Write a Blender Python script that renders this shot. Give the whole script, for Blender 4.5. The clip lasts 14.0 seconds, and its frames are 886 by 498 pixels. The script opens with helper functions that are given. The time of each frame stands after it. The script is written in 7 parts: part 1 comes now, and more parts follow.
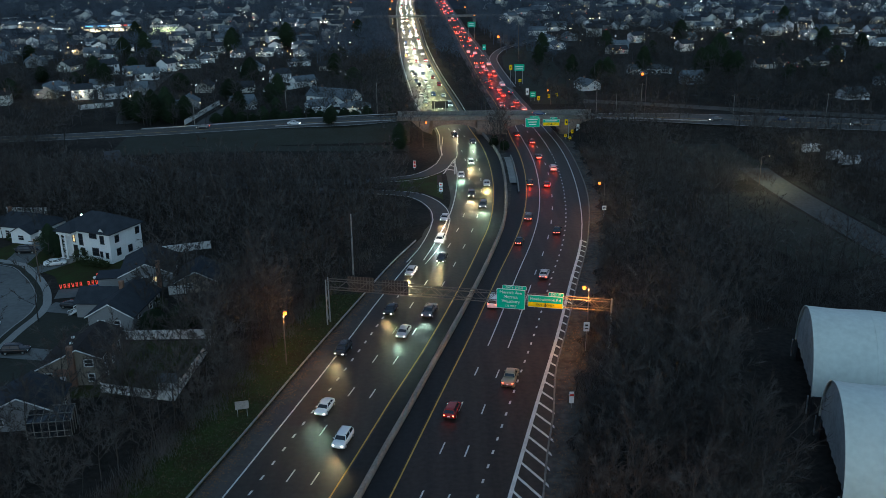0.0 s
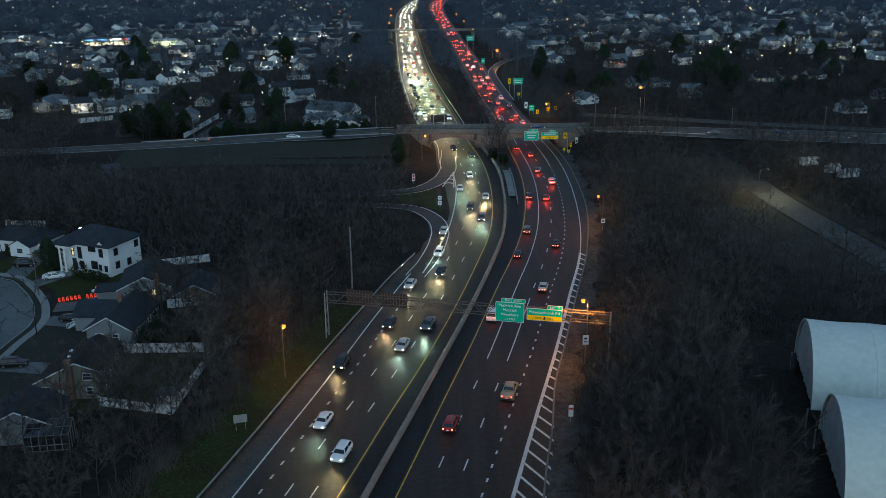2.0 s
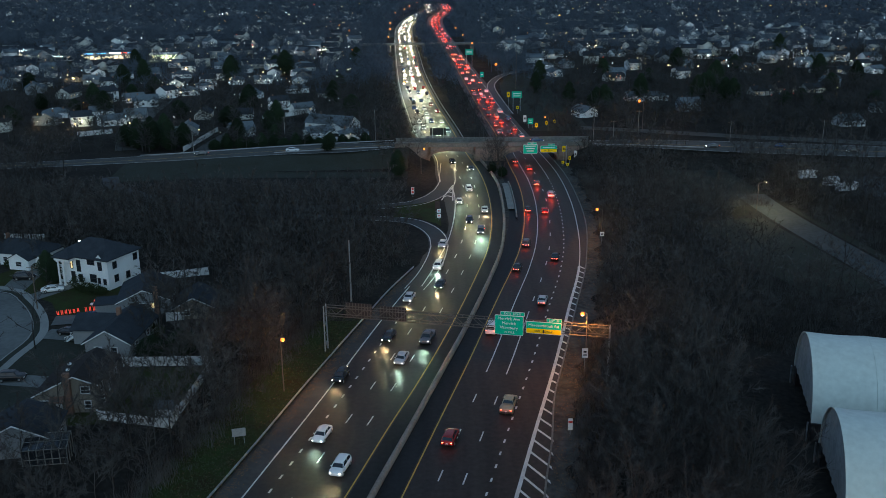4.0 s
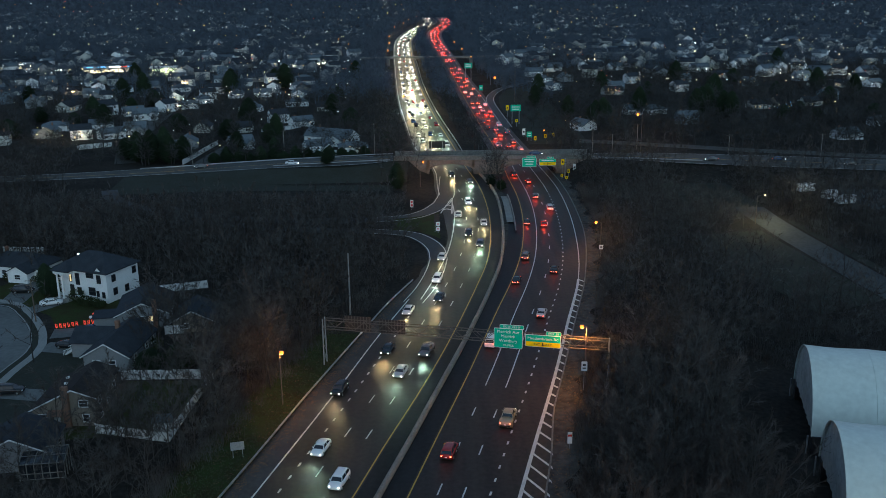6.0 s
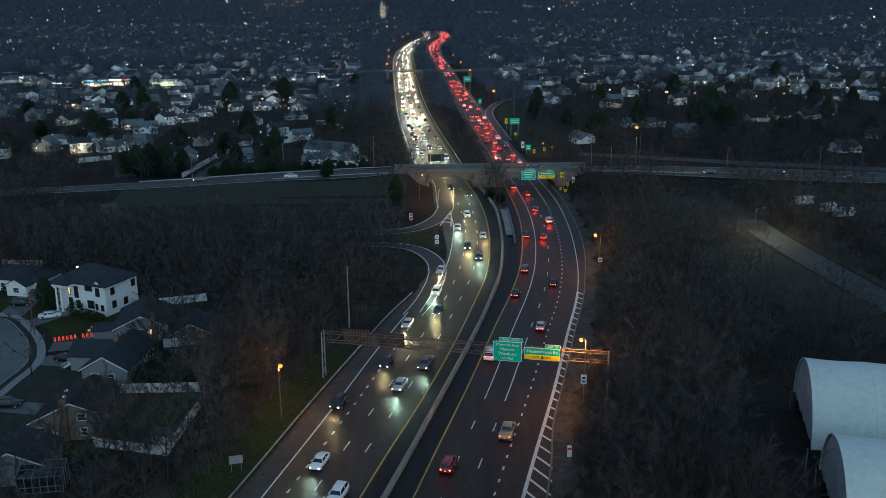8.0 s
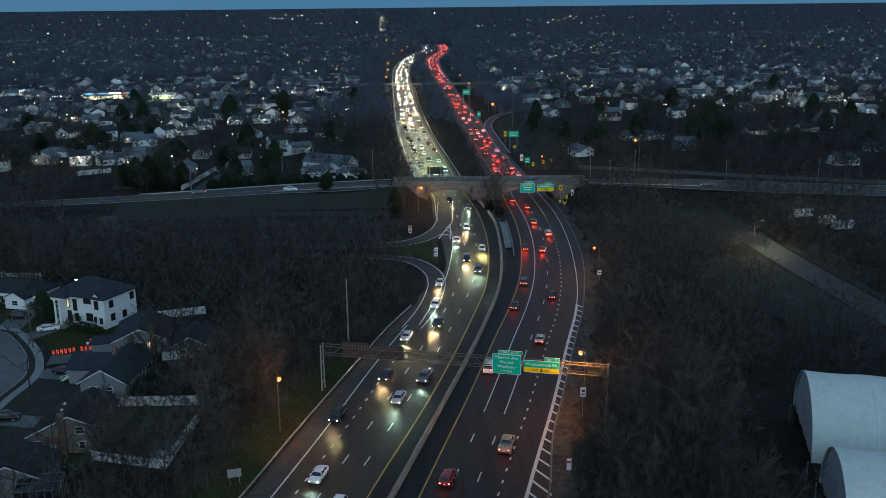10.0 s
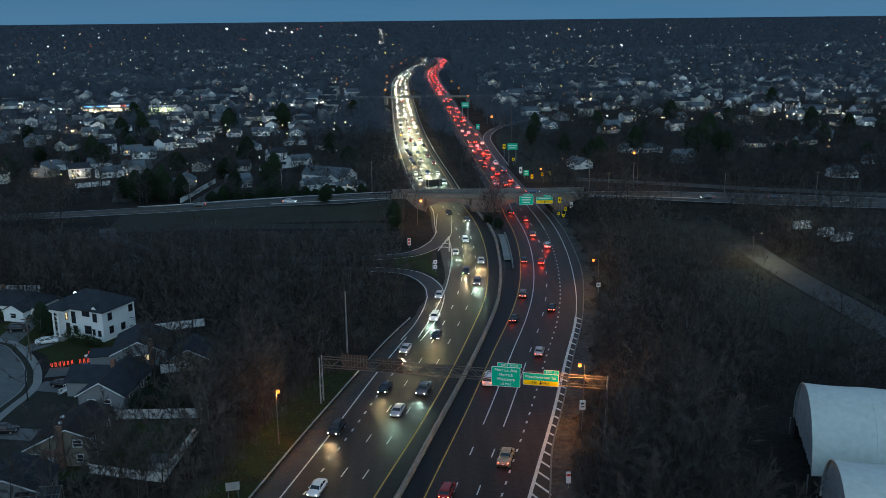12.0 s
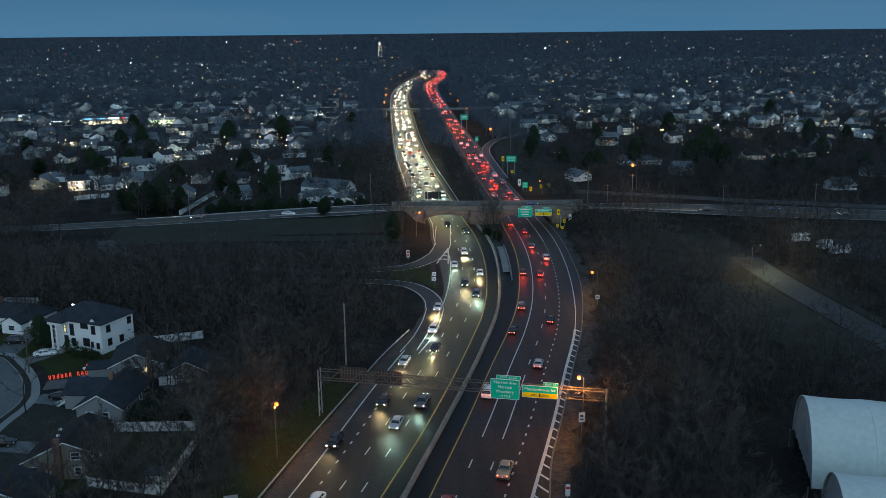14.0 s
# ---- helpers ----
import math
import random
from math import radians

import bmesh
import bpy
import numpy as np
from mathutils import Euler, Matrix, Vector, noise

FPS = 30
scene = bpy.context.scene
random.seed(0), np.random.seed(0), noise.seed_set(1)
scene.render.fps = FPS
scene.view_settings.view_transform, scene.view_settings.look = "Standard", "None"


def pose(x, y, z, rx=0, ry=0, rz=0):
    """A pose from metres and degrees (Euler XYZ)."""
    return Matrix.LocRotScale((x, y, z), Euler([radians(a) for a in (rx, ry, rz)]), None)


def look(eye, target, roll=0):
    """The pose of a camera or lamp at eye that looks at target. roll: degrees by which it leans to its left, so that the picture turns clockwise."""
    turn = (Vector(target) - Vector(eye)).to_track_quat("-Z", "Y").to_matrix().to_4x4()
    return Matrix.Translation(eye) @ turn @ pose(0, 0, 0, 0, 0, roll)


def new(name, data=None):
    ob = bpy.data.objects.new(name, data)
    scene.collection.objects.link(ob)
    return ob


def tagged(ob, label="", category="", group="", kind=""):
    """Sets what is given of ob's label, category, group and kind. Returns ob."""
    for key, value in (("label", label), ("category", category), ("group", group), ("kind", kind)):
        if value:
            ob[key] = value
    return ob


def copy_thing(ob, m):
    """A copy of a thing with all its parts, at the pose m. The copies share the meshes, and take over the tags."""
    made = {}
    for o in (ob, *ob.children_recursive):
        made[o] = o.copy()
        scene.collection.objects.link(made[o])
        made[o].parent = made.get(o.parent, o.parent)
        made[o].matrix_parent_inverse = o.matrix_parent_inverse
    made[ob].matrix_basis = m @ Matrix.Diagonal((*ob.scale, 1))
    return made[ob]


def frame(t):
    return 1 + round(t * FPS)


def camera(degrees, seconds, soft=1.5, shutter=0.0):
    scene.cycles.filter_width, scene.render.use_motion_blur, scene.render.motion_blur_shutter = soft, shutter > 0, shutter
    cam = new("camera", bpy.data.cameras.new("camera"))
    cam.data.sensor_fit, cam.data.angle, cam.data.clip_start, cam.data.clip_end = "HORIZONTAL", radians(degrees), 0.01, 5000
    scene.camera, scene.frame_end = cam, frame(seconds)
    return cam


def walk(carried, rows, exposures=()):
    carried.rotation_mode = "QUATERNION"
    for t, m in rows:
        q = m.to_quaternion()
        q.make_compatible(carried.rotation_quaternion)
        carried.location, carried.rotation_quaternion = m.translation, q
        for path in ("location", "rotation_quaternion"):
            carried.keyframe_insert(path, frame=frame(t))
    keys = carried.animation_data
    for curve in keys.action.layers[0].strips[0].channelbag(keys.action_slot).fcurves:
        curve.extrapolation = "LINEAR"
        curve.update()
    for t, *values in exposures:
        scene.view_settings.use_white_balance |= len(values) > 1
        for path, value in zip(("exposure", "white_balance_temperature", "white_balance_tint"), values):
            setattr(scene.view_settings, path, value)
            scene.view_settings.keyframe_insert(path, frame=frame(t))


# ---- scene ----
# ---------------------------------------------------------------- camera
cam = camera(51.1, 14.0, soft=0.8)
# seconds, yaw, pitch, roll of a hovering drone that slowly tilts up
TURNS = [(0, -0.001, -18.832, 0.615), (1, -0.034, -18.428, 0.609), (2, -0.065, -18.023, 0.606), (3, -0.095, -17.618, 0.603),
         (4, -0.124, -17.214, 0.602), (5, -0.152, -16.811, 0.601), (6, -0.180, -16.410, 0.601), (7, -0.208, -16.011, 0.601),
         (8, -0.235, -15.614, 0.601), (9, -0.263, -15.220, 0.601), (10, -0.292, -14.830, 0.600), (11, -0.322, -14.444, 0.599),
         (12, -0.353, -14.063, 0.596), (13, -0.385, -13.686, 0.592), (14, -0.419, -13.315, 0.587)]
EYE = (0.0, 0.0, 68.0)
EXPOSURE = 0.0
walk(cam, [(t, pose(*EYE, 90 + p, r, y)) for t, y, p, r in TURNS], [(0, EXPOSURE), (14, EXPOSURE)])

# ---------------------------------------------------------------- dusk light
world = bpy.data.worlds.new("dusk")
scene.world = world
world.use_nodes = True
wn = world.node_tree.nodes
sky = wn.new("ShaderNodeTexSky")
sky.sky_type = "NISHITA"
sky.sun_disc = False
sky.sun_elevation = radians(-1.5)
sky.sun_rotation = radians(180)
sky.air_density, sky.dust_density, sky.ozone_density = 1.0, 0.4, 2.0
# twilight dome: deep blue near the horizon, paler overhead, with the last glow of the sky texture behind the camera
way = wn.new("ShaderNodeTexCoord")
split = wn.new("ShaderNodeSeparateXYZ")
dome = wn.new("ShaderNodeValToRGB")
for at, c in ((0.0, (0.062, 0.184, 0.325)), (0.05, (0.046, 0.150, 0.285)), (0.30, (0.060, 0.146, 0.226))):
    e = dome.color_ramp.elements.new(at) if at else dome.color_ramp.elements[0]
    e.position, e.color = at, (*c, 1)
dome.color_ramp.elements[-1].color = (0.095, 0.188, 0.268, 1)
glow = wn.new("ShaderNodeMix")
glow.data_type, glow.blend_type = "RGBA", "ADD"
glow.inputs["Factor"].default_value = 1.0
join = world.node_tree.links.new
join(way.outputs["Generated"], split.inputs["Vector"])
join(split.outputs["Z"], dome.inputs["Fac"])
stretch = wn.new("ShaderNodeMapping")
stretch.inputs["Scale"].default_value = (2.0, 2.0, 22.0)
wisp = wn.new("ShaderNodeTexNoise")
wisp.inputs["Scale"].default_value, wisp.inputs["Detail"].default_value = 1.6, 5
cloud = wn.new("ShaderNodeMapRange")
cloud.inputs["From Min"].default_value, cloud.inputs["From Max"].default_value = 0.42, 0.75
cloud.inputs["To Max"].default_value = 0.22
veil = wn.new("ShaderNodeMix")
veil.data_type = "RGBA"
veil.inputs["B"].default_value = (0.125, 0.235, 0.345, 1)
join(way.outputs["Generated"], stretch.inputs["Vector"])
join(stretch.outputs["Vector"], wisp.inputs["Vector"])
join(wisp.outputs["Fac"], cloud.inputs["Value"])
join(cloud.outputs["Result"], veil.inputs["Factor"])
join(dome.outputs["Color"], veil.inputs["A"])
join(veil.outputs["Result"], glow.inputs["A"])
join(sky.outputs["Color"], glow.inputs["B"])
join(glow.outputs["Result"], wn["Background"].inputs["Color"])
wn["Background"].inputs["Strength"].default_value = 1.0
# sun is down: wide cool fill lamp added behind the camera, brightening facing walls
sun = new("sun", bpy.data.lights.new("sun", "SUN"))
sun.data.energy, sun.data.angle, sun.data.color = 0.80, radians(50), (0.62, 0.93, 1.0)
sun.matrix_world = look((20, -100, 33), (0, 0, 0))


# ---------------------------------------------------------------- materials
def material(name, colour, rough=0.7, metal=0.0, vary=0.35, scale=1.0, fine=12.0, bump=0.0, second=None, rand=0.0, emit=None, power=0.0,
             spec=0.5, alpha=1.0, coords="Object", trans=0.0, along=None):
    m = bpy.data.materials.new(name)
    m.use_nodes = True
    n, l = m.node_tree.nodes, m.node_tree.links
    b = n["Principled BSDF"]
    b.inputs["Roughness"].default_value = rough
    b.inputs["Metallic"].default_value = metal
    b.inputs["Specular IOR Level"].default_value = spec
    b.inputs["Transmission Weight"].default_value = trans
    c2 = second or tuple(c * (1 - vary) for c in colour)
    tc = n.new("ShaderNodeTexCoord")
    big = n.new("ShaderNodeTexNoise")
    big.inputs["Scale"].default_value, big.inputs["Detail"].default_value = scale, 4
    small = n.new("ShaderNodeTexNoise")
    small.inputs["Scale"].default_value, small.inputs["Detail"].default_value = fine, 3
    if along:
        stretched = n.new("ShaderNodeMapping")
        stretched.inputs["Scale"].default_value = along
        stretched.inputs["Rotation"].default_value = (0, 0, radians(13))
        l.new(tc.outputs[coords], stretched.inputs["Vector"])
        l.new(stretched.outputs["Vector"], big.inputs["Vector"])
    else:
        l.new(tc.outputs[coords], big.inputs["Vector"])
    l.new(tc.outputs[coords], small.inputs["Vector"])
    mixv = n.new("ShaderNodeMath")
    mixv.operation = "MULTIPLY_ADD"
    l.new(small.outputs["Fac"], mixv.inputs[0])
    mixv.inputs[1].default_value = 0.5
    half = n.new("ShaderNodeMath")
    half.operation = "MULTIPLY"
    half.inputs[1].default_value = 0.5
    l.new(big.outputs["Fac"], half.inputs[0])
    l.new(half.outputs[0], mixv.inputs[2])
    ramp = n.new("ShaderNodeValToRGB")
    ramp.color_ramp.elements[0].position, ramp.color_ramp.elements[1].position = 0.36, 0.64
    ramp.color_ramp.elements[0].color, ramp.color_ramp.elements[1].color = (*c2, 1), (*colour, 1)
    l.new(mixv.outputs[0], ramp.inputs["Fac"])
    out = ramp.outputs["Color"]
    if rand:
        info = n.new("ShaderNodeObjectInfo")
        hsv = n.new("ShaderNodeHueSaturation")
        rng = n.new("ShaderNodeMapRange")
        rng.inputs["To Min"].default_value, rng.inputs["To Max"].default_value = 1 - rand, 1 + rand
        l.new(info.outputs["Random"], rng.inputs["Value"])
        l.new(rng.outputs["Result"], hsv.inputs["Value"])
        l.new(out, hsv.inputs["Color"])
        out = hsv.outputs["Color"]
    l.new(out, b.inputs["Base Color"])
    if bump:
        bp = n.new("ShaderNodeBump")
        bp.inputs["Strength"].default_value, bp.inputs["Distance"].default_value = bump, 0.05
        l.new(mixv.outputs[0], bp.inputs["Height"])
        l.new(bp.outputs["Normal"], b.inputs["Normal"])
    if emit:
        b.inputs["Emission Color"].default_value = (*emit, 1)
        b.inputs["Emission Strength"].default_value = power
    return m


M_ASPHALT = material("asphalt", (0.034, 0.029, 0.025), 0.60, vary=0.5, scale=0.55, fine=1.2, bump=0.06, spec=0.24, along=(1.0, 0.05, 1.0))
M_ASPHALT_NEW = material("dark_asphalt", (0.040, 0.031, 0.027), 0.55, vary=0.55, scale=0.5, fine=1.2, bump=0.08, spec=0.15, along=(1.0, 0.05, 1.0))
M_RAMP = material("slip_road_asphalt", (0.026, 0.030, 0.036), 0.6, vary=0.4, scale=0.4, fine=1.2, bump=0.08, spec=0.2)
M_SEAL = material("fresh_sealed_asphalt", (0.0215, 0.0215, 0.0225), 0.6, vary=0.4, scale=0.4, fine=1.2, bump=0.06, spec=0.10, along=(1.0, 0.05, 1.0))
M_VERGE = material("verge_soil", (0.100, 0.092, 0.085), 0.95, second=(0.036, 0.033, 0.029), scale=0.12, fine=0.9, bump=0.4, spec=0.06)
M_SHOULDER = material("shoulder", (0.078, 0.073, 0.070), 0.85, vary=0.3, scale=0.25, fine=1.5, bump=0.2, spec=0.06)
M_PARKROAD = material("park_asphalt", (0.066, 0.073, 0.077), 0.85, vary=0.45, scale=0.15, fine=1.0, bump=0.1, spec=0.2)
M_STREET = material("street", (0.155, 0.160, 0.158), 0.8, vary=0.3, scale=0.1, fine=1.0, spec=0.06)
M_PAINT = material("white_paint", (0.62, 0.62, 0.60), 0.6, vary=0.35, scale=0.6, fine=4)
M_YELLOW = material("yellow_paint", (0.58, 0.32, 0.045), 0.6, vary=0.35, scale=0.6, fine=4)
M_BARRIER = material("barrier_concrete", (0.27, 0.225, 0.190), 0.85, vary=0.45, scale=0.3, fine=3, bump=0.2)
M_CONCRETE = material("concrete", (0.25, 0.24, 0.22), 0.85, vary=0.4, scale=0.25, fine=3, bump=0.2)
M_OLDCONCRETE = material("old_concrete", (0.20, 0.197, 0.185), 0.9, vary=0.45, scale=0.25, fine=2, bump=0.2, spec=0.2)
M_SIDEWALK = material("pale_concrete", (0.25, 0.248, 0.235), 0.85, vary=0.25, scale=0.3, fine=3)
M_GRASS = material("grass", (0.036, 0.056, 0.018), 0.95, second=(0.036, 0.026, 0.014), scale=0.22, fine=2.5, bump=0.4, spec=0.06)
M_DULLGRASS = material("dull_grass", (0.044, 0.048, 0.041), 0.95, second=(0.036, 0.036, 0.028), scale=0.15, fine=1.5, bump=0.4, spec=0.06)
M_LITTER = material("leaf_litter", (0.040, 0.035, 0.030), 0.95, second=(0.014, 0.013, 0.012), scale=0.07, fine=1.1, bump=0.5, spec=0.06)
# ground beyond 900 m, its base colour tinted bluish to imitate haze
M_GROUND_HAZE = material("hazy_far_ground", (0.046, 0.056, 0.070), 0.95, second=(0.030, 0.037, 0.046), scale=0.01, fine=0.06, spec=0.03)
M_STONE = material("bridge_stone", (0.235, 0.180, 0.150), 0.85, vary=0.45, scale=0.35, fine=1.6, bump=0.4)
M_STEEL = material("galvanised_steel", (0.42, 0.43, 0.44), 0.5, 0.7, vary=0.3, scale=0.5, fine=4)
M_RUST = material("weathered_steel", (0.15, 0.118, 0.10), 0.7, 0.1, vary=0.4, scale=0.6, fine=5)
M_WOODPOLE = material("pole_wood", (0.16, 0.12, 0.09), 0.9, vary=0.4, scale=0.8, fine=6)
M_BARK = material("bark", (0.068, 0.062, 0.057), 0.95, vary=0.4, scale=0.5, fine=5, rand=0.35, spec=0.06)
M_TWIG = material("twigs", (0.108, 0.105, 0.102), 0.95, second=(0.044, 0.034, 0.030), scale=0.11, fine=0.5, rand=0.35, spec=0.06)
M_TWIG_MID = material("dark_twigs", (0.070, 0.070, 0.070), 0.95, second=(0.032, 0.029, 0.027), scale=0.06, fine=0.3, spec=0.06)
# twigs of the far woods, with bluish distance haze mixed into the colour
M_TWIG_HAZE = material("hazy_far_twigs", (0.100, 0.122, 0.152), 0.95, second=(0.054, 0.066, 0.084), scale=0.03, fine=0.12, spec=0.06)
M_NEEDLE = material("needles", (0.030, 0.048, 0.026), 0.9, vary=0.45, scale=0.6, fine=4, rand=0.3, spec=0.06)
M_BUSH = material("shrub_leaves", (0.045, 0.060, 0.028), 0.9, vary=0.45, scale=0.8, fine=5, spec=0.06)
M_FABRIC = material("white_fabric", (0.62, 0.66, 0.61), 0.6, vary=0.18, scale=0.10, fine=1.2, bump=0.05)
M_FABRIC_END = material("grey_fabric", (0.36, 0.38, 0.38), 0.7, vary=0.35, scale=0.25, fine=1.6, bump=0.1)
M_CONTAINER = material("container_steel", (0.030, 0.031, 0.034), 0.6, 0.3, vary=0.4, scale=0.5, fine=4)
M_SIGN = material("sign_green", (0.002, 0.50, 0.30), 0.8, vary=0.06, scale=0.4, spec=0.03)
M_SIGNYEL = material("sign_yellow", (0.95, 0.60, 0.006), 0.8, vary=0.06, scale=0.4, spec=0.03)
M_SIGNWHITE = material("sign_white", (0.8, 0.8, 0.8), 0.35, vary=0.05, scale=0.4)
M_BLACK = material("black", (0.015, 0.015, 0.016), 0.5, vary=0.2)
M_SIGNBACK = material("sign_back", (0.065, 0.046, 0.042), 0.6, 0.4, vary=0.3)
M_REDPLASTIC = material("red_plastic", (0.6, 0.04, 0.03), 0.4, vary=0.1)


def lamp_glow(name, colour, power):
    return material(name, colour, 0.4, vary=0.02, emit=colour, power=power)


def varied_glow(name, colour, power):
    """Lamps of unequal strength, from lamp to lamp of one mesh."""
    m = lamp_glow(name, colour, power)
    n, l = m.node_tree.nodes, m.node_tree.links
    geo, curve, scale_up = n.new("ShaderNodeNewGeometry"), n.new("ShaderNodeMath"), n.new("ShaderNodeMath")
    curve.operation, curve.inputs[1].default_value = "POWER", 2.6
    scale_up.operation, scale_up.inputs[1].default_value, scale_up.inputs[2].default_value = "MULTIPLY_ADD", power * 1.9, power * 0.06
    l.new(geo.outputs["Random Per Island"], curve.inputs[0])
    l.new(curve.outputs[0], scale_up.inputs[0])
    l.new(scale_up.outputs[0], n["Principled BSDF"].inputs["Emission Strength"])
    return m


G_SODIUM = lamp_glow("sodium_glow", (1.0, 0.20, 0.024), 2.7)
G_FAR_SODIUM = varied_glow("far_amber_glow", (1.0, 0.36, 0.06), 11.0)
G_FAR_WHITE = varied_glow("far_white_glow", (1.0, 0.90, 0.74), 50)
G_FAR_WARM = varied_glow("far_warm_glow", (1.0, 0.62, 0.28), 25)
G_FAR_COOL = varied_glow("far_cool_glow", (0.72, 0.93, 1.0), 22)
G_WHITE = lamp_glow("white_glow", (1.0, 0.86, 0.66), 13)
G_WARM = lamp_glow("warm_glow", (1.0, 0.60, 0.24), 7)
G_COOL = lamp_glow("cool_glow", (0.75, 0.95, 1.0), 8)
G_RED = lamp_glow("red_glow", (1.0, 0.07, 0.03), 4)
G_GREENISH = lamp_glow("canopy_glow", (0.85, 1.0, 0.62), 2.0)
G_BLUE = lamp_glow("blue_glow", (0.15, 0.5, 1.0), 2)
G_HEAD = lamp_glow("headlight_glow", (1.0, 0.93, 0.78), 20)
G_TAIL = lamp_glow("tail_glow", (1.0, 0.052, 0.024), 24)
G_WINDOW = lamp_glow("lit_window", (1.0, 0.72, 0.36), 0.9)
G_SHOP = lamp_glow("lit_shopfront", (1.0, 0.82, 0.52), 2.2)
G_LETTER = lamp_glow("lit_red_letter", (1.0, 0.08, 0.05), 0.7)


# ---------------------------------------------------------------- builders
def mesh_object(name, bm, mat, parent=None, smooth=False):
    me = bpy.data.meshes.new(name)
    bm.to_mesh(me)
    bm.free()
    for m in (mat if isinstance(mat, (list, tuple)) else [mat]):
        me.materials.append(m)
    if smooth:
        me.polygons.foreach_set("use_smooth", [True] * len(me.polygons))
    ob = new(name, me)
    ob.parent = parent
    return ob


def part(name, bm, mat, parent, label=""):
    ob = mesh_object(name, bm, mat, parent)
    return tagged(ob, label) if label else ob


def raw_object(name, verts, faces, mat, parent=None):
    """A mesh from numpy vertices (n, 3) and faces (m, k), all with k corners."""
    verts, faces = np.asarray(verts, np.float32), np.asarray(faces, np.int32)
    me = bpy.data.meshes.new(name)
    k = faces.shape[1]
    me.vertices.add(len(verts))
    me.vertices.foreach_set("co", verts.ravel())
    me.loops.add(faces.size)
    me.loops.foreach_set("vertex_index", faces.ravel())
    me.polygons.add(len(faces))
    me.polygons.foreach_set("loop_start", np.arange(0, faces.size, k, dtype=np.int32))
    me.update(calc_edges=True)
    me.validate()
    me.materials.append(mat)
    ob = new(name, me)
    ob.parent = parent
    return ob


def thing(name, label, category, place=(0, 0, 0), turn=0, group="", kind=""):
    ob = new(name)
    ob.matrix_basis = pose(*place, 0, 0, turn)
    return tagged(ob, label, category, group, kind)


def box(bm, c, s, turn=0, tilt=0, bevel=0.0):
    m = Matrix.Translation(c) @ Euler((0, radians(tilt), radians(turn))).to_matrix().to_4x4() @ Matrix.Diagonal((*s, 1))
    r = bmesh.ops.create_cube(bm, size=1.0, matrix=m)
    if bevel:
        edges = list({e for v in r["verts"] for e in v.link_edges})
        bmesh.ops.bevel(bm, geom=edges, offset=bevel, segments=1, affect="EDGES")
    return bm


def rod(bm, a, b, r0, r1=None, sides=8):
    a, b = Vector(a), Vector(b)
    m = Matrix.Translation((a + b) / 2) @ (b - a).to_track_quat("Z", "Y").to_matrix().to_4x4()
    bmesh.ops.create_cone(bm, cap_ends=True, segments=sides, radius1=r0, radius2=r0 if r1 is None else r1, depth=(b - a).length, matrix=m)
    return bm


def bent_tube(bm, pts, r, sides=6):
    """One closed tube along points."""
    rows = []
    P = [Vector(p) for p in pts]
    for i, p in enumerate(P):
        d = (P[min(i + 1, len(P) - 1)] - P[max(i - 1, 0)]).normalized()
        m = d.to_track_quat("Z", "Y").to_matrix()
        rows.append([bm.verts.new(p + m @ Vector((r * math.cos(2 * math.pi * k / sides), r * math.sin(2 * math.pi * k / sides), 0))) for k in range(sides)])
    for a, b in zip(rows, rows[1:]):
        for k in range(sides):
            bm.faces.new((a[k], a[(k + 1) % sides], b[(k + 1) % sides], b[k]))
    bm.faces.new(rows[0][::-1])
    bm.faces.new(rows[-1])
    return bm


def poly(bm, pts, depth=None):
    """A face through pts, or, with a depth vector, a closed prism."""
    vs = [bm.verts.new(p) for p in pts]
    f = bm.faces.new(vs)
    if depth is not None:
        r = bmesh.ops.extrude_face_region(bm, geom=[f])
        bmesh.ops.translate(bm, vec=depth, verts=[v for v in r["geom"] if isinstance(v, bmesh.types.BMVert)])
        bmesh.ops.recalc_face_normals(bm, faces=bm.faces[:])
    return bm


def line_of(pts):
    """A smooth x(y) through (y, x) pairs, straight beyond the ends."""
    ys, xs = np.array([p[0] for p in pts], float), np.array([p[1] for p in pts], float)
    d = np.gradient(xs, ys)

    def f(y):
        if y <= ys[0]:
            return xs[0] + d[0] * (y - ys[0])
        if y >= ys[-1]:
            return xs[-1] + d[-1] * (y - ys[-1])
        i = int(np.searchsorted(ys, y)) - 1
        h = ys[i + 1] - ys[i]
        s = (y - ys[i]) / h
        return ((2 * s**3 - 3 * s**2 + 1) * xs[i] + (s**3 - 2 * s**2 + s) * h * d[i]
                + (-2 * s**3 + 3 * s**2) * xs[i + 1] + (s**3 - s**2) * h * d[i + 1])
    return f


def strip(name, left, right, z, mat, kind="structure", label="", category="", parent=None):
    """A surface between two polylines of the same length."""
    n = len(left)
    v = [(x, y, z) for x, y in left] + [(x, y, z) for x, y in right]
    f = [(i, n + i, n + i + 1, i + 1) for i in range(n - 1)]
    ob = raw_object(name, v, f, mat, parent)
    return tagged(ob, label, category, kind=kind)


def smooth_path(pts, step=2.0):
    """Catmull-Rom samples along points."""
    P = [np.array(p, float) for p in pts]
    P = [2 * P[0] - P[1]] + P + [2 * P[-1] - P[-2]]
    out = []
    for i in range(1, len(P) - 2):
        a, b, c, d = P[i - 1:i + 3]
        n = max(1, int(np.linalg.norm(c - b) / step))
        for k in range(n):
            t = k / n
            out.append(0.5 * (2 * b + (c - a) * t + (2 * a - 5 * b + 4 * c - d) * t * t + (3 * b - a - 3 * c + d) * t**3))
    out.append(P[-2])
    return out


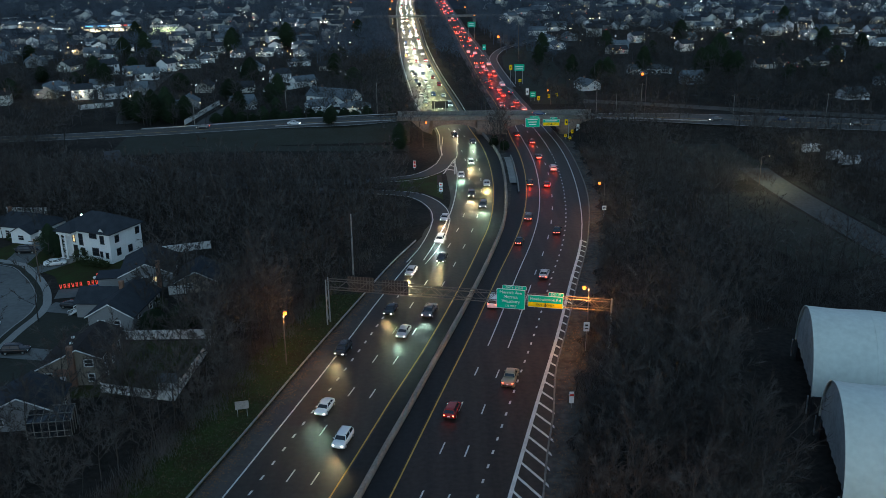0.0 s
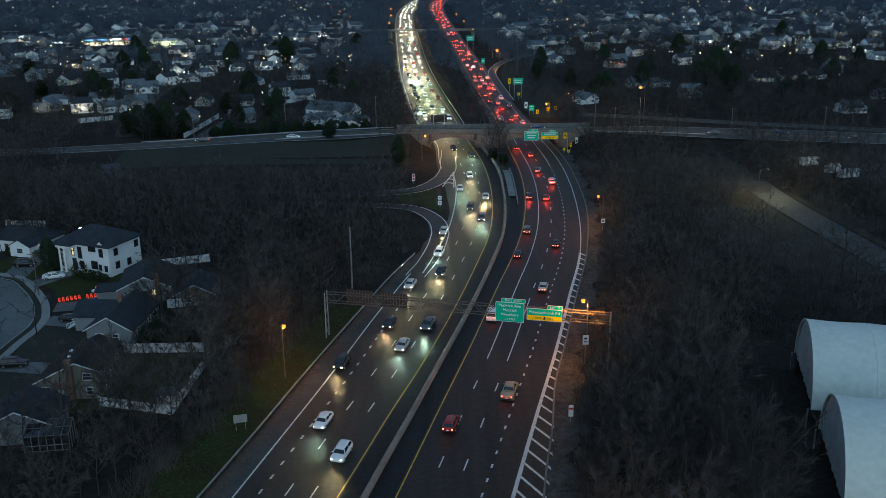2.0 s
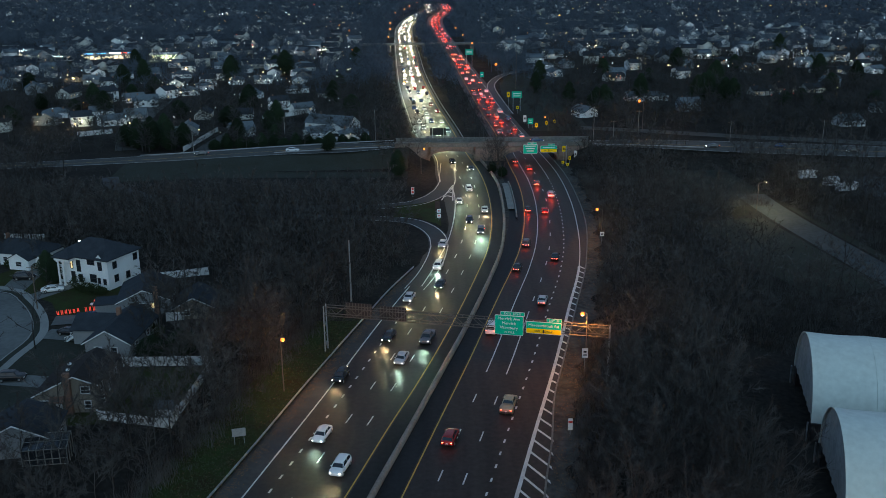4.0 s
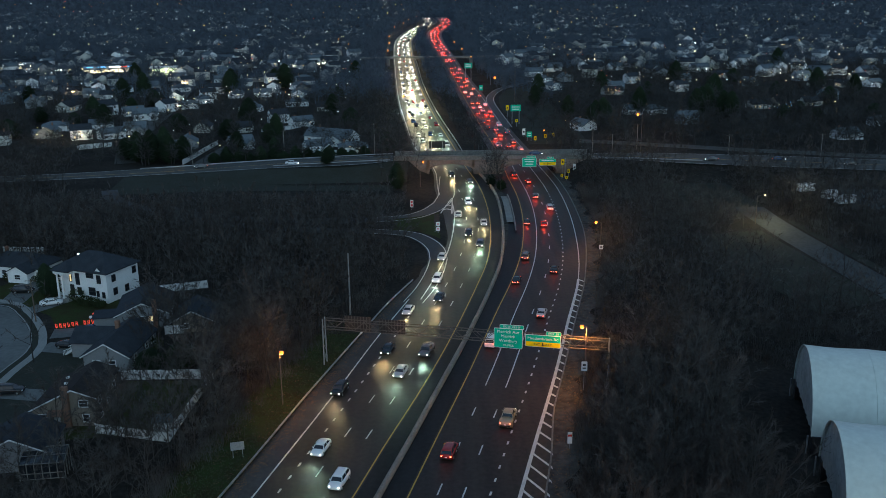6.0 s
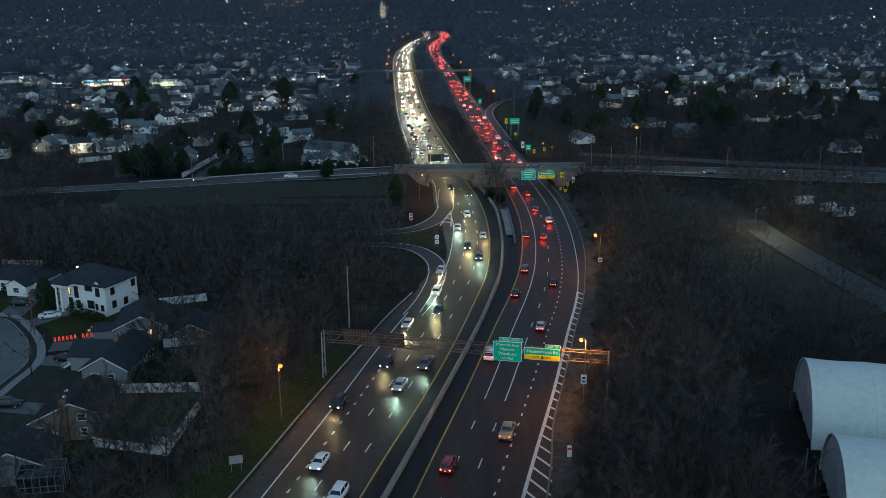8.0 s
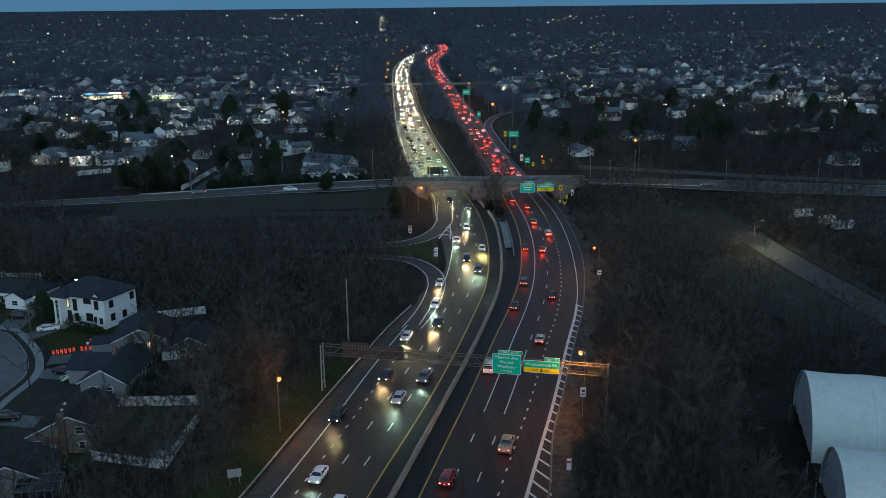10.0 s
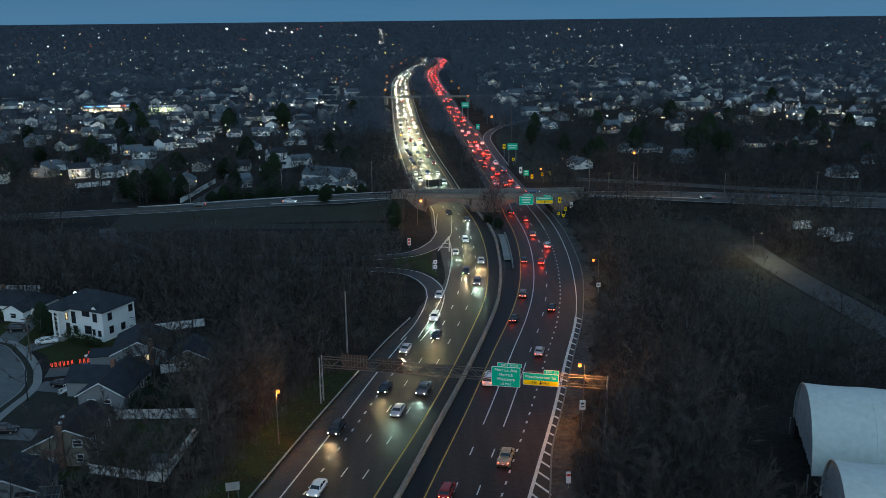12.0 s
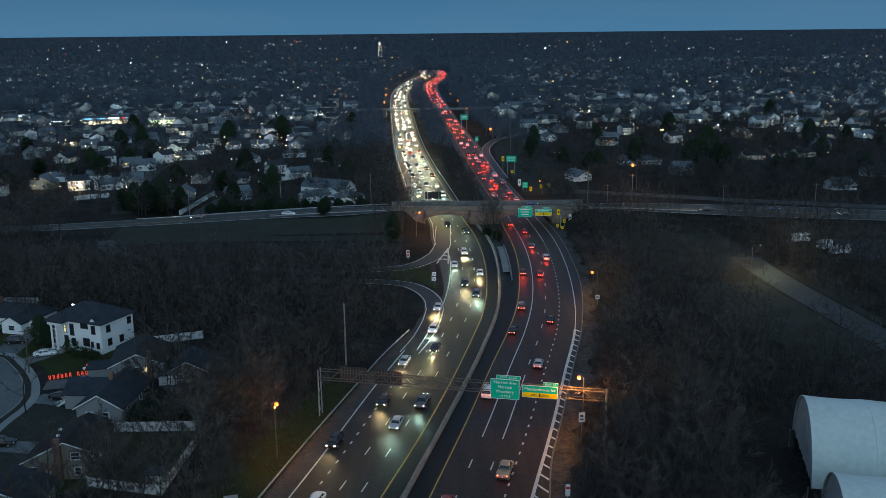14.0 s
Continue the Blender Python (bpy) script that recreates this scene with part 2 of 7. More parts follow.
def sides_of(path, w):
    """Two polylines w to the left and w to the right of a path (2D)."""
    L, R = [], []
    for i, q in enumerate(path):
        t = path[min(i + 1, len(path) - 1)] - path[max(i - 1, 0)]
        t = t[:2] / np.linalg.norm(t[:2])
        L.append((q[0] - t[1] * w, q[1] + t[0] * w))
        R.append((q[0] + t[1] * w, q[1] - t[0] * w))
    return L, R


# ---------------------------------------------------------------- plan of the parkway: x of each line by y
guard_l = line_of([(60, -43.5), (102, -32.9), (120.4, -28.4), (140.4, -23.8), (169.3, -16.7), (188, -12.0), (206, -6.4)])
edge_l = line_of([(60, -40.2), (101.7, -28.9), (120.6, -24.3), (135.2, -20.8), (174.4, -12.0), (196, -6.6)])
main_l = line_of([(60, -36.6), (101.7, -25.8), (120.6, -21.2), (135.2, -17.6), (174.4, -8.8), (206, -2.2), (229, 1.3), (242.6, 2.5),
                  (258, 3.3), (274, 3.4), (290, 2.4), (324, -1.0), (374, -9.0), (443, -15.3), (529, -22.4), (617, -27.7), (738, -34.3),
                  (882, -41.7), (1044, -47.0), (1190, -44.0), (1300, -36), (1450, -22), (1650, -30)])
yellow_l = line_of([(60, -25.6), (101.5, -15.2), (112.6, -12.4), (126.9, -8.9), (142.2, -4.9), (201.6, 7.8), (216.7, 10.5), (236.6, 12.6),
                    (257, 13.6), (281, 13.6), (309.8, 12.0), (334, 9.2), (394, 3.6), (461, -2.9), (583, -12.3), (737, -20.5), (882, -27.8),
                    (1044, -33.0), (1190, -29.5), (1300, -21.5), (1450, -7.5), (1650, -16)])
median = line_of([(60, -21.6), (101.4, -11.5), (112.5, -8.9), (126.9, -5.4), (141, -2.1), (168.7, 4.4), (195.6, 10.1), (216.5, 13.9),
                  (242, 16.4), (267, 17.4), (292.6, 17.2), (314, 15.0), (334, 12.0)])
yellow_r = line_of([(60, -18.0), (101.4, -7.5), (118.6, -3.5), (129, -1.1), (152.5, 4.4), (184.6, 11.4), (203.4, 15.7), (221.1, 19.1),
                    (241.8, 21.8), (266.5, 23.6), (292.3, 24.0), (318.4, 23.1), (345, 22.6), (372.5, 22.0), (441, 18.2), (566, 12.4),
                    (734, 5.1), (877, -2.8), (1088, -13.7), (1202, -14), (1421, 2), (1650, -6)])
edge_r = line_of([(60, -2.0), (101.1, 7.7), (126.5, 13.7), (149.7, 19.3), (177.4, 25.4), (203, 31.1), (215.9, 33.2), (241.3, 36.0),
                  (272.8, 37.9), (304, 38.1), (337.6, 36.0), (376, 33.0), (431.5, 29.2), (545, 23.6), (667, 16.8), (812, 10.6), (1036, 1.3),
                  (1175, -0.6), (1421, 16), (1650, 8)])
kerb_r = line_of([(60, 4.0), (101.3, 11.9), (112, 13.6), (121.6, 15.4), (138.5, 17.9), (149.7, 20.5), (177.4, 26.7), (203, 32.5), (216, 34.8), (241, 38.3), (273, 40.2),
                  (304, 40.4), (338, 38.4), (376, 35.2), (431, 31.4), (545, 25.8), (667, 19.0), (812, 12.8), (1036, 3.5), (1175, 1.6),
                  (1421, 18.2), (1650, 10.2)])


def ys(a, b, step):
    n = max(1, round((b - a) / step))
    return [a + (b - a) * i / n for i in range(n + 1)]


def between(f, g, s):
    return lambda y: f(y) + (g(y) - f(y)) * s


def crossing_y(x):
    return CROSS_Y(x)


CROSS_Y = line_of([(-170, 322), (-138, 324.6), (-117, 327), (-99, 328.5), (-83, 331), (-63, 331.4), (-38, 330.6), (-16, 329.8), (0, 329.7), (40, 329.7),
                   (53, 329.6), (70, 329), (93, 328.2), (114, 328.5), (134, 328.8), (150, 328), (200, 322)])
CROSS_Z = line_of([(-170, 0.3), (-138, 0.6), (-117, 0.9), (-99, 1.4), (-83, 1.9), (-63, 3.0), (-38, 4.3), (-16, 5.2), (0, 5.35), (40, 5.35),
                   (53, 5.2), (70, 4.9), (93, 4.0), (114, 3.0), (134, 2.1), (150, 1.5), (200, 0.4)])


def ground_z(x, y):
    """Flat land with the embankment of the crossing road, cut through for the parkway."""
    z = -0.06
    d = abs(y - crossing_y(x))
    if d < 26 and -175 < x < 230:
        ridge = max(0.0, CROSS_Z(x)) * min(1.0, max(0.0, (21 - d) / 13.0))
        cut = min(1.0, max(0.0, max(-6.5 - x, x - 44.5) / 5.0))
        z += ridge * cut
    # far ground tilts up so that the horizon sits right from the camera
    if y > 2600:
        z += min(1.0, (y - 2600) / 2300) ** 1.3 * 50.0
    return z


# ---------------------------------------------------------------- ground
gx = np.concatenate([np.arange(-4200, -240, 180), np.arange(-240, 240, 4), np.arange(240, 4201, 180)])
gy = np.concatenate([np.arange(-900, 60, 60), np.arange(60, 290, 12), np.arange(290, 362, 3), np.arange(362, 1000, 60), np.arange(1000, 4990, 130)])
gv = [(x, y, ground_z(x, y)) for y in gy for x in gx]
nx = len(gx)
gf = [(j * nx + i, j * nx + i + 1, (j + 1) * nx + i + 1, (j + 1) * nx + i) for j in range(len(gy) - 1) for i in range(nx - 1)]
ground = tagged(raw_object("ground", gv, gf, M_LITTER), "dark winter ground with leaf litter and dead grass", "ground", kind="structure")

ground.data.materials.append(M_GROUND_HAZE)
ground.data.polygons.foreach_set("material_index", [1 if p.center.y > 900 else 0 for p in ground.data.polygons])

# ---------------------------------------------------------------- roadways
Y0, Y1 = 55, 1640
far_l = line_of([(206, -6.0), (216, -4.6), (224, -1.0), (232, 0.6), (260, 0.6), (290, -1.6), (300, -2.4), (330, -3.4), (374, -11.2), (443, -18), (529, -25),
                 (617, -30.4), (738, -37), (882, -44.5), (1044, -50), (1190, -47), (1300, -39), (1450, -25), (1650, -33)])


def left_pave(y):
    return guard_l(y) if y < 206 else far_l(y)


Y = ys(Y0, 340, 3) + ys(345, Y1, 10)
road_l = strip("road_1", [(left_pave(y), y) for y in Y], [((median(y) if y < 334 else yellow_l(y) + 1.7), y) for y in Y], 0.02, M_ASPHALT,
               label="three-lane asphalt carriageway of oncoming traffic", category="road")
road_r = strip("road_2", [((median(y) + 0.1 if y < 225 else yellow_r(y) - 3.0), y) for y in Y], [(kerb_r(y), y) for y in Y], 0.024, M_ASPHALT_NEW,
               label="dark asphalt carriageway of departing traffic", category="road")
strip("shoulder", [(guard_l(y) + 0.3, y) for y in ys(Y0, 200, 3)], [(edge_l(y) - 0.25, y) for y in ys(Y0, 200, 3)], 0.028, M_SHOULDER,
      label="pale worn hard shoulder beside the guardrail", category="shoulder")
for lo, hi, end in ((lambda y: yellow_l(y) + 0.35, lambda y: median(y) - 0.42, 330), (lambda y: max(median(y) + 0.46, yellow_r(y) - 4.2), lambda y: yellow_r(y) - 0.35, 330)):
    strip("shoulder", [(lo(y), y) for y in ys(Y0, end, 3)], [(hi(y), y) for y in ys(Y0, end, 3)], 0.031, M_SEAL,
          label="black sealed inner shoulder beside the median barrier", category="shoulder")
strip("verge", [(kerb_r(y) + 0.2, y) for y in ys(Y0, 330, 2)], [(kerb_r(y) + (4.0 if y < 200 else 3.0) + 0.9 * math.sin(y * 0.37) + 0.7 * math.sin(y * 0.91 + 1), y) for y in ys(Y0, 330, 2)], -0.02, M_VERGE,
      label="gravelly verge beside the kerb", category="verge")
strip("grass_verge", [(guard_l(y) - 13 + 0.02 * y, y) for y in ys(Y0, 172, 4)], [(guard_l(y) - 0.2, y) for y in ys(Y0, 172, 4)], -0.03, M_GRASS,
      label="mown green grass verge behind the guardrail", category="grass")


def solid(name, f, a, b, w, mat, z=0.04, step=3):
    Q = ys(a, b, step)
    return strip(name, [(f(y) - w / 2, y) for y in Q], [(f(y) + w / 2, y) for y in Q], z, mat, label="painted lane line", category="road marking")


def dashed(name, f, a, b, length, cycle, w, mat=None, z=0.04):
    v, q = [], []
    y = a
    while y < b:
        dx = f(y + 1) - f(y)
        k = 1 / math.hypot(1, dx)
        y2 = y + length * k
        i = len(v)
        v += [(f(y) - w / 2, y, z), (f(y) + w / 2, y, z), (f(y2) + w / 2, y2, z), (f(y2) - w / 2, y2, z)]
        q.append((i, i + 1, i + 2, i + 3))
        y += cycle * k
    return tagged(raw_object(name, v, q, mat or M_PAINT), "dashed white painted lane line", "road marking", kind="structure")


W = 0.22
solid("lane_line", edge_l, Y0, 192, 0.26, M_PAINT)
solid("lane_line", main_l, 192, 286, 0.26, M_PAINT)
solid("lane_line", lambda y: far_l(y) + 1.0, 293, Y1, W, M_PAINT, step=6)
solid("lane_line", yellow_l, Y0, Y1, W, M_YELLOW, step=4)
solid("lane_line", yellow_r, Y0, Y1, W, M_YELLOW, step=4)
solid("lane_line", between(yellow_r, edge_r, 0.255), 147, 345, W, M_PAINT)
solid("lane_line", edge_r, 60, 205, 0.55, M_PAINT)
solid("lane_line", edge_r, 205, Y1, W, M_PAINT, step=6)
solid("lane_line", between(yellow_r, edge_r, 0.49), 146, 176, W, M_PAINT)
solid("lane_line", between(yellow_r, edge_r, 0.73), 297, 345, W, M_PAINT)
dashed("lane_dashes", main_l, 98.7, 182, 1.1, 3.66, 0.30)
dashed("lane_dashes", between(main_l, yellow_l, 0.34), 93.4, 380, 3.05, 12.19, W)
dashed("lane_dashes", between(main_l, yellow_l, 0.67), 92.7, 380, 3.05, 12.19, W)
dashed("lane_dashes", between(main_l, yellow_l, 0.34), 384, 1100, 3.05, 12.19, W)
dashed("lane_dashes", between(main_l, yellow_l, 0.67), 384, 1100, 3.05, 12.19, W)
dashed("lane_dashes", between(yellow_r, edge_r, 0.255), 100.0, 146, 3.05, 12.19, W)
dashed("lane_dashes", between(yellow_r, edge_r, 0.49), 99.1, 146, 3.05, 12.19, W)
dashed("lane_dashes", between(yellow_r, edge_r, 0.49), 182, 380, 3.05, 12.19, W)
dashed("lane_dashes", between(yellow_r, edge_r, 0.73), 97.4, 296, 1.0, 3.66, 0.30)
dashed("lane_dashes", between(yellow_r, edge_r, 0.33), 350, 1100, 3.05, 12.19, W)
dashed("lane_dashes", between(yellow_r, edge_r, 0.67), 350, 1100, 3.05, 12.19, W)
# hatched gore between the edge line and the kerb
hv, hq = [], []
y = 82.26
while y < 206:
    w = kerb_r(y) - edge_r(y) - 0.2
    i = len(hv)
    w = max(0.75, min(w, 3.4))
    x0, x1, drop, th = edge_r(y), edge_r(y) + w, w * 2.0 - 0.6, 0.8
    hv += [(x0, y, 0.036), (x1, y - drop, 0.036), (x1, y - drop + th, 0.036), (x0, y + th, 0.036)]
    hq.append((i, i + 1, i + 2, i + 3))
    y += 3.39
tagged(raw_object("gore_hatching", hv, hq, M_PAINT), "white diagonal hatching in the closed gore", "road marking", kind="structure")


def ribbon(name, f, a, b, profile, mat, label, category, step=3):
    """A profile of (offset, height) swept along x(y) and closed round."""
    Q = ys(a, b, step)
    k = len(profile)
    v = [(f(y) + o, y, h) for y in Q for o, h in profile]
    q = [(i * k + j, i * k + (j + 1) % k, (i + 1) * k + (j + 1) % k, (i + 1) * k + j) for i in range(len(Q) - 1) for j in range(k)]
    return tagged(raw_object(name, v, q, mat), label, category, kind="structure")


BARRIER = [(-0.40, 0.0), (-0.38, 0.2), (-0.27, 0.8), (0.27, 0.8), (0.38, 0.2), (0.40, 0.0)]
ribbon("median_barrier", median, Y0, 334, BARRIER, M_BARRIER, "weathered concrete median barrier", "barrier")
strip("median_slab", [(median(y) + 1.2, y) for y in ys(256, 288, 3)], [(median(y) + 3.2, y) for y in ys(256, 288, 3)], 0.45, M_CONCRETE,
      label="raised pale concrete median slab", category="median")
ribbon("median_barrier", lambda y: median(y) + 3.5, 246, 290, [(-0.2, 0), (-0.15, 0.75), (0.15, 0.75), (0.2, 0)], M_CONCRETE, "weathered concrete median barrier", "barrier")
strip("median_soil", [(median(y) + 0.4, y) for y in ys(226, 334, 4)], [(yellow_r(y) - 2.9, y) for y in ys(226, 334, 4)], 0.012, M_VERGE,
      label="bare brown soil of the widening median", category="median")
ribbon("kerb", lambda y: kerb_r(y) + 0.1, Y0, 345, [(-0.15, 0), (-0.12, 0.16), (0.15, 0.16), (0.15, -0.1)], M_OLDCONCRETE, "low concrete kerb along the verge", "kerb")
RAIL = [(-0.06, 0.45), (-0.06, 0.78), (0.06, 0.78), (0.06, 0.45)]


def guardrail(f, a, b, label, step=4.0):
    ob = thing("guardrail", label, "guardrail", kind="structure")
    Q = ys(a, b, 2.5)
    v = [(f(y) + o, y, h) for y in Q for o, h in RAIL]
    q = [(i * 4 + j, i * 4 + (j + 1) % 4, (i + 1) * 4 + (j + 1) % 4, (i + 1) * 4 + j) for i in range(len(Q) - 1) for j in range(4)]
    raw_object("rail", v, q, M_STEEL, ob)
    bm = box(bmesh.new(), (0, 0, 0.38), (0.12, 0.15, 0.76))
    post = mesh_object("post", bm, M_WOODPOLE, ob)
    for i, y in enumerate(ys(a, b, step)):
        o = post if i == 0 else new("post", post.data)
        o.parent, o.location = ob, (f(y) - 0.12, y, 0)
    return ob


guardrail(guard_l, Y0, 204, "weathered steel guardrail on timber posts")
guardrail(lambda y: yellow_l(y) + 2.3, 345, 800, "thin steel median guardrail", 8)


# ---------------------------------------------------------------- ramps
def lane(name, pts, w, z, mat, label, lines=True, reach=-200):
    path = smooth_path(pts, 1.5)
    L, R = sides_of(path, w)
    ob = strip(name, L, R, z, mat, label=label, category="road")
    if lines:
        path = [p for p in path if p[0] > reach]
        La, Ra = sides_of(path, w - 0.35)
        Lb, Rb = sides_of(path, w - 0.57)
        strip("lane_line", La, Lb, z + 0.012, M_PAINT, label="painted white edge line", category="road marking")
        strip("lane_line", Rb, Ra, z + 0.012, M_PAINT, label="painted white edge line", category="road marking")
    return ob


lane("ramp_1", [(-6.6, 190), (-4.0, 200), (-2.0, 212), (-1.1, 222)], 2.6, 0.03, M_ASPHALT, "slip road joining the parkway", reach=-21)
lane("ramp_1", [(-1.1, 222), (-1.9, 231.3), (-5.0, 240.3), (-10, 246.3), (-20, 249.2), (-40, 252), (-70, 262), (-92, 278), (-106, 292),
                (-112, 305)], 2.6, 0.03, M_RAMP, "dark curving slip road joining the parkway", reach=-21)
lane("ramp_2", [(1.8, 322), (1.4, 305), (1.2, 292), (-0.3, 281)], 3.0, 0.034, M_ASPHALT, "start of the exit slip road", reach=-21)
lane("ramp_2", [(-0.3, 281), (-4.3, 271), (-11, 264), (-25, 261.5), (-45, 262), (-70, 268), (-88, 280)], 3.0, 0.034, M_RAMP,
     "dark curving exit slip road", reach=-21)
strip("grass_island", [(-14, 262.5), (-7, 265), (-3.4, 268), (-1.2, 270)], [(-14, 250), (-7, 248.5), (-2.2, 243), (-0.6, 240)], 0.045, M_GRASS,
      label="grass island between the slip roads", category="grass")
bm = bmesh.new()
for a, b in (((3.1, 288), (2.8, 268)), ((3.0, 288), (-0.6, 268.5))):
    d = Vector((b[0] - a[0], b[1] - a[1], 0)).normalized()
    n = Vector((-d.y, d.x, 0)) * 0.16
    p, q = Vector((*a, 0.06)), Vector((*b, 0.06))
    poly(bm, [p - n, q - n, q + n, p + n])
for s in (0.3, 0.55, 0.8):
    x0, x1, y = 2.85 - 0.25 * s, 2.8 - 3.6 * s, 288 - 19.5 * s
    poly(bm, [(x0, y, 0.062), (x0, y + 0.9, 0.062), ((x0 + x1) / 2, y + 1.9, 0.062), (x1, y + 0.9, 0.062), (x1, y, 0.062), ((x0 + x1) / 2, y + 1.0, 0.062)])
tagged(mesh_object("gore_marking", bm, M_PAINT), "white painted chevrons in the exit gore", "road marking", kind="structure")

# ---------------------------------------------------------------- stone arch bridge and the crossing road
BY0, BY1 = 325.0, 334.4


def arch_bottom(x):
    for a, b in ((-4.6, 11.2), (22.0, 40.6)):
        if a < x < b:
            s = (2 * x - a - b) / (b - a)
            return 1.3 + 2.5 * math.sqrt(max(0.0, 1 - s * s))
    return -0.5


bridge = thing("overpass_bridge", "pinkish stone-faced parkway overpass with two arches", "bridge", kind="structure")
xs = sorted(set(np.linspace(-12, 52, 33).round(2)) | set(np.linspace(-4.6, 11.2, 25).round(3)) | set(np.linspace(22, 40.6, 25).round(3)))
cols = []
for x in xs:
    for e in ((-1e-3, 1e-3) if min(abs(x - q) for q in (-4.6, 11.2, 22.0, 40.6)) < 1e-6 else (0,)):
        cols.append((x, arch_bottom(x + e)))
v = [(x, yy, z) for x, b in cols for yy, z in ((BY0, b), (BY0, 5.3), (BY1, 5.3), (BY1, b))]
f = [(i * 4 + j, i * 4 + (j + 1) % 4, (i + 1) * 4 + (j + 1) % 4, (i + 1) * 4 + j) for i in range(len(cols) - 1) for j in range(4)]
f += [(0, 3, 2, 1), tuple(len(v) - 4 + j for j in range(4))]
tagged(raw_object("arch_wall", v, f, M_STONE, bridge), "rough pinkish stone arches")
bm = bmesh.new()
for yy in (BY0 - 0.1, BY1 + 0.1):
    box(bm, (18, yy, 5.98), (70, 0.5, 1.45), bevel=0.05)
part("parapet", bm, M_OLDCONCRETE, bridge, "grey concrete parapet")
bm = bmesh.new()
for yy in (BY0 - 0.14, BY1 + 0.14):
    box(bm, (18, yy, 6.76), (70.4, 0.75, 0.16))
part("coping", bm, M_OLDCONCRETE, bridge)
for a, b in ((-4.6, 11.2), (22.0, 40.6)):
    bm = bmesh.new()
    N = 22
    for i in range(N):
        t0, t1 = math.pi * (i + 0.06) / N, math.pi * (i + 0.94) / N
        c, hw = (a + b) / 2, (b - a) / 2
        q = []
        for t, k in ((t0, 0), (t1, 0), (t1, 0.6), (t0, 0.6)):
            q.append((c - (hw + k) * math.cos(t), BY0 + 0.02, 1.3 + (2.5 + k) * math.sin(t)))
        poly(bm, q, (0, -0.12, 0))
    part("arch_ring", bm, M_STONE, bridge, "rough stone voussoirs round the arch")
bm = bmesh.new()
for x0, x1, yy in ((52, 70, BY0 - 0.1),):
    rod(bm, (x0, yy, 5.9), (x1, CROSS_Y(x1) - 5.5, CROSS_Z(x1) + 0.75), 0.1, sides=6)
part("railing", bm, M_STEEL, bridge)

M_CROSSING = material("crossing_asphalt", (0.086, 0.086, 0.082), 0.85, vary=0.4, scale=0.15, fine=1.0, bump=0.1, spec=0.15)
Q = [np.array((x, crossing_y(x))) for x in ys(-160, 260, 4)]
ROAD_FAR = line_of([(-170, 5.4), (-22, 5.4), (-14, 4.3), (50, 4.3), (56, 5.4), (270, 5.4)])
ROAD_NEAR = line_of([(-170, 5.4), (-90, 5.6), (-62, 7.4), (-22, 7.6), (-14, 4.3), (50, 4.3), (56, 5.4), (270, 5.4)])


def along_crossing(near, far, lift):
    """Corners of a band of the crossing road between two offsets, by x."""
    rows = []
    for off in (far, near):
        for i, q in enumerate(Q):
            t = Q[min(i + 1, len(Q) - 1)] - Q[max(i - 1, 0)]
            t = t / np.linalg.norm(t)
            o = off(q[0])
            rows.append((q[0] - t[1] * o, q[1] + t[0] * o, CROSS_Z(q[0]) + lift))
    return rows


n = len(Q)
cf = [(i, n + i, n + i + 1, i + 1) for i in range(n - 1)]
tagged(raw_object("crossing_road", along_crossing(lambda x: -ROAD_NEAR(x), ROAD_FAR, 0.06), cf, M_CROSSING), "grey asphalt road crossing on an embankment", "road", kind="structure")
for lo, hi, mat in ((lambda x: ROAD_FAR(x) - 0.5, lambda x: ROAD_FAR(x) - 0.28, M_PAINT), (lambda x: -0.1, lambda x: 0.12, M_YELLOW), (lambda x: 0.5 - ROAD_NEAR(x), lambda x: 0.78 - ROAD_NEAR(x), M_PAINT)):
    tagged(raw_object("lane_line", along_crossing(lo, hi, 0.08), cf, mat), "painted line on the crossing road", "road marking", kind="structure")
for s, a, b in ((1, -110, -18), (-1, 54, 92), (-1, -60, -18)):
    ob = thing("guardrail", "steel guardrail along the crossing road", "guardrail", kind="structure")
    Qr = [np.array((x, crossing_y(x))) for x in ys(a, b, 4)]
    S = sides_of(Qr, 6.0)[0 if s > 0 else 1]
    v = [(p[0], p[1] + o, CROSS_Z(q[0]) + h) for p, q in zip(S, Qr) for o, h in RAIL]
    f = [(i * 4 + j, i * 4 + (j + 1) % 4, (i + 1) * 4 + (j + 1) % 4, (i + 1) * 4 + j) for i in range(len(S) - 1) for j in range(4)]
    raw_object("rail", v, f, M_STEEL, ob)
# far second overpass
bridge2 = thing("overpass_bridge", "grey concrete overpass in the distance", "bridge", kind="structure")
bm = bmesh.new()
box(bm, (-6, 752, 6.0), (120, 8, 1.2), bevel=0.1)
part("deck", bm, M_OLDCONCRETE, bridge2)
bm = bmesh.new()
for x in (-42, -14, 2, 24):
    box(bm, (x, 752, 2.4), (2.4, 8, 5), bevel=0.05)
part("pier", bm, M_OLDCONCRETE, bridge2)

# ---------------------------------------------------------------- park road beyond the woods
lane("park_road", [(92.6, 272), (93.0, 256), (94.2, 239), (96, 222), (98, 204), (100, 189), (103.5, 169)], 4.4, 0.02, M_PARKROAD,
     "worn asphalt park road", lines=False)
strip("grass_field", [(66, 312), (68, 296), (74, 275), (80, 266)], [(95.1, 318), (96.2, 293), (97.4, 275), (97.4, 266)], 0.01, M_DULLGRASS,
      label="dull grass where the park road fades out", category="grass")
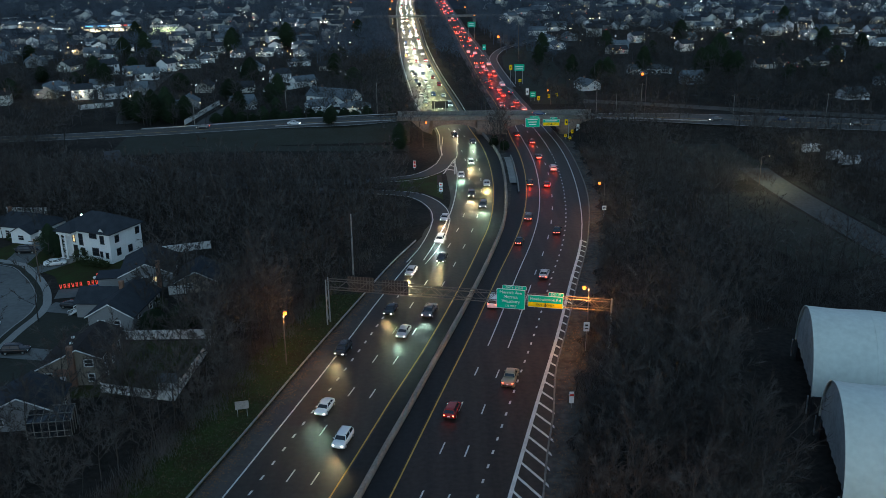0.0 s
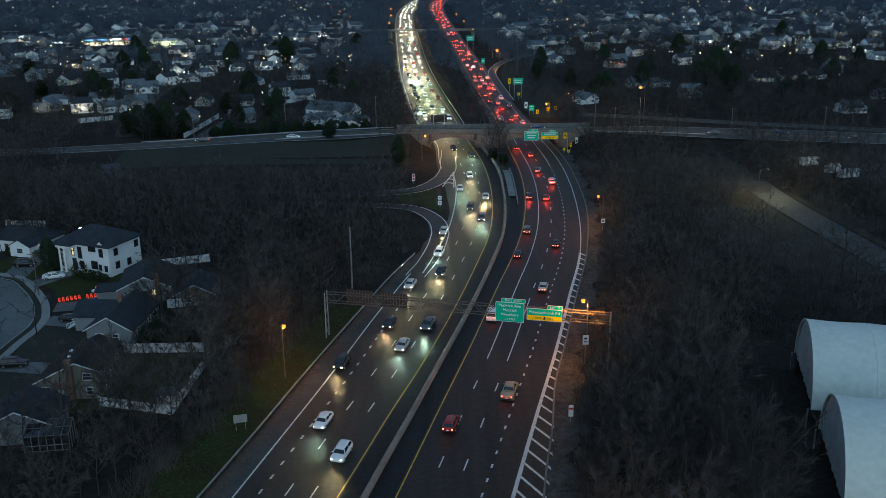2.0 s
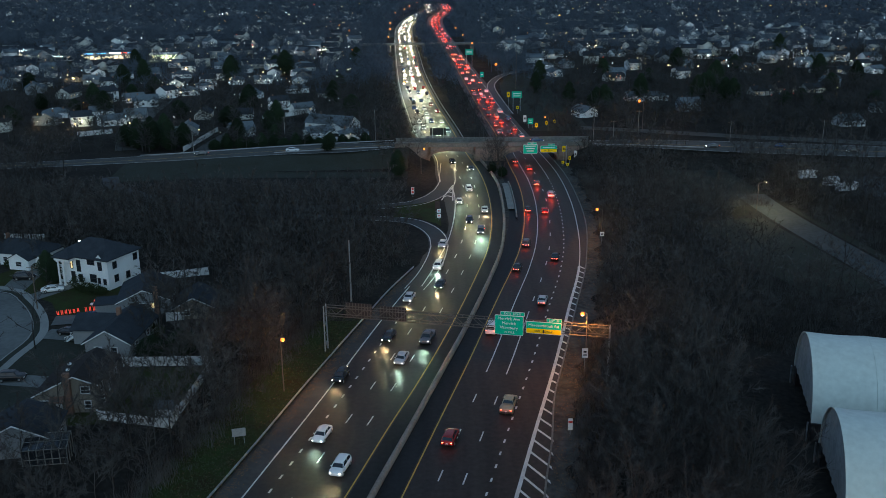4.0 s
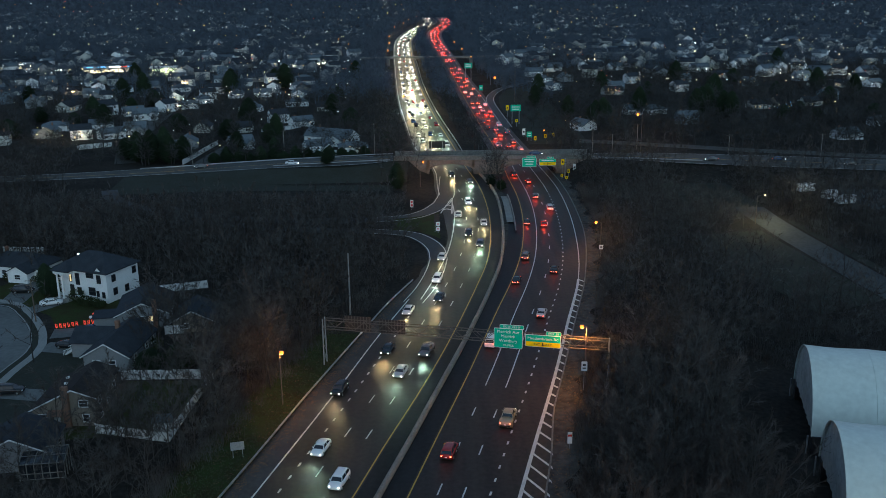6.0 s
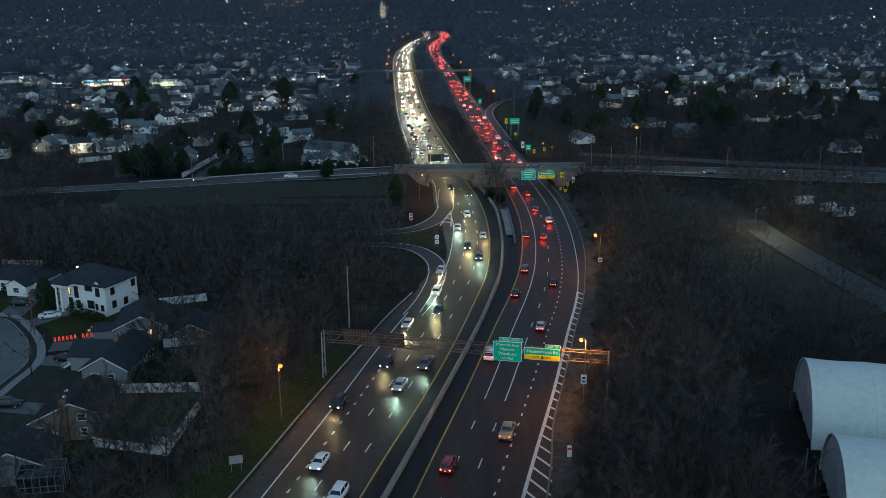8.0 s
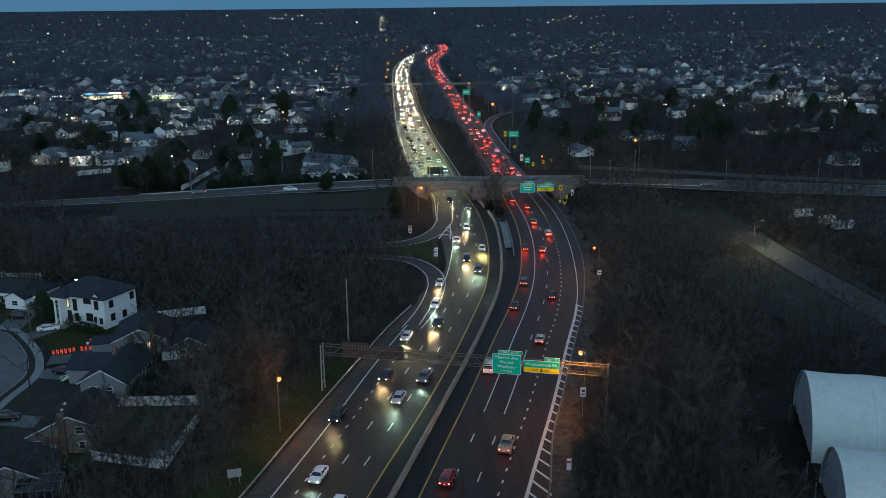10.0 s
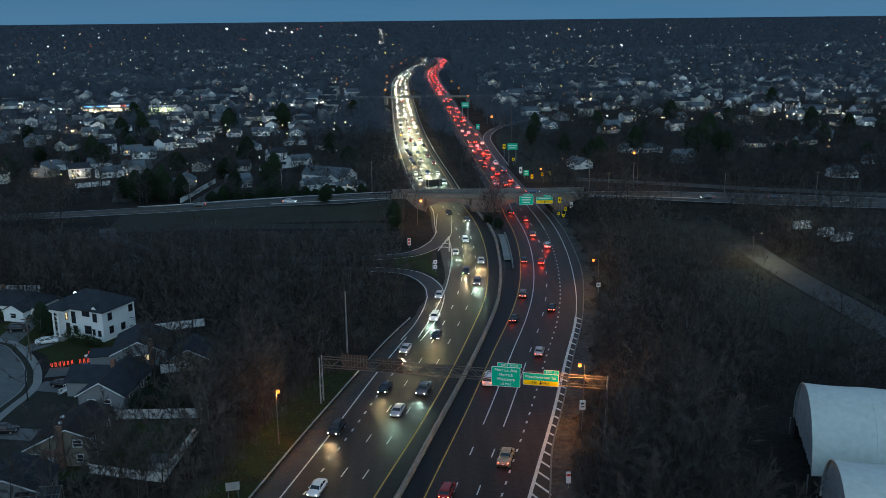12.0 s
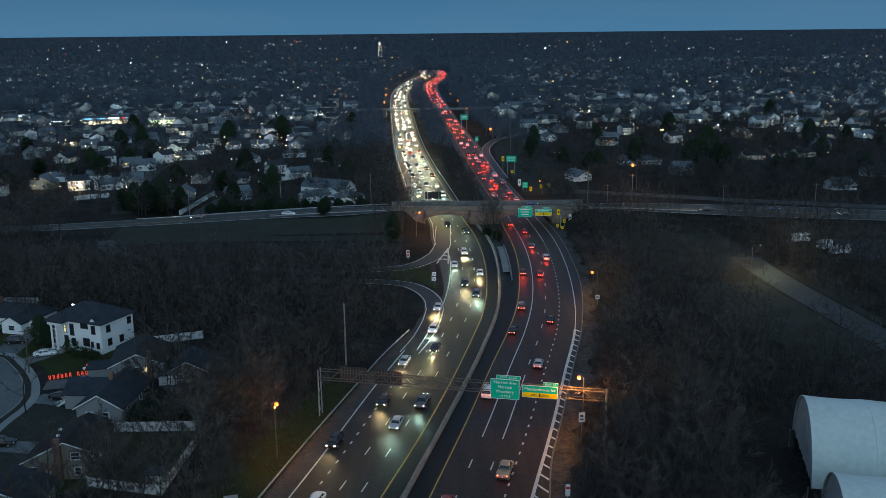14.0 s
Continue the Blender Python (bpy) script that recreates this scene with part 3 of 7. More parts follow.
strip("grass_field", [(68, 242), (69, 225), (72, 205), (78, 180)], [(87.6, 246), (89.2, 232), (91, 218), (95, 188)], 0.0, M_DULLGRASS,
      label="dull grass beside the park road", category="grass")
kx, ky = ys(-112, -12, 4), ys(0, 1, 0.125)
kv = [(x, crossing_y(x) - 5.6 - 24 * t, ground_z(x, crossing_y(x) - 5.6 - 24 * t) + 0.05) for t in ky for x in kx]
kf = [(j * len(kx) + i, j * len(kx) + i + 1, (j + 1) * len(kx) + i + 1, (j + 1) * len(kx) + i) for j in range(len(ky) - 1) for i in range(len(kx) - 1)]
tagged(raw_object("grass_bank", kv, kf, M_DULLGRASS), "dull grassy bank below the crossing road", "grass", kind="structure")
strip("parking_lot", [(123, 268), (128, 295)], [(168, 262), (174, 290)], 0.02, M_PARKROAD, label="empty grey parking lot beyond the trees", category="parking lot")
strip("verge_strip", [(109.5, 180), (103.6, 204), (101.4, 222), (99.6, 239), (98.2, 256)], [(112, 180), (106, 204), (104, 222), (102, 239), (100.5, 256)], 0.0, M_DULLGRASS,
      label="grass strip between park road and trees", category="grass")


def trailer(place, turn, length):
    ob = thing("trailer", "white box trailer parked behind bare trees", "trailer", place, turn, "white trailers")
    part("body", box(bmesh.new(), (0, 0, 1.75), (length, 2.4, 2.3), bevel=0.08), M_SIGNWHITE, ob)
    part("chassis", box(bmesh.new(), (0.3, 0, 0.55), (length * 0.96, 1.2, 0.15)), M_BLACK, ob)
    for x in (-0.6, 0.4):
        for s in (-1, 1):
            part("wheel", rod(bmesh.new(), (x, s * 0.95, 0.36), (x, s * 1.18, 0.36), 0.36, sides=12), M_BLACK, ob)
    part("tow_bar", rod(bmesh.new(), (length / 2, 0, 0.55), (length / 2 + 1.2, 0, 0.5), 0.05, sides=5), M_STEEL, ob)


for x, y, a, n in ((117.0, 291, 20, 6), (120.5, 281, 30, 5), (122.5, 274, 15, 6.5)):
    trailer((x, y, 0), a, n)

# ---------------------------------------------------------------- sign gantry
GA, GB = Vector((-21.8, 157.7, 0)), Vector((28.0, 146.0, 0))
gu = (GB - GA).normalized()
gn = Vector((gu.y, -gu.x, 0))
if gn.y > 0:
    gn = -gn
gantry = thing("sign_gantry", "weathered steel truss gantry spanning the parkway", "gantry")
glen = (GB - GA).length
for side in (-1, 1):
    for zz in (6.95, 8.6):
        bm = rod(bmesh.new(), GA + gn * 0.6 * side + Vector((0, 0, zz)), GB + gn * 0.6 * side + Vector((0, 0, zz)), 0.085, sides=6)
        part("chord", bm, M_RUST, gantry)
NB = 26
for side in (-1, 1):
    bm = bmesh.new()
    for i in range(NB):
        a = GA + gu * (glen * i / NB) + gn * 0.6 * side
        b = GA + gu * (glen * (i + 1) / NB) + gn * 0.6 * side
        z0, z1 = (6.95, 8.6) if i % 2 else (8.6, 6.95)
        rod(bm, a + Vector((0, 0, z0)), b + Vector((0, 0, z1)), 0.05, sides=4)
    part("lattice", bm, M_RUST, gantry, "zigzag truss bracing")
for i in range(NB + 1):
    for zz in (6.95, 8.6):
        a = GA + gu * (glen * i / NB)
        part("cross_brace", rod(bmesh.new(), a - gn * 0.6 + Vector((0, 0, zz)), a + gn * 0.6 + Vector((0, 0, zz)), 0.04, sides=4), M_RUST, gantry)
for end in (GA, GB):
    for side in (-1, 1):
        bm = rod(bmesh.new(), end + gn * 0.75 * side + Vector((0, 0, -0.1)), end + gn * 0.6 * side + Vector((0, 0, 8.75)), 0.15, 0.12, 8)
        part("leg", bm, M_STEEL, gantry)
    bm = bmesh.new()
    for i in range(4):
        rod(bm, end + gn * 0.7 * (-1) ** i + Vector((0, 0, 1.9 * i + 0.3)), end - gn * 0.68 * (-1) ** i + Vector((0, 0, 1.9 * (i + 1) + 0.3)), 0.05, sides=4)
    part("leg_brace", bm, M_STEEL, gantry)


def lettering(text, size, centre, turn, parent, mat, name="lettering"):
    c = bpy.data.curves.new(name, "FONT")
    c.body, c.size, c.align_x, c.align_y, c.extrude, c.resolution_u = text, size, "CENTER", "CENTER", 0.012, 2
    c.materials.append(mat)
    ob = new(name, c)
    ob.parent = parent
    ob.matrix_basis = pose(*centre, 90, 0, turn)
    return ob


def panel(bm, cx, cz, w, h, yy=0.0, th=0.06, r=0.18):
    pts = []
    for sx, sz, a0 in ((1, 1, 0), (-1, 1, 90), (-1, -1, 180), (1, -1, 270)):
        for k in range(3):
            a = radians(a0 + 45 * k)
            pts.append((cx + sx * (w / 2 - r) + r * math.cos(a), yy, cz + sz * (h / 2 - r) + r * math.sin(a)))
    return poly(bm, pts, (0, th, 0))


def road_sign(place, turn, w, h, lines, size, mat, label, tab=None, band=None, group="overhead signs"):
    """An overhead sign about its lower middle; it faces -y before it turns."""
    ob = thing("highway_sign", label, "sign", place, turn, group)
    part("border", panel(bmesh.new(), 0, h / 2, w, h, -0.02), M_SIGNWHITE, ob, "white border")
    part("face", panel(bmesh.new(), 0, h / 2, w - 0.16, h - 0.16, -0.05), mat, ob)
    if tab:
        tw, tx, words = tab
        part("exit_tab", panel(bmesh.new(), tx, h + 0.36, tw, 0.72, -0.02, r=0.1), M_SIGNWHITE, ob, "white border of exit tab")
        t = part("tab_face", panel(bmesh.new(), tx, h + 0.36, tw - 0.12, 0.6, -0.05, r=0.08), mat, ob)
        lettering(words, 0.5, (tx, -0.075, h + 0.36), 0, ob, M_SIGNWHITE)
    z0 = 0
    if band:
        part("exit_band", panel(bmesh.new(), 0, band / 2 + 0.08, w - 0.2, band, -0.06, r=0.06), M_SIGNYEL, ob, "yellow exit-only band")
        z0 = band + 0.1
        lettering("EXIT     ONLY", 0.5, (0, -0.085, band / 2 + 0.08), 0, ob, M_BLACK)
        bm = poly(bmesh.new(), [(-0.3, -0.08, band * 0.55), (0, -0.08, 0.18), (0.3, -0.08, band * 0.55), (0.1, -0.08, band * 0.55), (0.1, -0.08, band), (-0.1, -0.08, band), (-0.1, -0.08, band * 0.55)], (0, -0.01, 0))
        part("arrow", bm, M_BLACK, ob)
    if lines:
        step = (h - z0) / (len(lines) + 0.35)
        for i, s in enumerate(lines):
            lettering(s, size * (0.7 if s.startswith("1/") else 1), (0, -0.075, h - step * (i + 0.72)), 0, ob, M_SIGNWHITE)
    for sx in (-0.3, 0.3):
        part("bracket", box(bmesh.new(), (sx * w, 0.12, h / 2), (0.1, 0.12, h + 0.4)), M_STEEL, ob)
    return ob


gturn = math.degrees(math.atan2(gu.y, gu.x))


def on_gantry(s, z, off=0.9):
    p = GA + gu * s + gn * off
    return (p.x, p.y, z)


road_sign(on_gantry(34.0, 6.1), gturn, 5.0, 3.6, ["Merrick Ave", "Merrick", "Westbury", "1/2 MILE"], 0.78, M_SIGN,
          "green highway exit sign with white lettering on the gantry", tab=(4.2, 0.6, "EXITS  24 S-N"))
road_sign(on_gantry(40.0, 6.75), gturn, 6.1, 2.2, ["Meadowbrook Rd"], 0.72, M_SIGN,
          "green and yellow exit-only highway sign on the gantry", tab=(2.6, 1.8, "EXIT  23"), band=0.85)
# backs of two signs that face the oncoming carriageway
for s, w, h in ((6.2, 5.0, 2.8), (12.6, 5.0, 2.6)):
    ob = thing("highway_sign", "dark weathered back of an overhead sign on the gantry", "sign", on_gantry(s, 6.4, -0.9), gturn)
    part("face", panel(bmesh.new(), 0, h / 2, w, h, 0), M_SIGNBACK, ob)
    for i in range(9):
        part("stiffener", box(bmesh.new(), (-w / 2 + w * (i + 0.5) / 9, -0.08, h / 2), (0.07, 0.1, h * 0.98)), M_RUST, ob)

# overhead signs in front of the bridge
road_sign((30.4, 318, 3.9), 0, 5.0, 3.2, [], 0.7, M_SIGN, "green overhead highway sign before the overpass", tab=(3.2, 0.6, "EXIT"))
road_sign((36.8, 318, 4.3), 0, 5.8, 2.3, [], 0.6, M_SIGN, "green and yellow exit-only sign before the overpass", tab=(2.4, 0.9, "EXIT"), band=1.1)
for ob, w, h, rows in ((scene.objects["highway_sign.004"], 3.6, 3.2, 3), (scene.objects["highway_sign.005"], 4.2, 2.3, 1)):
    for i in range(rows):
        bm = box(bmesh.new(), (0, -0.075, h - 0.55 - 0.85 * i), (w * (1 - 0.15 * i), 0.02, 0.3))
        part("lettering_bar", bm, M_SIGNWHITE, ob)
gant2 = thing("sign_gantry", "steel cantilever gantry before the overpass", "gantry")
bm = bmesh.new()
for zz in (5.2, 6.4):
    rod(bm, (27, 318.6, zz), (43.5, 318.6, zz), 0.1, sides=6)
for i in range(8):
    rod(bm, (27 + 2 * i, 318.6, 5.2 if i % 2 else 6.4), (29 + 2 * i, 318.6, 6.4 if i % 2 else 5.2), 0.06, sides=4)
part("truss", bm, M_RUST, gant2)
part("leg", rod(bmesh.new(), (43, 318.6, -0.1), (43, 318.6, 6.6), 0.18, 0.14), M_STEEL, gant2)


def post_sign(place, w, h, z, mat, label, bars=(), turn=0, posts=2, r=0.05, bar_mat=None):
    ob = thing("road_sign", label, "sign", place, turn, "roadside signs")
    bm = bmesh.new()
    part("face", panel(bm, 0, z + h / 2, w, h, -0.04, r=min(0.06, h / 4)), mat, ob)
    for i in range(posts):
        x = 0 if posts == 1 else (-0.35 + 0.7 * i) * w
        part("post", rod(bmesh.new(), (x, 0.05, -0.1), (x, 0.05, z + h * 0.95), r, sides=6), M_STEEL, ob)
    for bz, bh, bw in bars:
        part("lettering_bar", box(bmesh.new(), (0, -0.05, z + bz * h), (w * bw, 0.02, h * bh)), bar_mat or M_BLACK, ob)
    return ob


post_sign((-30.6, 122.8, 0), 2.0, 1.3, 1.3, M_STEEL, "bare metal back of a road sign on two posts", turn=14)
post_sign((23.7, 144.7, 0), 1.0, 1.7, 3.6, M_SIGNWHITE, "small white road sign on a post by the verge", ((0.3, 0.12, 0.6), (0.65, 0.2, 0.5)), posts=1)
post_sign((18.6, 124.4, 0), 0.7, 1.9, 0.9, M_SIGNWHITE, "white sign panel with a red band by the verge", ((0.7, 0.18, 0.9),), posts=1, bar_mat=M_REDPLASTIC)
post_sign((39.6, 222.5, 0), 1.0, 1.1, 2.0, M_SIGNWHITE, "small white road sign in the verge", ((0.5, 0.3, 0.6),), posts=1)
post_sign((-1.6, 247.5, 0), 1.4, 2.7, 2.4, M_SIGNBACK, "dark back of a tall slip-road sign", posts=2)
marker = post_sign((-1.3, 246.0, 0), 1.0, 1.1, 2.2, M_SIGNWHITE, "two white route markers stacked on a post", ((0.5, 0.3, 0.4),), posts=1, bar_mat=M_REDPLASTIC)
part("face", panel(bmesh.new(), 0, 1.35, 1.0, 1.1, -0.04, r=0.06), M_SIGNWHITE, marker)
part("lettering_bar", box(bmesh.new(), (0, -0.05, 1.35), (0.4, 0.02, 0.33)), M_REDPLASTIC, marker)
post_sign((-9.3, 273.5, 0), 0.9, 2.2, 0.8, M_SIGNWHITE, "red and white stacked sign by the exit", ((0.28, 0.34, 0.7), (0.75, 0.34, 0.7)), posts=1, bar_mat=M_REDPLASTIC)
for x, y, z, w, h in ((41.6, 316, 0.7, 0.9, 0.9), (42.8, 313, 0.6, 0.9, 0.9), (44.2, 318, 1.6, 0.8, 1.3), (42.0, 317.5, 4.6, 1.1, 2.0)):
    post_sign((x, y, 0), w, h, z, M_SIGNYEL, "yellow warning sign before the overpass", ((0.5, 0.4, 0.4),), posts=1)
post_sign((46.6, 321, 0), 1.0, 2.6, 1.6, M_SIGNWHITE, "white panel sign by the overpass", ((0.5, 0.3, 0.5),), posts=1)
# signs along the far carriageway
post_sign((35.2, 440, 0), 4.8, 3.0, 6.2, M_SIGN, "large green highway sign beyond the overpass", ((0.3, 0.12, 0.7), (0.65, 0.12, 0.8)), bar_mat=M_SIGNWHITE, r=0.14)
post_sign((31.2, 440, 0), 1.3, 2.4, 6.6, M_SIGNYEL, "yellow exit panel beside the green sign", ((0.5, 0.3, 0.5),), posts=1, r=0.1)
post_sign((35.0, 432, 0), 1.3, 1.3, 2.2, M_SIGNYEL, "yellow diamond warning sign", ((0.5, 0.3, 0.4),), posts=1)
post_sign((37.4, 393, 0), 2.3, 2.4, 1.6, M_SIGN, "green roadside direction sign", ((0.3, 0.12, 0.6), (0.7, 0.12, 0.6)), bar_mat=M_SIGNWHITE)
post_sign((39.6, 390, 0), 1.1, 1.7, 0.8, M_SIGNYEL, "yellow chevron sign on the slip road", ((0.5, 0.4, 0.4),), posts=1)
post_sign((44.6, 396, 0), 1.0, 1.6, 0.8, M_SIGNYEL, "yellow chevron sign on the slip road", ((0.5, 0.4, 0.4),), posts=1)
post_sign((48.4, 400, 0), 1.0, 1.4, 0.8, M_SIGNYEL, "yellow chevron sign on the slip road", ((0.5, 0.4, 0.4),), posts=1)
post_sign((36.0, 404, 0), 1.3, 2.8, 0.8, M_SIGNWHITE, "white panel sign at the gore", ((0.5, 0.3, 0.5),), posts=1)
post_sign((23.8, 560, 0), 2.0, 3.0, 2.0, M_SIGN, "green roadside sign far along the carriageway", ((0.5, 0.2, 0.6),), bar_mat=M_SIGNWHITE)
post_sign((18.6, 640, 0), 5.2, 3.6, 7.6, M_SIGN, "large green highway sign far along the carriageway", ((0.35, 0.12, 0.7), (0.65, 0.12, 0.7)), bar_mat=M_SIGNWHITE, r=0.14)
post_sign((-1.8, 352, 0), 6.2, 2.8, 4.6, M_BLACK, "dark back of a large overhead sign beyond the bridge", r=0.16)
lane("ramp_3", [(30.8, 431), (29.3, 465), (28.0, 498), (27.6, 528), (30.0, 553), (36.5, 581), (48, 606), (61, 626), (84, 645)], 2.5, 0.05, M_RAMP,
     "dark slip road leaving the far carriageway")
strip("grass_field", [(36.8, 385), (35.2, 440), (31.6, 500), (33.4, 545), (40.5, 580)], [(62, 385), (62, 440), (60, 500), (60, 548), (66, 600)], 0.02, M_DULLGRASS,
      label="olive lawn inside the far slip road", category="grass")

# ---------------------------------------------------------------- white fabric hangars
def hangar(place, turn, width, height, length, label, base=3.0):
    """Round fabric hoops on dark container walls; the place is the foot of the end wall's middle."""
    ob = thing("fabric_hangar", label, "hangar", place, turn, "white fabric hangars")
    N, S, BAY = 30, 40, 8
    prof = []
    for i in range(N + 1):
        t = math.pi * i / N
        prof.append((-width / 2 * math.cos(t), base + (height - base) * math.sin(t)))
    v = []
    for k in range(S + 1):
        x = length * k / S
        slack = 0.13 * math.sin(math.pi * (k % BAY) / BAY)
        for i, (a, z) in enumerate(prof):
            s = 1 - (slack + 0.03 * math.sin(i * 1.9 + k * 0.7)) / (width / 2) * math.sin(math.pi * i / N)
            v.append((x, a * s, base + (z - base) * s))
    M1 = N + 1
    f = [(k * M1 + i, k * M1 + i + 1, (k + 1) * M1 + i + 1, (k + 1) * M1 + i) for k in range(S) for i in range(N)]
    cover = raw_object("cover", v, f, M_FABRIC, ob)
    cover.data.polygons.foreach_set("use_smooth", [True] * len(cover.data.polygons))
    # end walls of hanging cloth with upright folds
    for x0, out in ((0.3, -1), (length - 0.3, 1)):
        cols, rows = 48, 10
        ev, ef = [], []
        for c in range(cols + 1):
            u = -1 + 2 * c / cols
            top = base + (height - base) * math.sqrt(max(0.0, 1 - u * u)) * 0.985
            for r_ in range(rows + 1):
                fold = 0.10 * math.sin(c * 1.37) + 0.07 * math.sin(c * 0.61 + r_ * 0.4)
                ev.append((x0 + out * fold * 0.8, u * width / 2 * 0.985, base - 0.25 + (top - base + 0.25) * r_ / rows))
        R1 = rows + 1
        ef = [(c * R1 + r_, (c + 1) * R1 + r_, (c + 1) * R1 + r_ + 1, c * R1 + r_ + 1) for c in range(cols) for r_ in range(rows)]
        wall = raw_object("end_wall", ev, ef, M_FABRIC_END, ob)
        wall.data.polygons.foreach_set("use_smooth", [True] * len(wall.data.polygons))
        tagged(wall, "grey hanging fabric end wall with folds")
        bm = bent_tube(bmesh.new(), [(x0 + out * 0.24, a0, z0 - 0.05) for a0, z0 in prof], 0.09)
        part("hem", bm, M_FABRIC, ob, "white rolled hem of the cover")
    for k in range(0, S + 1, BAY):
        x = min(length * k / S, length - 0.05)
        bm = bent_tube(bmesh.new(), [(x, a0 * 1.002, z0) for a0, z0 in prof], 0.05, 5)
        part("rib", bm, M_FABRIC, ob, "seam over a frame rib")
    for s in (-1, 1):
        n = 4
        for i in range(n):
            bm = box(bmesh.new(), (length * (i + 0.5) / n, s * (width / 2 - 0.9), (base - 0.1) / 2), (length / n - 0.25, 1.9, base - 0.1), bevel=0.05)
            crate = part("base_container", bm, M_CONTAINER, ob, "dark corrugated steel container under the hoops")
            for j in range(1, 18):
                bm = box(bmesh.new(), (length * i / n + length / n * j / 18, s * (width / 2 + 0.06), (base - 0.1) / 2), (0.16, 0.06, base - 0.5))
                part("corrugation", bm, M_CONTAINER, crate)
        part("anchor_post", rod(bmesh.new(), (-0.4, s * (width / 2 - 0.2), -0.1), (-0.4, s * (width / 2 - 0.2), base), 0.12, sides=8), M_STEEL, ob)
    return ob


hangar((55.85, 131.95, 0), -13.6, 20.7, 12.35, 44, "white fabric quonset hangar with a grey cloth end wall")
hangar((49.9, 106.1, 0), -13.6, 20.7, 12.3, 44, "white fabric quonset hangar nearer the parkway")


# ---------------------------------------------------------------- lamps and poles
def street_lamp(place, h, arm, turn, label, power=4600, colour=(1.0, 0.40, 0.09), glow=None, lens=0.34):
    ob = thing("street_lamp", label, "street lamp", place, turn, "street lamps")
    part("pole", rod(bmesh.new(), (0, 0, -0.2), (0, 0, h), 0.11, 0.07), M_RUST, ob)
    bm = bmesh.new()
    for i in range(4):
        s0, s1 = i / 4, (i + 1) / 4
        rod(bm, (arm * s0, 0, h - 0.1 + 0.5 * math.sin(s0 * 1.5)), (arm * s1, 0, h - 0.1 + 0.5 * math.sin(s1 * 1.5)), 0.05, sides=6)
    part("arm", bm, M_RUST, ob)
    head = part("head", box(bmesh.new(), (arm + 0.3, 0, h + 0.42), (0.6, 0.24, 0.12), bevel=0.03), M_RUST, ob)
    # most lens spheres are oversized, their shape standing in for the lamp's bloom
    bm = bmesh.new()
    bmesh.ops.create_uvsphere(bm, u_segments=10, v_segments=6, radius=lens, matrix=Matrix.Translation((arm + 0.3, 0, h + 0.3 - lens * 0.75)))
    part("lens", bm, glow or G_SODIUM, head, "glowing amber lens")
    if power:
        l = new("lamp_light", bpy.data.lights.new("lamp_light", "POINT"))
        l.data.energy, l.data.color, l.data.shadow_soft_size = power, colour, 0.25
        l.location = ob.matrix_basis @ Vector((arm + 0.3, 0, h + 0.05 - 1.75 * lens))
    return ob


street_lamp((-26.9, 140.5, 0), 9.2, 0.04, 0, "lit amber street lamp behind the guardrail", 2300)
street_lamp((23.9, 145.0, 0), 11.4, 0.5, 180, "lit amber street lamp beside the gantry", 5600)
street_lamp((12.0, 76, 0), 9.4, 1.0, 180, "lit amber street lamp beyond the kerb", 2500)
street_lamp((39.6, 223.5, 0), 8.6, 1.0, 180, "lit amber street lamp in the wooded verge", 4200)
street_lamp((-7.4, 305.5, 0), 8.3, 0.8, 0, "lit amber street lamp before the overpass", 2200)
street_lamp((78.5, 362, 0), 15.5, 1.4, 180, "tall lit amber street lamp by the crossing road", 9000, lens=0.55)
street_lamp((88.2, 252.6, 0), 8.0, 1.8, 0, "street lamp over the park road", 5200, (1.0, 0.88, 0.5), G_WINDOW, lens=0.09)
street_lamp((-20.8, 480, 0), 9.0, 1.0, 0, "lit amber street lamp along the far carriageway", 2500, lens=0.5)
street_lamp((44.0, 384.4, 0), 5.8, 1.0, 180, "low lit amber lamp by the far slip road", 1200, lens=0.34)
street_lamp((33.8, 566.4, 0), 9.0, 1.0, 180, "lit amber street lamp inside the far slip road", 2500, lens=0.75)
street_lamp((20.6, 643, 0), 9.0, 1.0, 180, "lit amber street lamp by the far carriageway", 3000, lens=0.5)
street_lamp((24.2, 718, 0), 9.0, 1.0, 180, "lit amber street lamp near the far overpass", 3000, lens=0.5)
for x, y in ((-54.2, 978), (-49.1, 882), (-45.8, 791), (-58.1, 1172), (-50.1, 1258), (-46.6, 1359), (-38.9, 1477), (14.1, 888), (19.1, 801), (-86, 872), (-103, 947), (-65, 673)):
    street_lamp((x, y, 0), 9.0, 1.0, 0 if x < 0 else 180, "distant lit amber street lamp", 0, lens=0.62)


def utility_pole(place, h, label, mat=None, arms=0, r=0.15):
    ob = thing("utility_pole", label, "utility pole", place, 0, "utility poles")
    part("shaft", rod(bmesh.new(), (0, 0, -0.3), (0, 0, h), r, r * 0.65), mat or M_WOODPOLE, ob)
    for i in range(arms):
        part("crossarm", box(bmesh.new(), (0, 0, h - 0.5 - i * 0.9), (2.2, 0.12, 0.14)), M_WOODPOLE, ob)
    return ob


utility_pole((-19.6, 183, 0), 13.4, "tall bare grey steel pole among the trees", M_STEEL, r=0.2)
for x, y, z, h in ((-94.1, 345.3, 0, 10.4), (-60.9, 354.6, 0, 12.0), (-26.7, 364.4, 0, 12.8), (60.2, 366.7, 0, 12.8), (67.8, 365, 0, 7.4), (78.5, 369.4, 0, 10.6), (140, 338, 0.3, 11), (108, 345, 0, 10)):
    utility_pole((x, y, z), h, "pale utility pole by the crossing road", M_CONCRETE, arms=1)
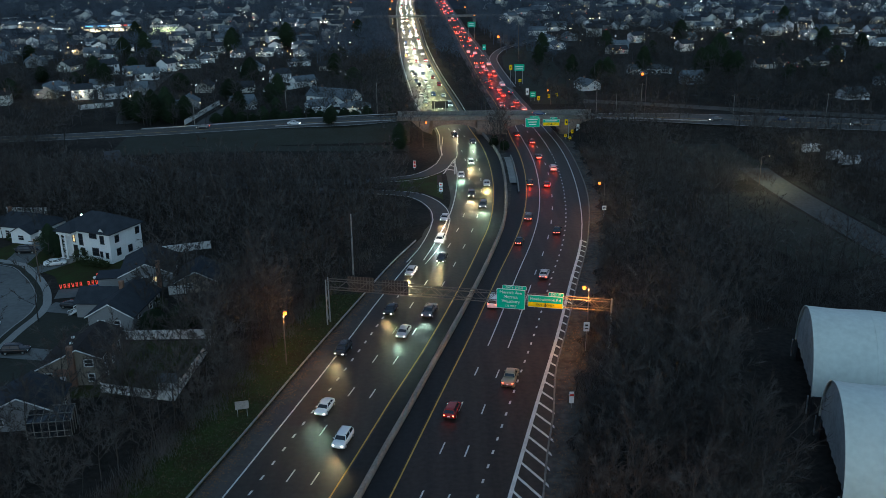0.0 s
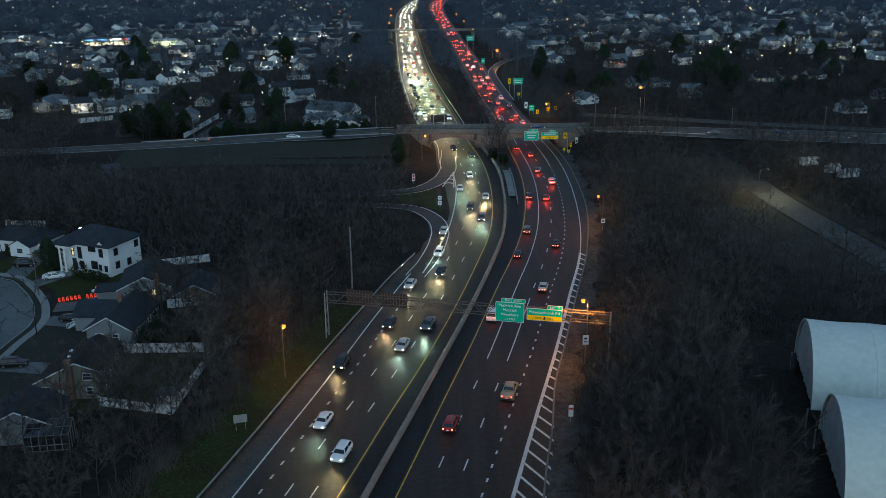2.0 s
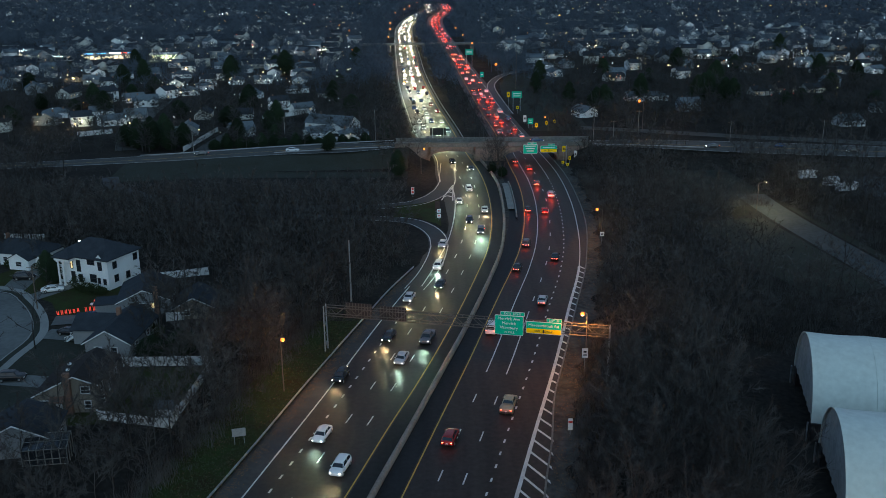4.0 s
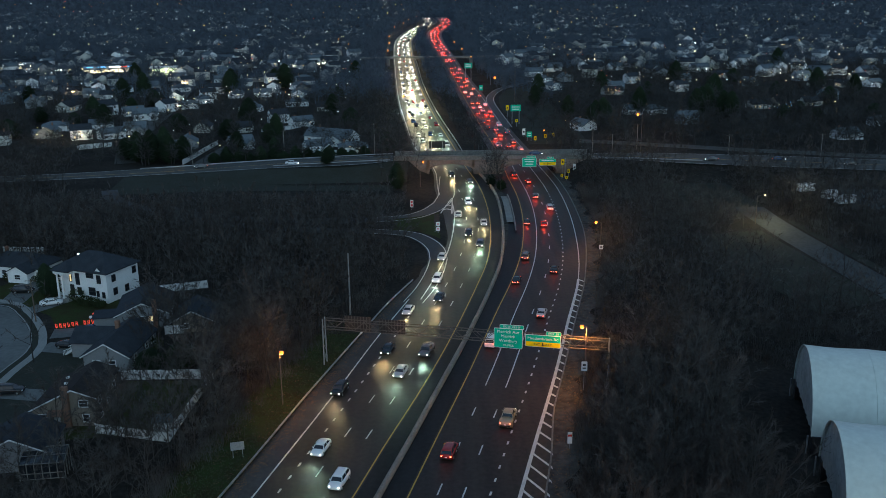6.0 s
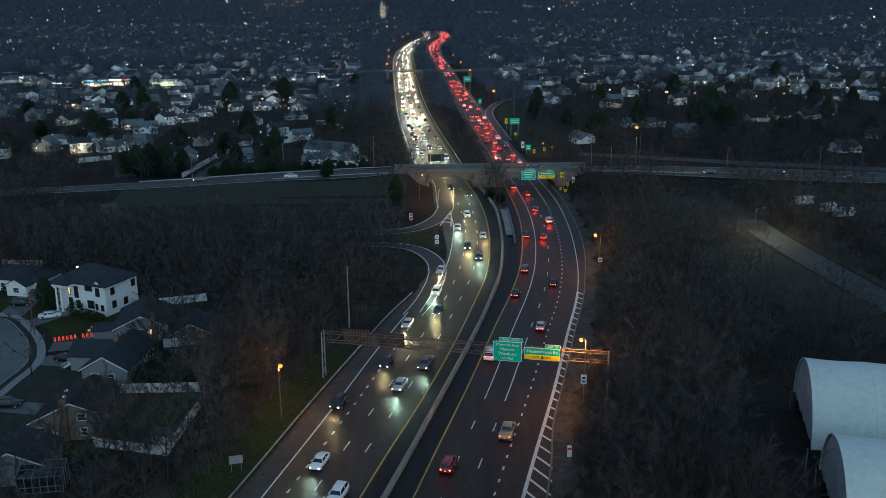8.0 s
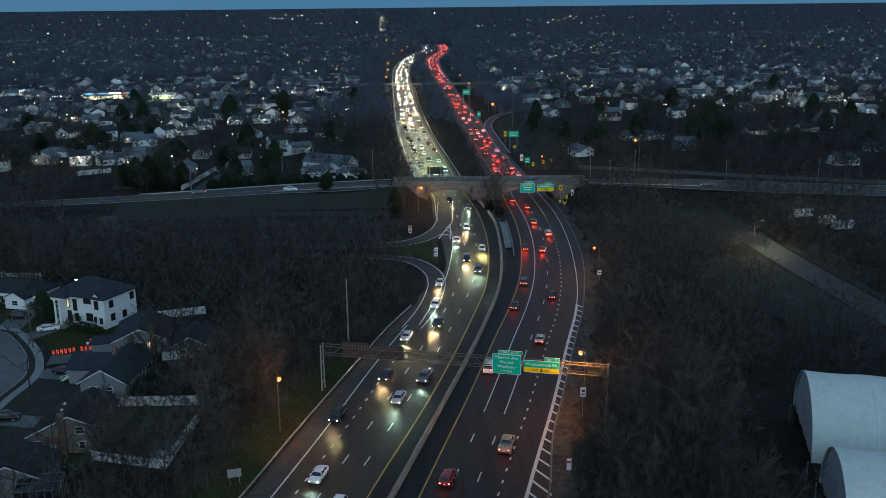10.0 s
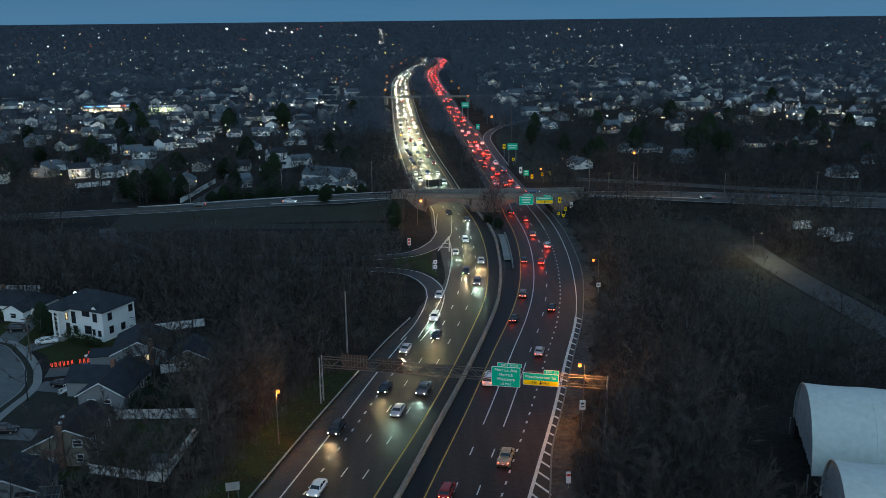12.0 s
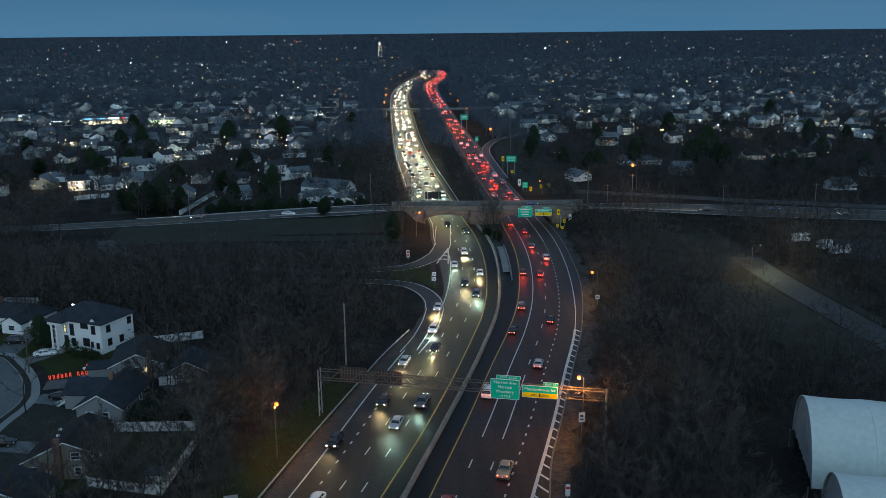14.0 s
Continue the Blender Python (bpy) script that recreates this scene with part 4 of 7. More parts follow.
utility_pole((-84.6, 180.5, 0), 9.5, "wooden utility pole on the kerb of the street", arms=2)
utility_pole((41, 520, 0), 22, "tall thin pole by the far slip road", M_WOODPOLE, r=0.18)


# ---------------------------------------------------------------- trees
def tubes(segs, sides):
    """Tapered tubes from segments (a, b, ra, rb): numpy vertices and triangles."""
    V, F = [], []
    ang = np.arange(sides) * 2 * np.pi / sides
    for a, b, ra, rb in segs:
        d = b - a
        d = d / (np.linalg.norm(d) + 1e-9)
        u = np.cross(d, (0.31, 0.2, 0.93) if abs(d[2]) < 0.9 else (1.0, 0.1, 0))
        u /= np.linalg.norm(u)
        w = np.cross(d, u)
        ring = np.outer(np.cos(ang), u) + np.outer(np.sin(ang), w)
        i = len(V) * 2 * sides
        V.append(np.vstack([a + ring * ra, b + ring * rb]))
        for k in range(sides):
            k2 = (k + 1) % sides
            F += [(i + k, i + k2, i + sides + k2), (i + k, i + sides + k2, i + sides + k)]
    return np.vstack(V), np.array(F)


def bare_tree(rng, h, limbs=8, subs=5, twigs=8, spread=0.42, twig_r=0.028):
    """Segments of trunk and limbs, and of twigs, of a leafless tree."""
    wood, fine, sprays = [], [], []
    p = np.zeros(3) - (0, 0, 0.2)
    r = h * 0.0105
    d = np.array([0, 0, 1.0])
    trunk = [p]
    steps = 6
    for i in range(steps):
        d = d + rng.normal(0, 0.07, 3)
        d[2] = 1
        q = p + d / np.linalg.norm(d) * h * 0.82 / steps
        r2 = r * 0.78
        wood.append((p, q, r, r2))
        p, r = q, r2
        trunk.append(p)
    for i in range(limbs):
        s = 0.28 + 0.70 * (i + rng.random()) / limbs
        k = s * steps
        j = min(int(k), steps - 1)
        a = trunk[j] + (trunk[j + 1] - trunk[j]) * (k - j)
        az = i * 2.4 + rng.normal(0, 0.5)
        up = 0.75 + 0.5 * s + rng.normal(0, 0.15)
        ln = h * spread * (1.05 - 0.55 * s) * rng.uniform(0.8, 1.2)
        dr = np.array([math.cos(az), math.sin(az), up])
        dr /= np.linalg.norm(dr)
        lr = h * 0.0037 * (1.25 - 0.7 * s)
        mid = a + dr * ln * 0.5 + rng.normal(0, 0.15, 3)
        end = mid + (dr + np.array([0, 0, 0.35]) + rng.normal(0, 0.12, 3)) * ln * 0.5
        wood += [(a, mid, lr, lr * 0.7), (mid, end, lr * 0.7, lr * 0.3)]
        for m in range(subs):
            t = 0.25 + 0.75 * (m + rng.random()) / subs
            b = a + (mid - a) * t * 2 if t < 0.5 else mid + (end - mid) * (t - 0.5) * 2
            dv = dr + rng.normal(0, 0.55, 3) + np.array([0, 0, 0.25])
            dv /= np.linalg.norm(dv)
            sl = ln * rng.uniform(0.28, 0.5)
            c = b + dv * sl
            fine.append((b, c, lr * 0.42, twig_r * 0.8))
            for _ in range(twigs):
                tt = rng.uniform(0.2, 1.0)
                e = dv + rng.normal(0, 0.6, 3) + np.array([0, 0, 0.2])
                e /= np.linalg.norm(e)
                o = b + (c - b) * tt
                sprays.append((o, o + e * sl * rng.uniform(0.35, 0.8), twig_r))
    return wood, fine, sprays


def spray_mesh(segs, r):
    """Thin pointed twigs, one sliver each, twisted at random."""
    A, B = np.array([s[0] for s in segs]), np.array([s[1] for s in segs])
    W = np.array([s[2] for s in segs])[:, None]
    q = np.cross(B - A, r.normal(0, 1, A.shape))
    q = q / (np.linalg.norm(q, axis=1, keepdims=True) + 1e-6) * W
    n = len(segs)
    return np.stack([A - q, A + q, B], 1).reshape(-1, 3), np.arange(3 * n).reshape(n, 3)


def crown_mesh(fine, sprays, r):
    a, af = tubes(fine, 3)
    b, bf = spray_mesh(sprays, r)
    return np.vstack([a, b]), np.vstack([af, bf + len(a)])


rng = np.random.default_rng(7)
TREES = []
for i in range(8):
    h = (13.5, 12, 15, 11, 14.5, 10, 16, 12.5)[i]
    wood, fine, sprays = bare_tree(rng, h, limbs=9 + i % 3, subs=7, twigs=24, spread=0.38 + 0.03 * (i % 3), twig_r=0.021)
    wv, wf = tubes(wood, 5)
    fv, ff = crown_mesh(fine, sprays, rng)
    TREES.append((wv, wf, fv, ff))
TREE_PROTO = []


def in_right_wood(x, y):
    if not (kerb_r(y) + 7 < x < 150 and 80 < y < 318) or x > 113 and 268 < y < 297:
        return False
    if x > 40 - (y - 100) * -0.17 and x < 112 and 78 < y < 152:
        return False
    road = PARK_X(y)
    if y < 322 and road - (25 if 190 < y < 250 else 13 if y < 262 else 18) < x < road + 6.5 and y > 165:
        return False
    return True


PARK_X = line_of([(169, 103.5), (189, 100), (204, 98), (222, 96), (239, 94.2), (256, 93), (275, 91), (296, 89.7), (318, 89)])


def near_ramp(x, y):
    """On or close to one of the two slip roads."""
    a = 246 + max(0, -14 - x) * 0.13 + max(0, -55 - x) * 0.42
    b = 264.5 + max(0, -50 - x) * 0.3
    return -110 < x < 0 and (abs(y - a) < 4.6 or abs(y - b) < 4.6)


def in_left_wood(x, y):
    edge = guard_l(y) - (6.5 if y < 175 else 4.0) if y < 206 else -9.5
    if x > edge or y < 70 or y > 318:
        return False
    if y < 215 and x < -41 + max(0, (y - 160) * 0.05):
        return False
    if x > -17 and 236 < y < 275 or near_ramp(x, y):
        return False
    if y > 252 and x > -128 or x < -150:
        return False
    if x < -60 and y < 212:
        return False
    return True


def scatter(test, x0, x1, y0, y1, step, rnd):
    out = []
    y = y0
    while y < y1:
        x = x0
        while x < x1:
            px, py = x + rnd.uniform(-0.48, 0.48) * step, y + rnd.uniform(-0.48, 0.48) * step
            if test(px, py):
                out.append((px, py))
            x += step
        y += step
    return out


rnd = random.Random(3)
near_spots = scatter(in_left_wood, -150, -5, 75, 320, 5.0, rnd) + scatter(in_right_wood, 15, 150, 80, 318, 5.4, rnd)
# trees in gardens
near_spots += [(-76.3, 159.5), (-47, 141), (-44, 147), (-46, 119), (-61, 182), (-57, 186),
               (-52, 178), (-55, 168), (-50, 165), (-48, 186), (-46, 158), (-52, 194), (-62, 205), (-75, 212), (-85, 216), (-98, 222), (-80, 150), (-104, 225)]
near_spots += scatter(lambda x, y: x < guard_l(y) - 12 and not (x < -49 and y > 106), -78, -30, 88, 128, 3.8, rnd)
near_spots += [(-72, 124), (-70, 117), (-63, 113), (-57, 111), (-52, 113), (-75, 130), (-50, 124), (-52, 136), (-47, 135.5), (-51, 143), (-46, 145.5), (-48, 130), (-58, 126), (-62, 122), (-56, 120)]
near_spots += scatter(lambda x, y: x < guard_l(y) - 9 and x > -41, -50, -10, 118, 200, 4.2, rnd)
near_spots += scatter(lambda x, y: not (-57 < x < -44 and 170 < y < 186), -56, -38, 160, 218, 4.4, rnd)
near_spots += scatter(lambda x, y: x > kerb_r(y) + 6 and x < (39 if y < 122 else 44), 18, 46, 85, 140, 4.2, rnd)
near_spots += [(17.6 + 1.8 * math.sin(k * 2.3), 293 + 3.1 * k) for k in range(10)] + [(-9 - 3 * k, 312 + 2 * (k % 3)) for k in range(5)] + [(46 + 2.5 * k, 312 + 3 * (k % 3)) for k in range(16)]
near_spots += scatter(lambda x, y: -145 < x < -16 - max(0, y - 226) * 0.3 and not near_ramp(x, y), -150, -10, 210, 243, 4.6, rnd)
near_spots += scatter(lambda x, y: True, 104, 130, 254, 267, 4.4, rnd) + [(-14 - 3.0 * k + (k % 3), 240.5 - (k * 7 % 5)) for k in range(22)] + [(-13.2 - 2.6 * k, 256 + (k * 5 % 4)) for k in range(8)]
near_spots += [(-20, 343), (-26, 347), (-15.5, 345), (-31, 349), (-12.5, 350), (-22, 353), (-38, 351), (-17, 357), (-28, 340), (-44, 345), (-10.5, 344), (-13, 319), (-17, 316), (-22, 318)]
near_spots = [p for p in near_spots if all(math.hypot(p[0] - a, p[1] - b) > 6.5 for a, b in ((-26.9, 140.5), (23.9, 145.0), (39.6, 223.5), (-7.4, 305.5), (88.2, 252.6)))]
near_spots.sort(key=lambda p: math.hypot(p[0], p[1]))
# nearest trees are things of their own, those past them are joined woods
OWN = 290
rng = np.random.default_rng(11)
for i, (wv, wf, fv, ff) in enumerate(TREES):
    TREE_PROTO.append(None)
for k, (x, y) in enumerate(near_spots[:OWN]):
    i = k % len(TREES)
    s = 0.62 + 0.58 * rng.random() ** 1.6
    m = pose(x, y, ground_z(x, y), 0, 0, rng.uniform(0, 360))
    if TREE_PROTO[i] is None:
        wv, wf, fv, ff = TREES[i]
        ob = thing("bare_tree", "leafless grey-brown deciduous tree in the roadside wood", "tree", group="bare roadside trees")
        raw_object("trunk", wv, wf, M_BARK, ob)
        raw_object("crown", fv, ff, M_TWIG, ob)
        ob.matrix_basis = m @ Matrix.Scale(s, 4)
        TREE_PROTO[i] = ob
    else:
        ob = copy_thing(TREE_PROTO[i], m)
        ob.scale = (s, s, s)


def joined(name, shapes, spots, mat, label, category, lo=0.8, hi=1.2, seed=5, zf=None, size=None):
    """Many small copies of shapes (vertices, triangles) at spots, in one mesh."""
    r = np.random.default_rng(seed)
    V, F, n = [], [], 0
    for (x, y) in spots:
        v, f = shapes[int(r.integers(len(shapes)))]
        a, s = r.uniform(0, 6.283), r.uniform(lo, hi) * (size(x, y) if size else 1.0)
        c, sn = math.cos(a) * s, math.sin(a) * s
        z = (zf or ground_z)(x, y)
        V.append(np.column_stack([v[:, 0] * c - v[:, 1] * sn + x, v[:, 0] * sn + v[:, 1] * c + y, v[:, 2] * s + z]))
        F.append(f + n)
        n += len(v)
    return tagged(raw_object(name, np.vstack(V), np.vstack(F), mat), label, category, kind="stuff")


mids = []
for i in range(6):
    wood, fine, sprays = bare_tree(rng, (12, 14, 10.5, 13, 11, 15)[i], limbs=7, subs=4, twigs=8, twig_r=0.056)
    mids.append((tubes(wood, 3), crown_mesh(fine, sprays, rng)))
joined("bare_woodland", [m[0] for m in mids], near_spots[OWN:], M_BARK, "pale bare trunks and limbs of the woodland", "woodland", 0.75, 1.15)
joined("bare_woodland", [m[1] for m in mids], near_spots[OWN:], M_TWIG, "dense leafless crowns of woodland beside the parkway", "woodland", 0.75, 1.15)

# scrub cut down to the camera's sight line, lower towards the grassy bank
scrub = scatter(lambda x, y: not near_ramp(x, y) and not (x > -17 and y < 275) and x < -10.5, -128, -10, 252, 291, 3.6, rnd)
low = lambda x, y: max(0.16, 0.85 * (1 - y / 303) * 68 / 12.5)
joined("bare_scrub", [m[0] for m in mids], scrub, M_BARK, "pale stems of scrub below the grassy bank", "scrub", 0.75, 1.2, 6, size=low)
joined("bare_scrub", [m[1] for m in mids], scrub, M_TWIG, "leafless scrub below the grassy bank", "scrub", 0.75, 1.2, 6, size=low)


def brush(r, n=34, w=1.6, h=2.2):
    V, F = [], []
    for i in range(n):
        o = np.array([r.normal(0, w * 0.4), r.normal(0, w * 0.4), 0])
        t = o + np.array([r.normal(0, w * 0.35), r.normal(0, w * 0.35), h * r.uniform(0.5, 1.1)])
        q = np.cross(t - o, r.normal(0, 1, 3))
        q = q / (np.linalg.norm(q) + 1e-6) * 0.024
        k = len(V)
        V += [o - q, o + q, t]
        F.append((k, k + 1, k + 2))
    return np.array(V), np.array(F)


brushes = [brush(rng) for _ in range(6)]
bspots = scatter(in_left_wood, -150, -5, 75, 320, 2.6, rnd) + scatter(in_right_wood, 15, 150, 80, 318, 2.6, rnd)
bspots += [(kerb_r(y) + 4.2 + abs(rnd.gauss(0, 1.6)), y) for y in [84 + 220 * rnd.random() for _ in range(420)]] + [(guard_l(y) - 9 - abs(rnd.gauss(0, 2.0)), y) for y in [84 + 90 * rnd.random() for _ in range(200)]]
bspots += scatter(lambda x, y: rnd.random() < (0.9 if x < 74 or y < 272 else 0.35), 60, 94, 258, 318, 1.9, rnd)
joined("undergrowth", brushes, bspots, M_TWIG, "brown leafless undergrowth in the woods", "undergrowth", 0.6, 1.5)


def far_tree(r, h=12.0, n=78, lo=0.07, hi=0.19):
    """A distant leafless crown: a short trunk and a haze of thin sprays."""
    V, F = [], []

    def tri(a, b, w):
        q = np.cross(b - a, r.normal(0, 1, 3))
        q = q / (np.linalg.norm(q) + 1e-6) * w
        k = len(V)
        V.extend([a - q, a + q, b])
        F.append((k, k + 1, k + 2))
    top = np.array([0, 0, h * 0.45])
    for _ in range(2):
        tri(np.array([0, 0, -0.3]), top * 1.3 + r.normal(0, 0.3, 3), 0.2)
    for i in range(n):
        d = r.normal(0, 1, 3)
        d[2] = abs(d[2]) * 1.1 + 0.1
        d /= np.linalg.norm(d)
        s = top * r.uniform(0.5, 1.2) + d * h * r.uniform(0.03, 0.30) * (0.8, 0.8, 1.0)
        e = d + r.normal(0, 0.35, 3)
        tri(s, s + e * h * r.uniform(0.10, 0.26), r.uniform(lo, hi))
    return np.array(V), np.array(F)


def corridor(x, y):
    lo = (left_pave(y) if y > 206 else guard_l(y)) - (3.0 if 345 < y < 640 else 7)
    hi = kerb_r(y) + 8
    return lo < x < hi


def visible(x, y, m=25):
    return abs(x) < 0.5 * y + m


def far_wood(x, y):
    if not visible(x, y) or y < 345:
        return False
    if y < 1600 and corridor(x, y):
        a, b = yellow_l(y) + 5.5, yellow_r(y) - 5
        return a < x < b
    if 34 < x < 56 and 385 < y < 560:
        return rnd.random() < 0.3
    if x > 56 and y < 372 - (x - 100) * 0.25 and x < 220:
        return False
    return True


placed = [(-161, 412, 1, 25), (-182, 436, 6, 200), (-148, 413, 0, 40), (-141, 426, 3, 10), (-161, 485, 0, 30), (-147, 498, 1, 60), (-139, 510, 6, 20), (-84, 384, 3, 30),
          (-102, 494, 0, 70), (-80, 454, 1, 30), (-67, 443, 0, 35), (-51, 376, 0, 30), (-36, 372, 6, 10), (-80, 515, 6, 20), (-114, 632, 1, 30), (-201, 592, 6, 20),
          (-186, 600, 3, 40), (-164, 590, 6, 20), (-238, 556, 2, 15), (-168, 622, 1, 20), (-160, 694, 4, 10), (-228, 580, 5, 10), (-176, 480, 2, 15),
          (65, 424, 0, 300), (115.5, 436, 4, 10), (98, 471, 0, 12), (107.5, 471, 6, 12), (101, 552, 2, 15), (112, 724, 0, 10), (204, 762, 1, 20), (253, 899, 1, 20), (276, 728, 1, 320), (281, 780, 0, 320), (103, 595, 6, 15), (124, 610, 1, 20), (105, 565, 4, 10), (172, 392, 0, 20),
          (203, 426, 6, 350), (214, 516, 4, 20), (166, 486, 2, 10), (182, 496, 5, 10), (196, 494, 2, 20), (275, 648, 1, 320), (266, 660, 0, 320), (256, 672, 1, 320),
          (236, 614, 4, 10), (272, 611, 2, 10), (197, 770, 0, 10), (121, 738, 6, 10), (292, 1042, 1, 20)]
r = random.Random(12)
PROTO_SPOTS = [(-150 - 26 * i if i < 5 else 150 + 24 * i, 470 + 17 * i) for i in range(8)]
taken = [(x, y) for x, y, *_ in placed] + PROTO_SPOTS


def free(x, y, gap):
    return all((x - a) ** 2 + (y - b) ** 2 > gap * gap for a, b in taken)


more = []
for row in range(26):
    y = 376 + row * 21.5
    x = -0.5 * y - 20
    while x < 0.5 * y + 20:
        px, py = x + r.uniform(-3, 3) + (row % 2) * 8, y + r.uniform(-4, 4) + 0.12 * x
        lo, hi = left_pave(py) - 32, kerb_r(py) + (44 if py < 560 else 30)
        if not lo < px < hi and py > (372 if px < 0 else 545) and free(px, py, 15) and r.random() < (0.22 if py < 540 else 0.34 if px > 0 else 0.56) and not (-285 < px < -190 and 670 < py < 745):
            more.append((px, py))
            taken.append((px, py))
        x += 17.5
HOUSE_SPOTS = [p for p in taken if not (p[0] > 55 and p[1] < 530)] + [(-252, 716), (-206, 700), (-330, 752), (-292, 706)]


def before_house(x, y):
    return any(abs(x - a) < 9 and -16 < y - b < 5 for a, b in HOUSE_SPOTS)


fars = [far_tree(rng, h) for h in (10, 12, 14, 9, 13, 11, 15, 12)]
# woods closest to the far carriageways, then loose trees among houses, then the forested distance
belt = scatter(lambda x, y: far_wood(x, y) and not before_house(x, y) and (left_pave(y) - 45 < x < kerb_r(y) + 40 or 300 < y < 352), -260, 260, 345, 1500, 6.8, rnd)
belt += scatter(lambda x, y: far_wood(x, y) and x > 62 and y > 352 + max(0, 118 - x) * 0.55 + (14 if x < 150 else 0) and not before_house(x, y), 60, 240, 342, 440, 6.4, rnd)
loose = scatter(lambda x, y: far_wood(x, y) and not before_house(x, y) and not (left_pave(y) - 45 < x < kerb_r(y) + 40), -540, 540, 345, 1080, 7.8, rnd)
dist = scatter(lambda x, y: far_wood(x, y), -1000, 1000, 1050, 1800, 17.0, rnd) + scatter(far_wood, -2300, 2300, 1800, 4450, 34.0, rnd)
belt = [p for p in belt if p[0] < 56 or p[1] > 450 or rnd.random() < 0.5]
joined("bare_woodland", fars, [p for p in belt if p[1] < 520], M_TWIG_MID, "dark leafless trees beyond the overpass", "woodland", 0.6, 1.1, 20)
joined("bare_woodland", fars, [p for p in belt if p[1] >= 520], M_TWIG_HAZE, "dark leafless trees along the far parkway", "woodland", 0.7, 1.15, 21)
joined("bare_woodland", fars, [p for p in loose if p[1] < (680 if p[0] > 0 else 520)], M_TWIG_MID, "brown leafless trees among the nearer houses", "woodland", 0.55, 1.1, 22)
joined("bare_woodland", fars, [p for p in loose if p[1] >= (680 if p[0] > 0 else 520)], M_TWIG_HAZE, "leafless trees among the distant houses", "woodland", 0.55, 1.15, 25)
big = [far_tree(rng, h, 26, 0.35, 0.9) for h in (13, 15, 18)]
joined("bare_woodland", big, dist, M_TWIG_HAZE, "dark wooded suburb reaching to the horizon", "woodland", 0.8, 1.3, 23)
# woods that close the horizon, raised to fit the camera's view
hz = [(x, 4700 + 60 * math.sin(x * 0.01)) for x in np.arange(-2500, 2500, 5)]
joined("horizon_woods", big, hz, M_TWIG_HAZE, "dark tree line on the horizon", "woodland", 0.9, 1.15, 24, zf=lambda x, y: ground_z(x, y) - 9)


def conifer(r, h=9.0, w=2.6, n=420, full=False):
    V, F = [], []
    for i in range(n):
        s = r.random() ** 0.8
        z = h * (0.06 + 0.94 * s)
        rad = w * (math.sin(math.pi * (0.06 + 0.94 * s)) ** 0.55 if full else (1 - s) ** 0.85) * r.uniform(0.55, 1.1) + 0.1
        az = r.uniform(0, 6.283)
        d = np.array([math.cos(az), math.sin(az), 0])
        side = np.array([-d[1], d[0], 0])
        base = np.array([0, 0, z]) + d * rad * 0.25
        tip = np.array([0, 0, z - rad * 0.32]) + d * rad
        k = len(V)
        wd = 0.11 * w if full else 0.12 * w * (1.1 - s)
        V += [base, base + (tip - base) * 0.6 + side * wd, tip, base + (tip - base) * 0.6 - side * wd]
        F += [(k, k + 1, k + 2), (k, k + 2, k + 3)]
    return np.array(V), np.array(F)


def evergreen(place, h, w, label, n=420, seed=1, full=False):
    ob = thing("evergreen_tree", label, "tree", place, group="evergreen trees")
    v, f = conifer(np.random.default_rng(seed), h, w, n, full)
    raw_object("crown", v, f, M_NEEDLE, ob)
    part("trunk", rod(bmesh.new(), (0, 0, -0.2), (0, 0, h * 0.9), h * 0.02, 0.03, 6), M_BARK, ob)
    return ob


dense = evergreen((-112, 353, 0), 13, 4.6, "large dark dense evergreen beside the crossing road", 1050, 5, True)
for x, y, h, w in [(-105, 352, 12, 4.2), (-118, 356, 12, 4.5), (-100.5, 357, 10, 4), (-109, 361, 13, 4.4), (-124, 360, 9, 4), (-72, 402, 12, 4), (131, 468, 14, 4.5), (139, 458, 13, 5), (72, 434, 12, 4), (-176, 470, 12, 5),
                   (-184, 540, 14, 6), (-128, 566, 15, 6), (-55, 470, 12, 5), (100, 470, 14, 5), (225, 560, 14, 6), (152, 520, 15, 6), (-83, 372, 9, 4), (-66, 362, 8, 3.5), (96, 560, 13, 5), (-22, 372, 8, 4)] + \
                  [(-87 + 4.4 * k, 349.5 + 2 * (k % 3), 4.2 + 1.1 * (k * 5 % 3), 2.9) for k in range(14)]:
    ob = copy_thing(dense, pose(x, y, ground_z(x, y), 0, 0, (x * 37) % 360))
    ob.scale = (w / 4.6, w / 4.6, h / 13)
    ob["label"] = "large dark dense evergreen among houses"
q = random.Random(29)
grown = 0
while grown < 34:
    y = q.uniform(372, 640)
    x = q.uniform(-0.5, 0.48) * y
    if before_house(x, y) or left_pave(y) - 22 < x < kerb_r(y) + 34 or x > 55 and y < 420:
        continue
    grown += 1
    w = q.uniform(3.4, 6.2)
    ob = copy_thing(dense, pose(x, y, ground_z(x, y), 0, 0, q.uniform(0, 360)))
    ob.scale = (w / 4.6, w / 4.6, w * q.uniform(1.3, 2.0) / 13)
    ob["label"] = "broad dark evergreen between suburban gardens"
first = evergreen((-89.3, 198, 0), 7.5, 2.4, "dark dense evergreen beside the white house", 950, 1, True)
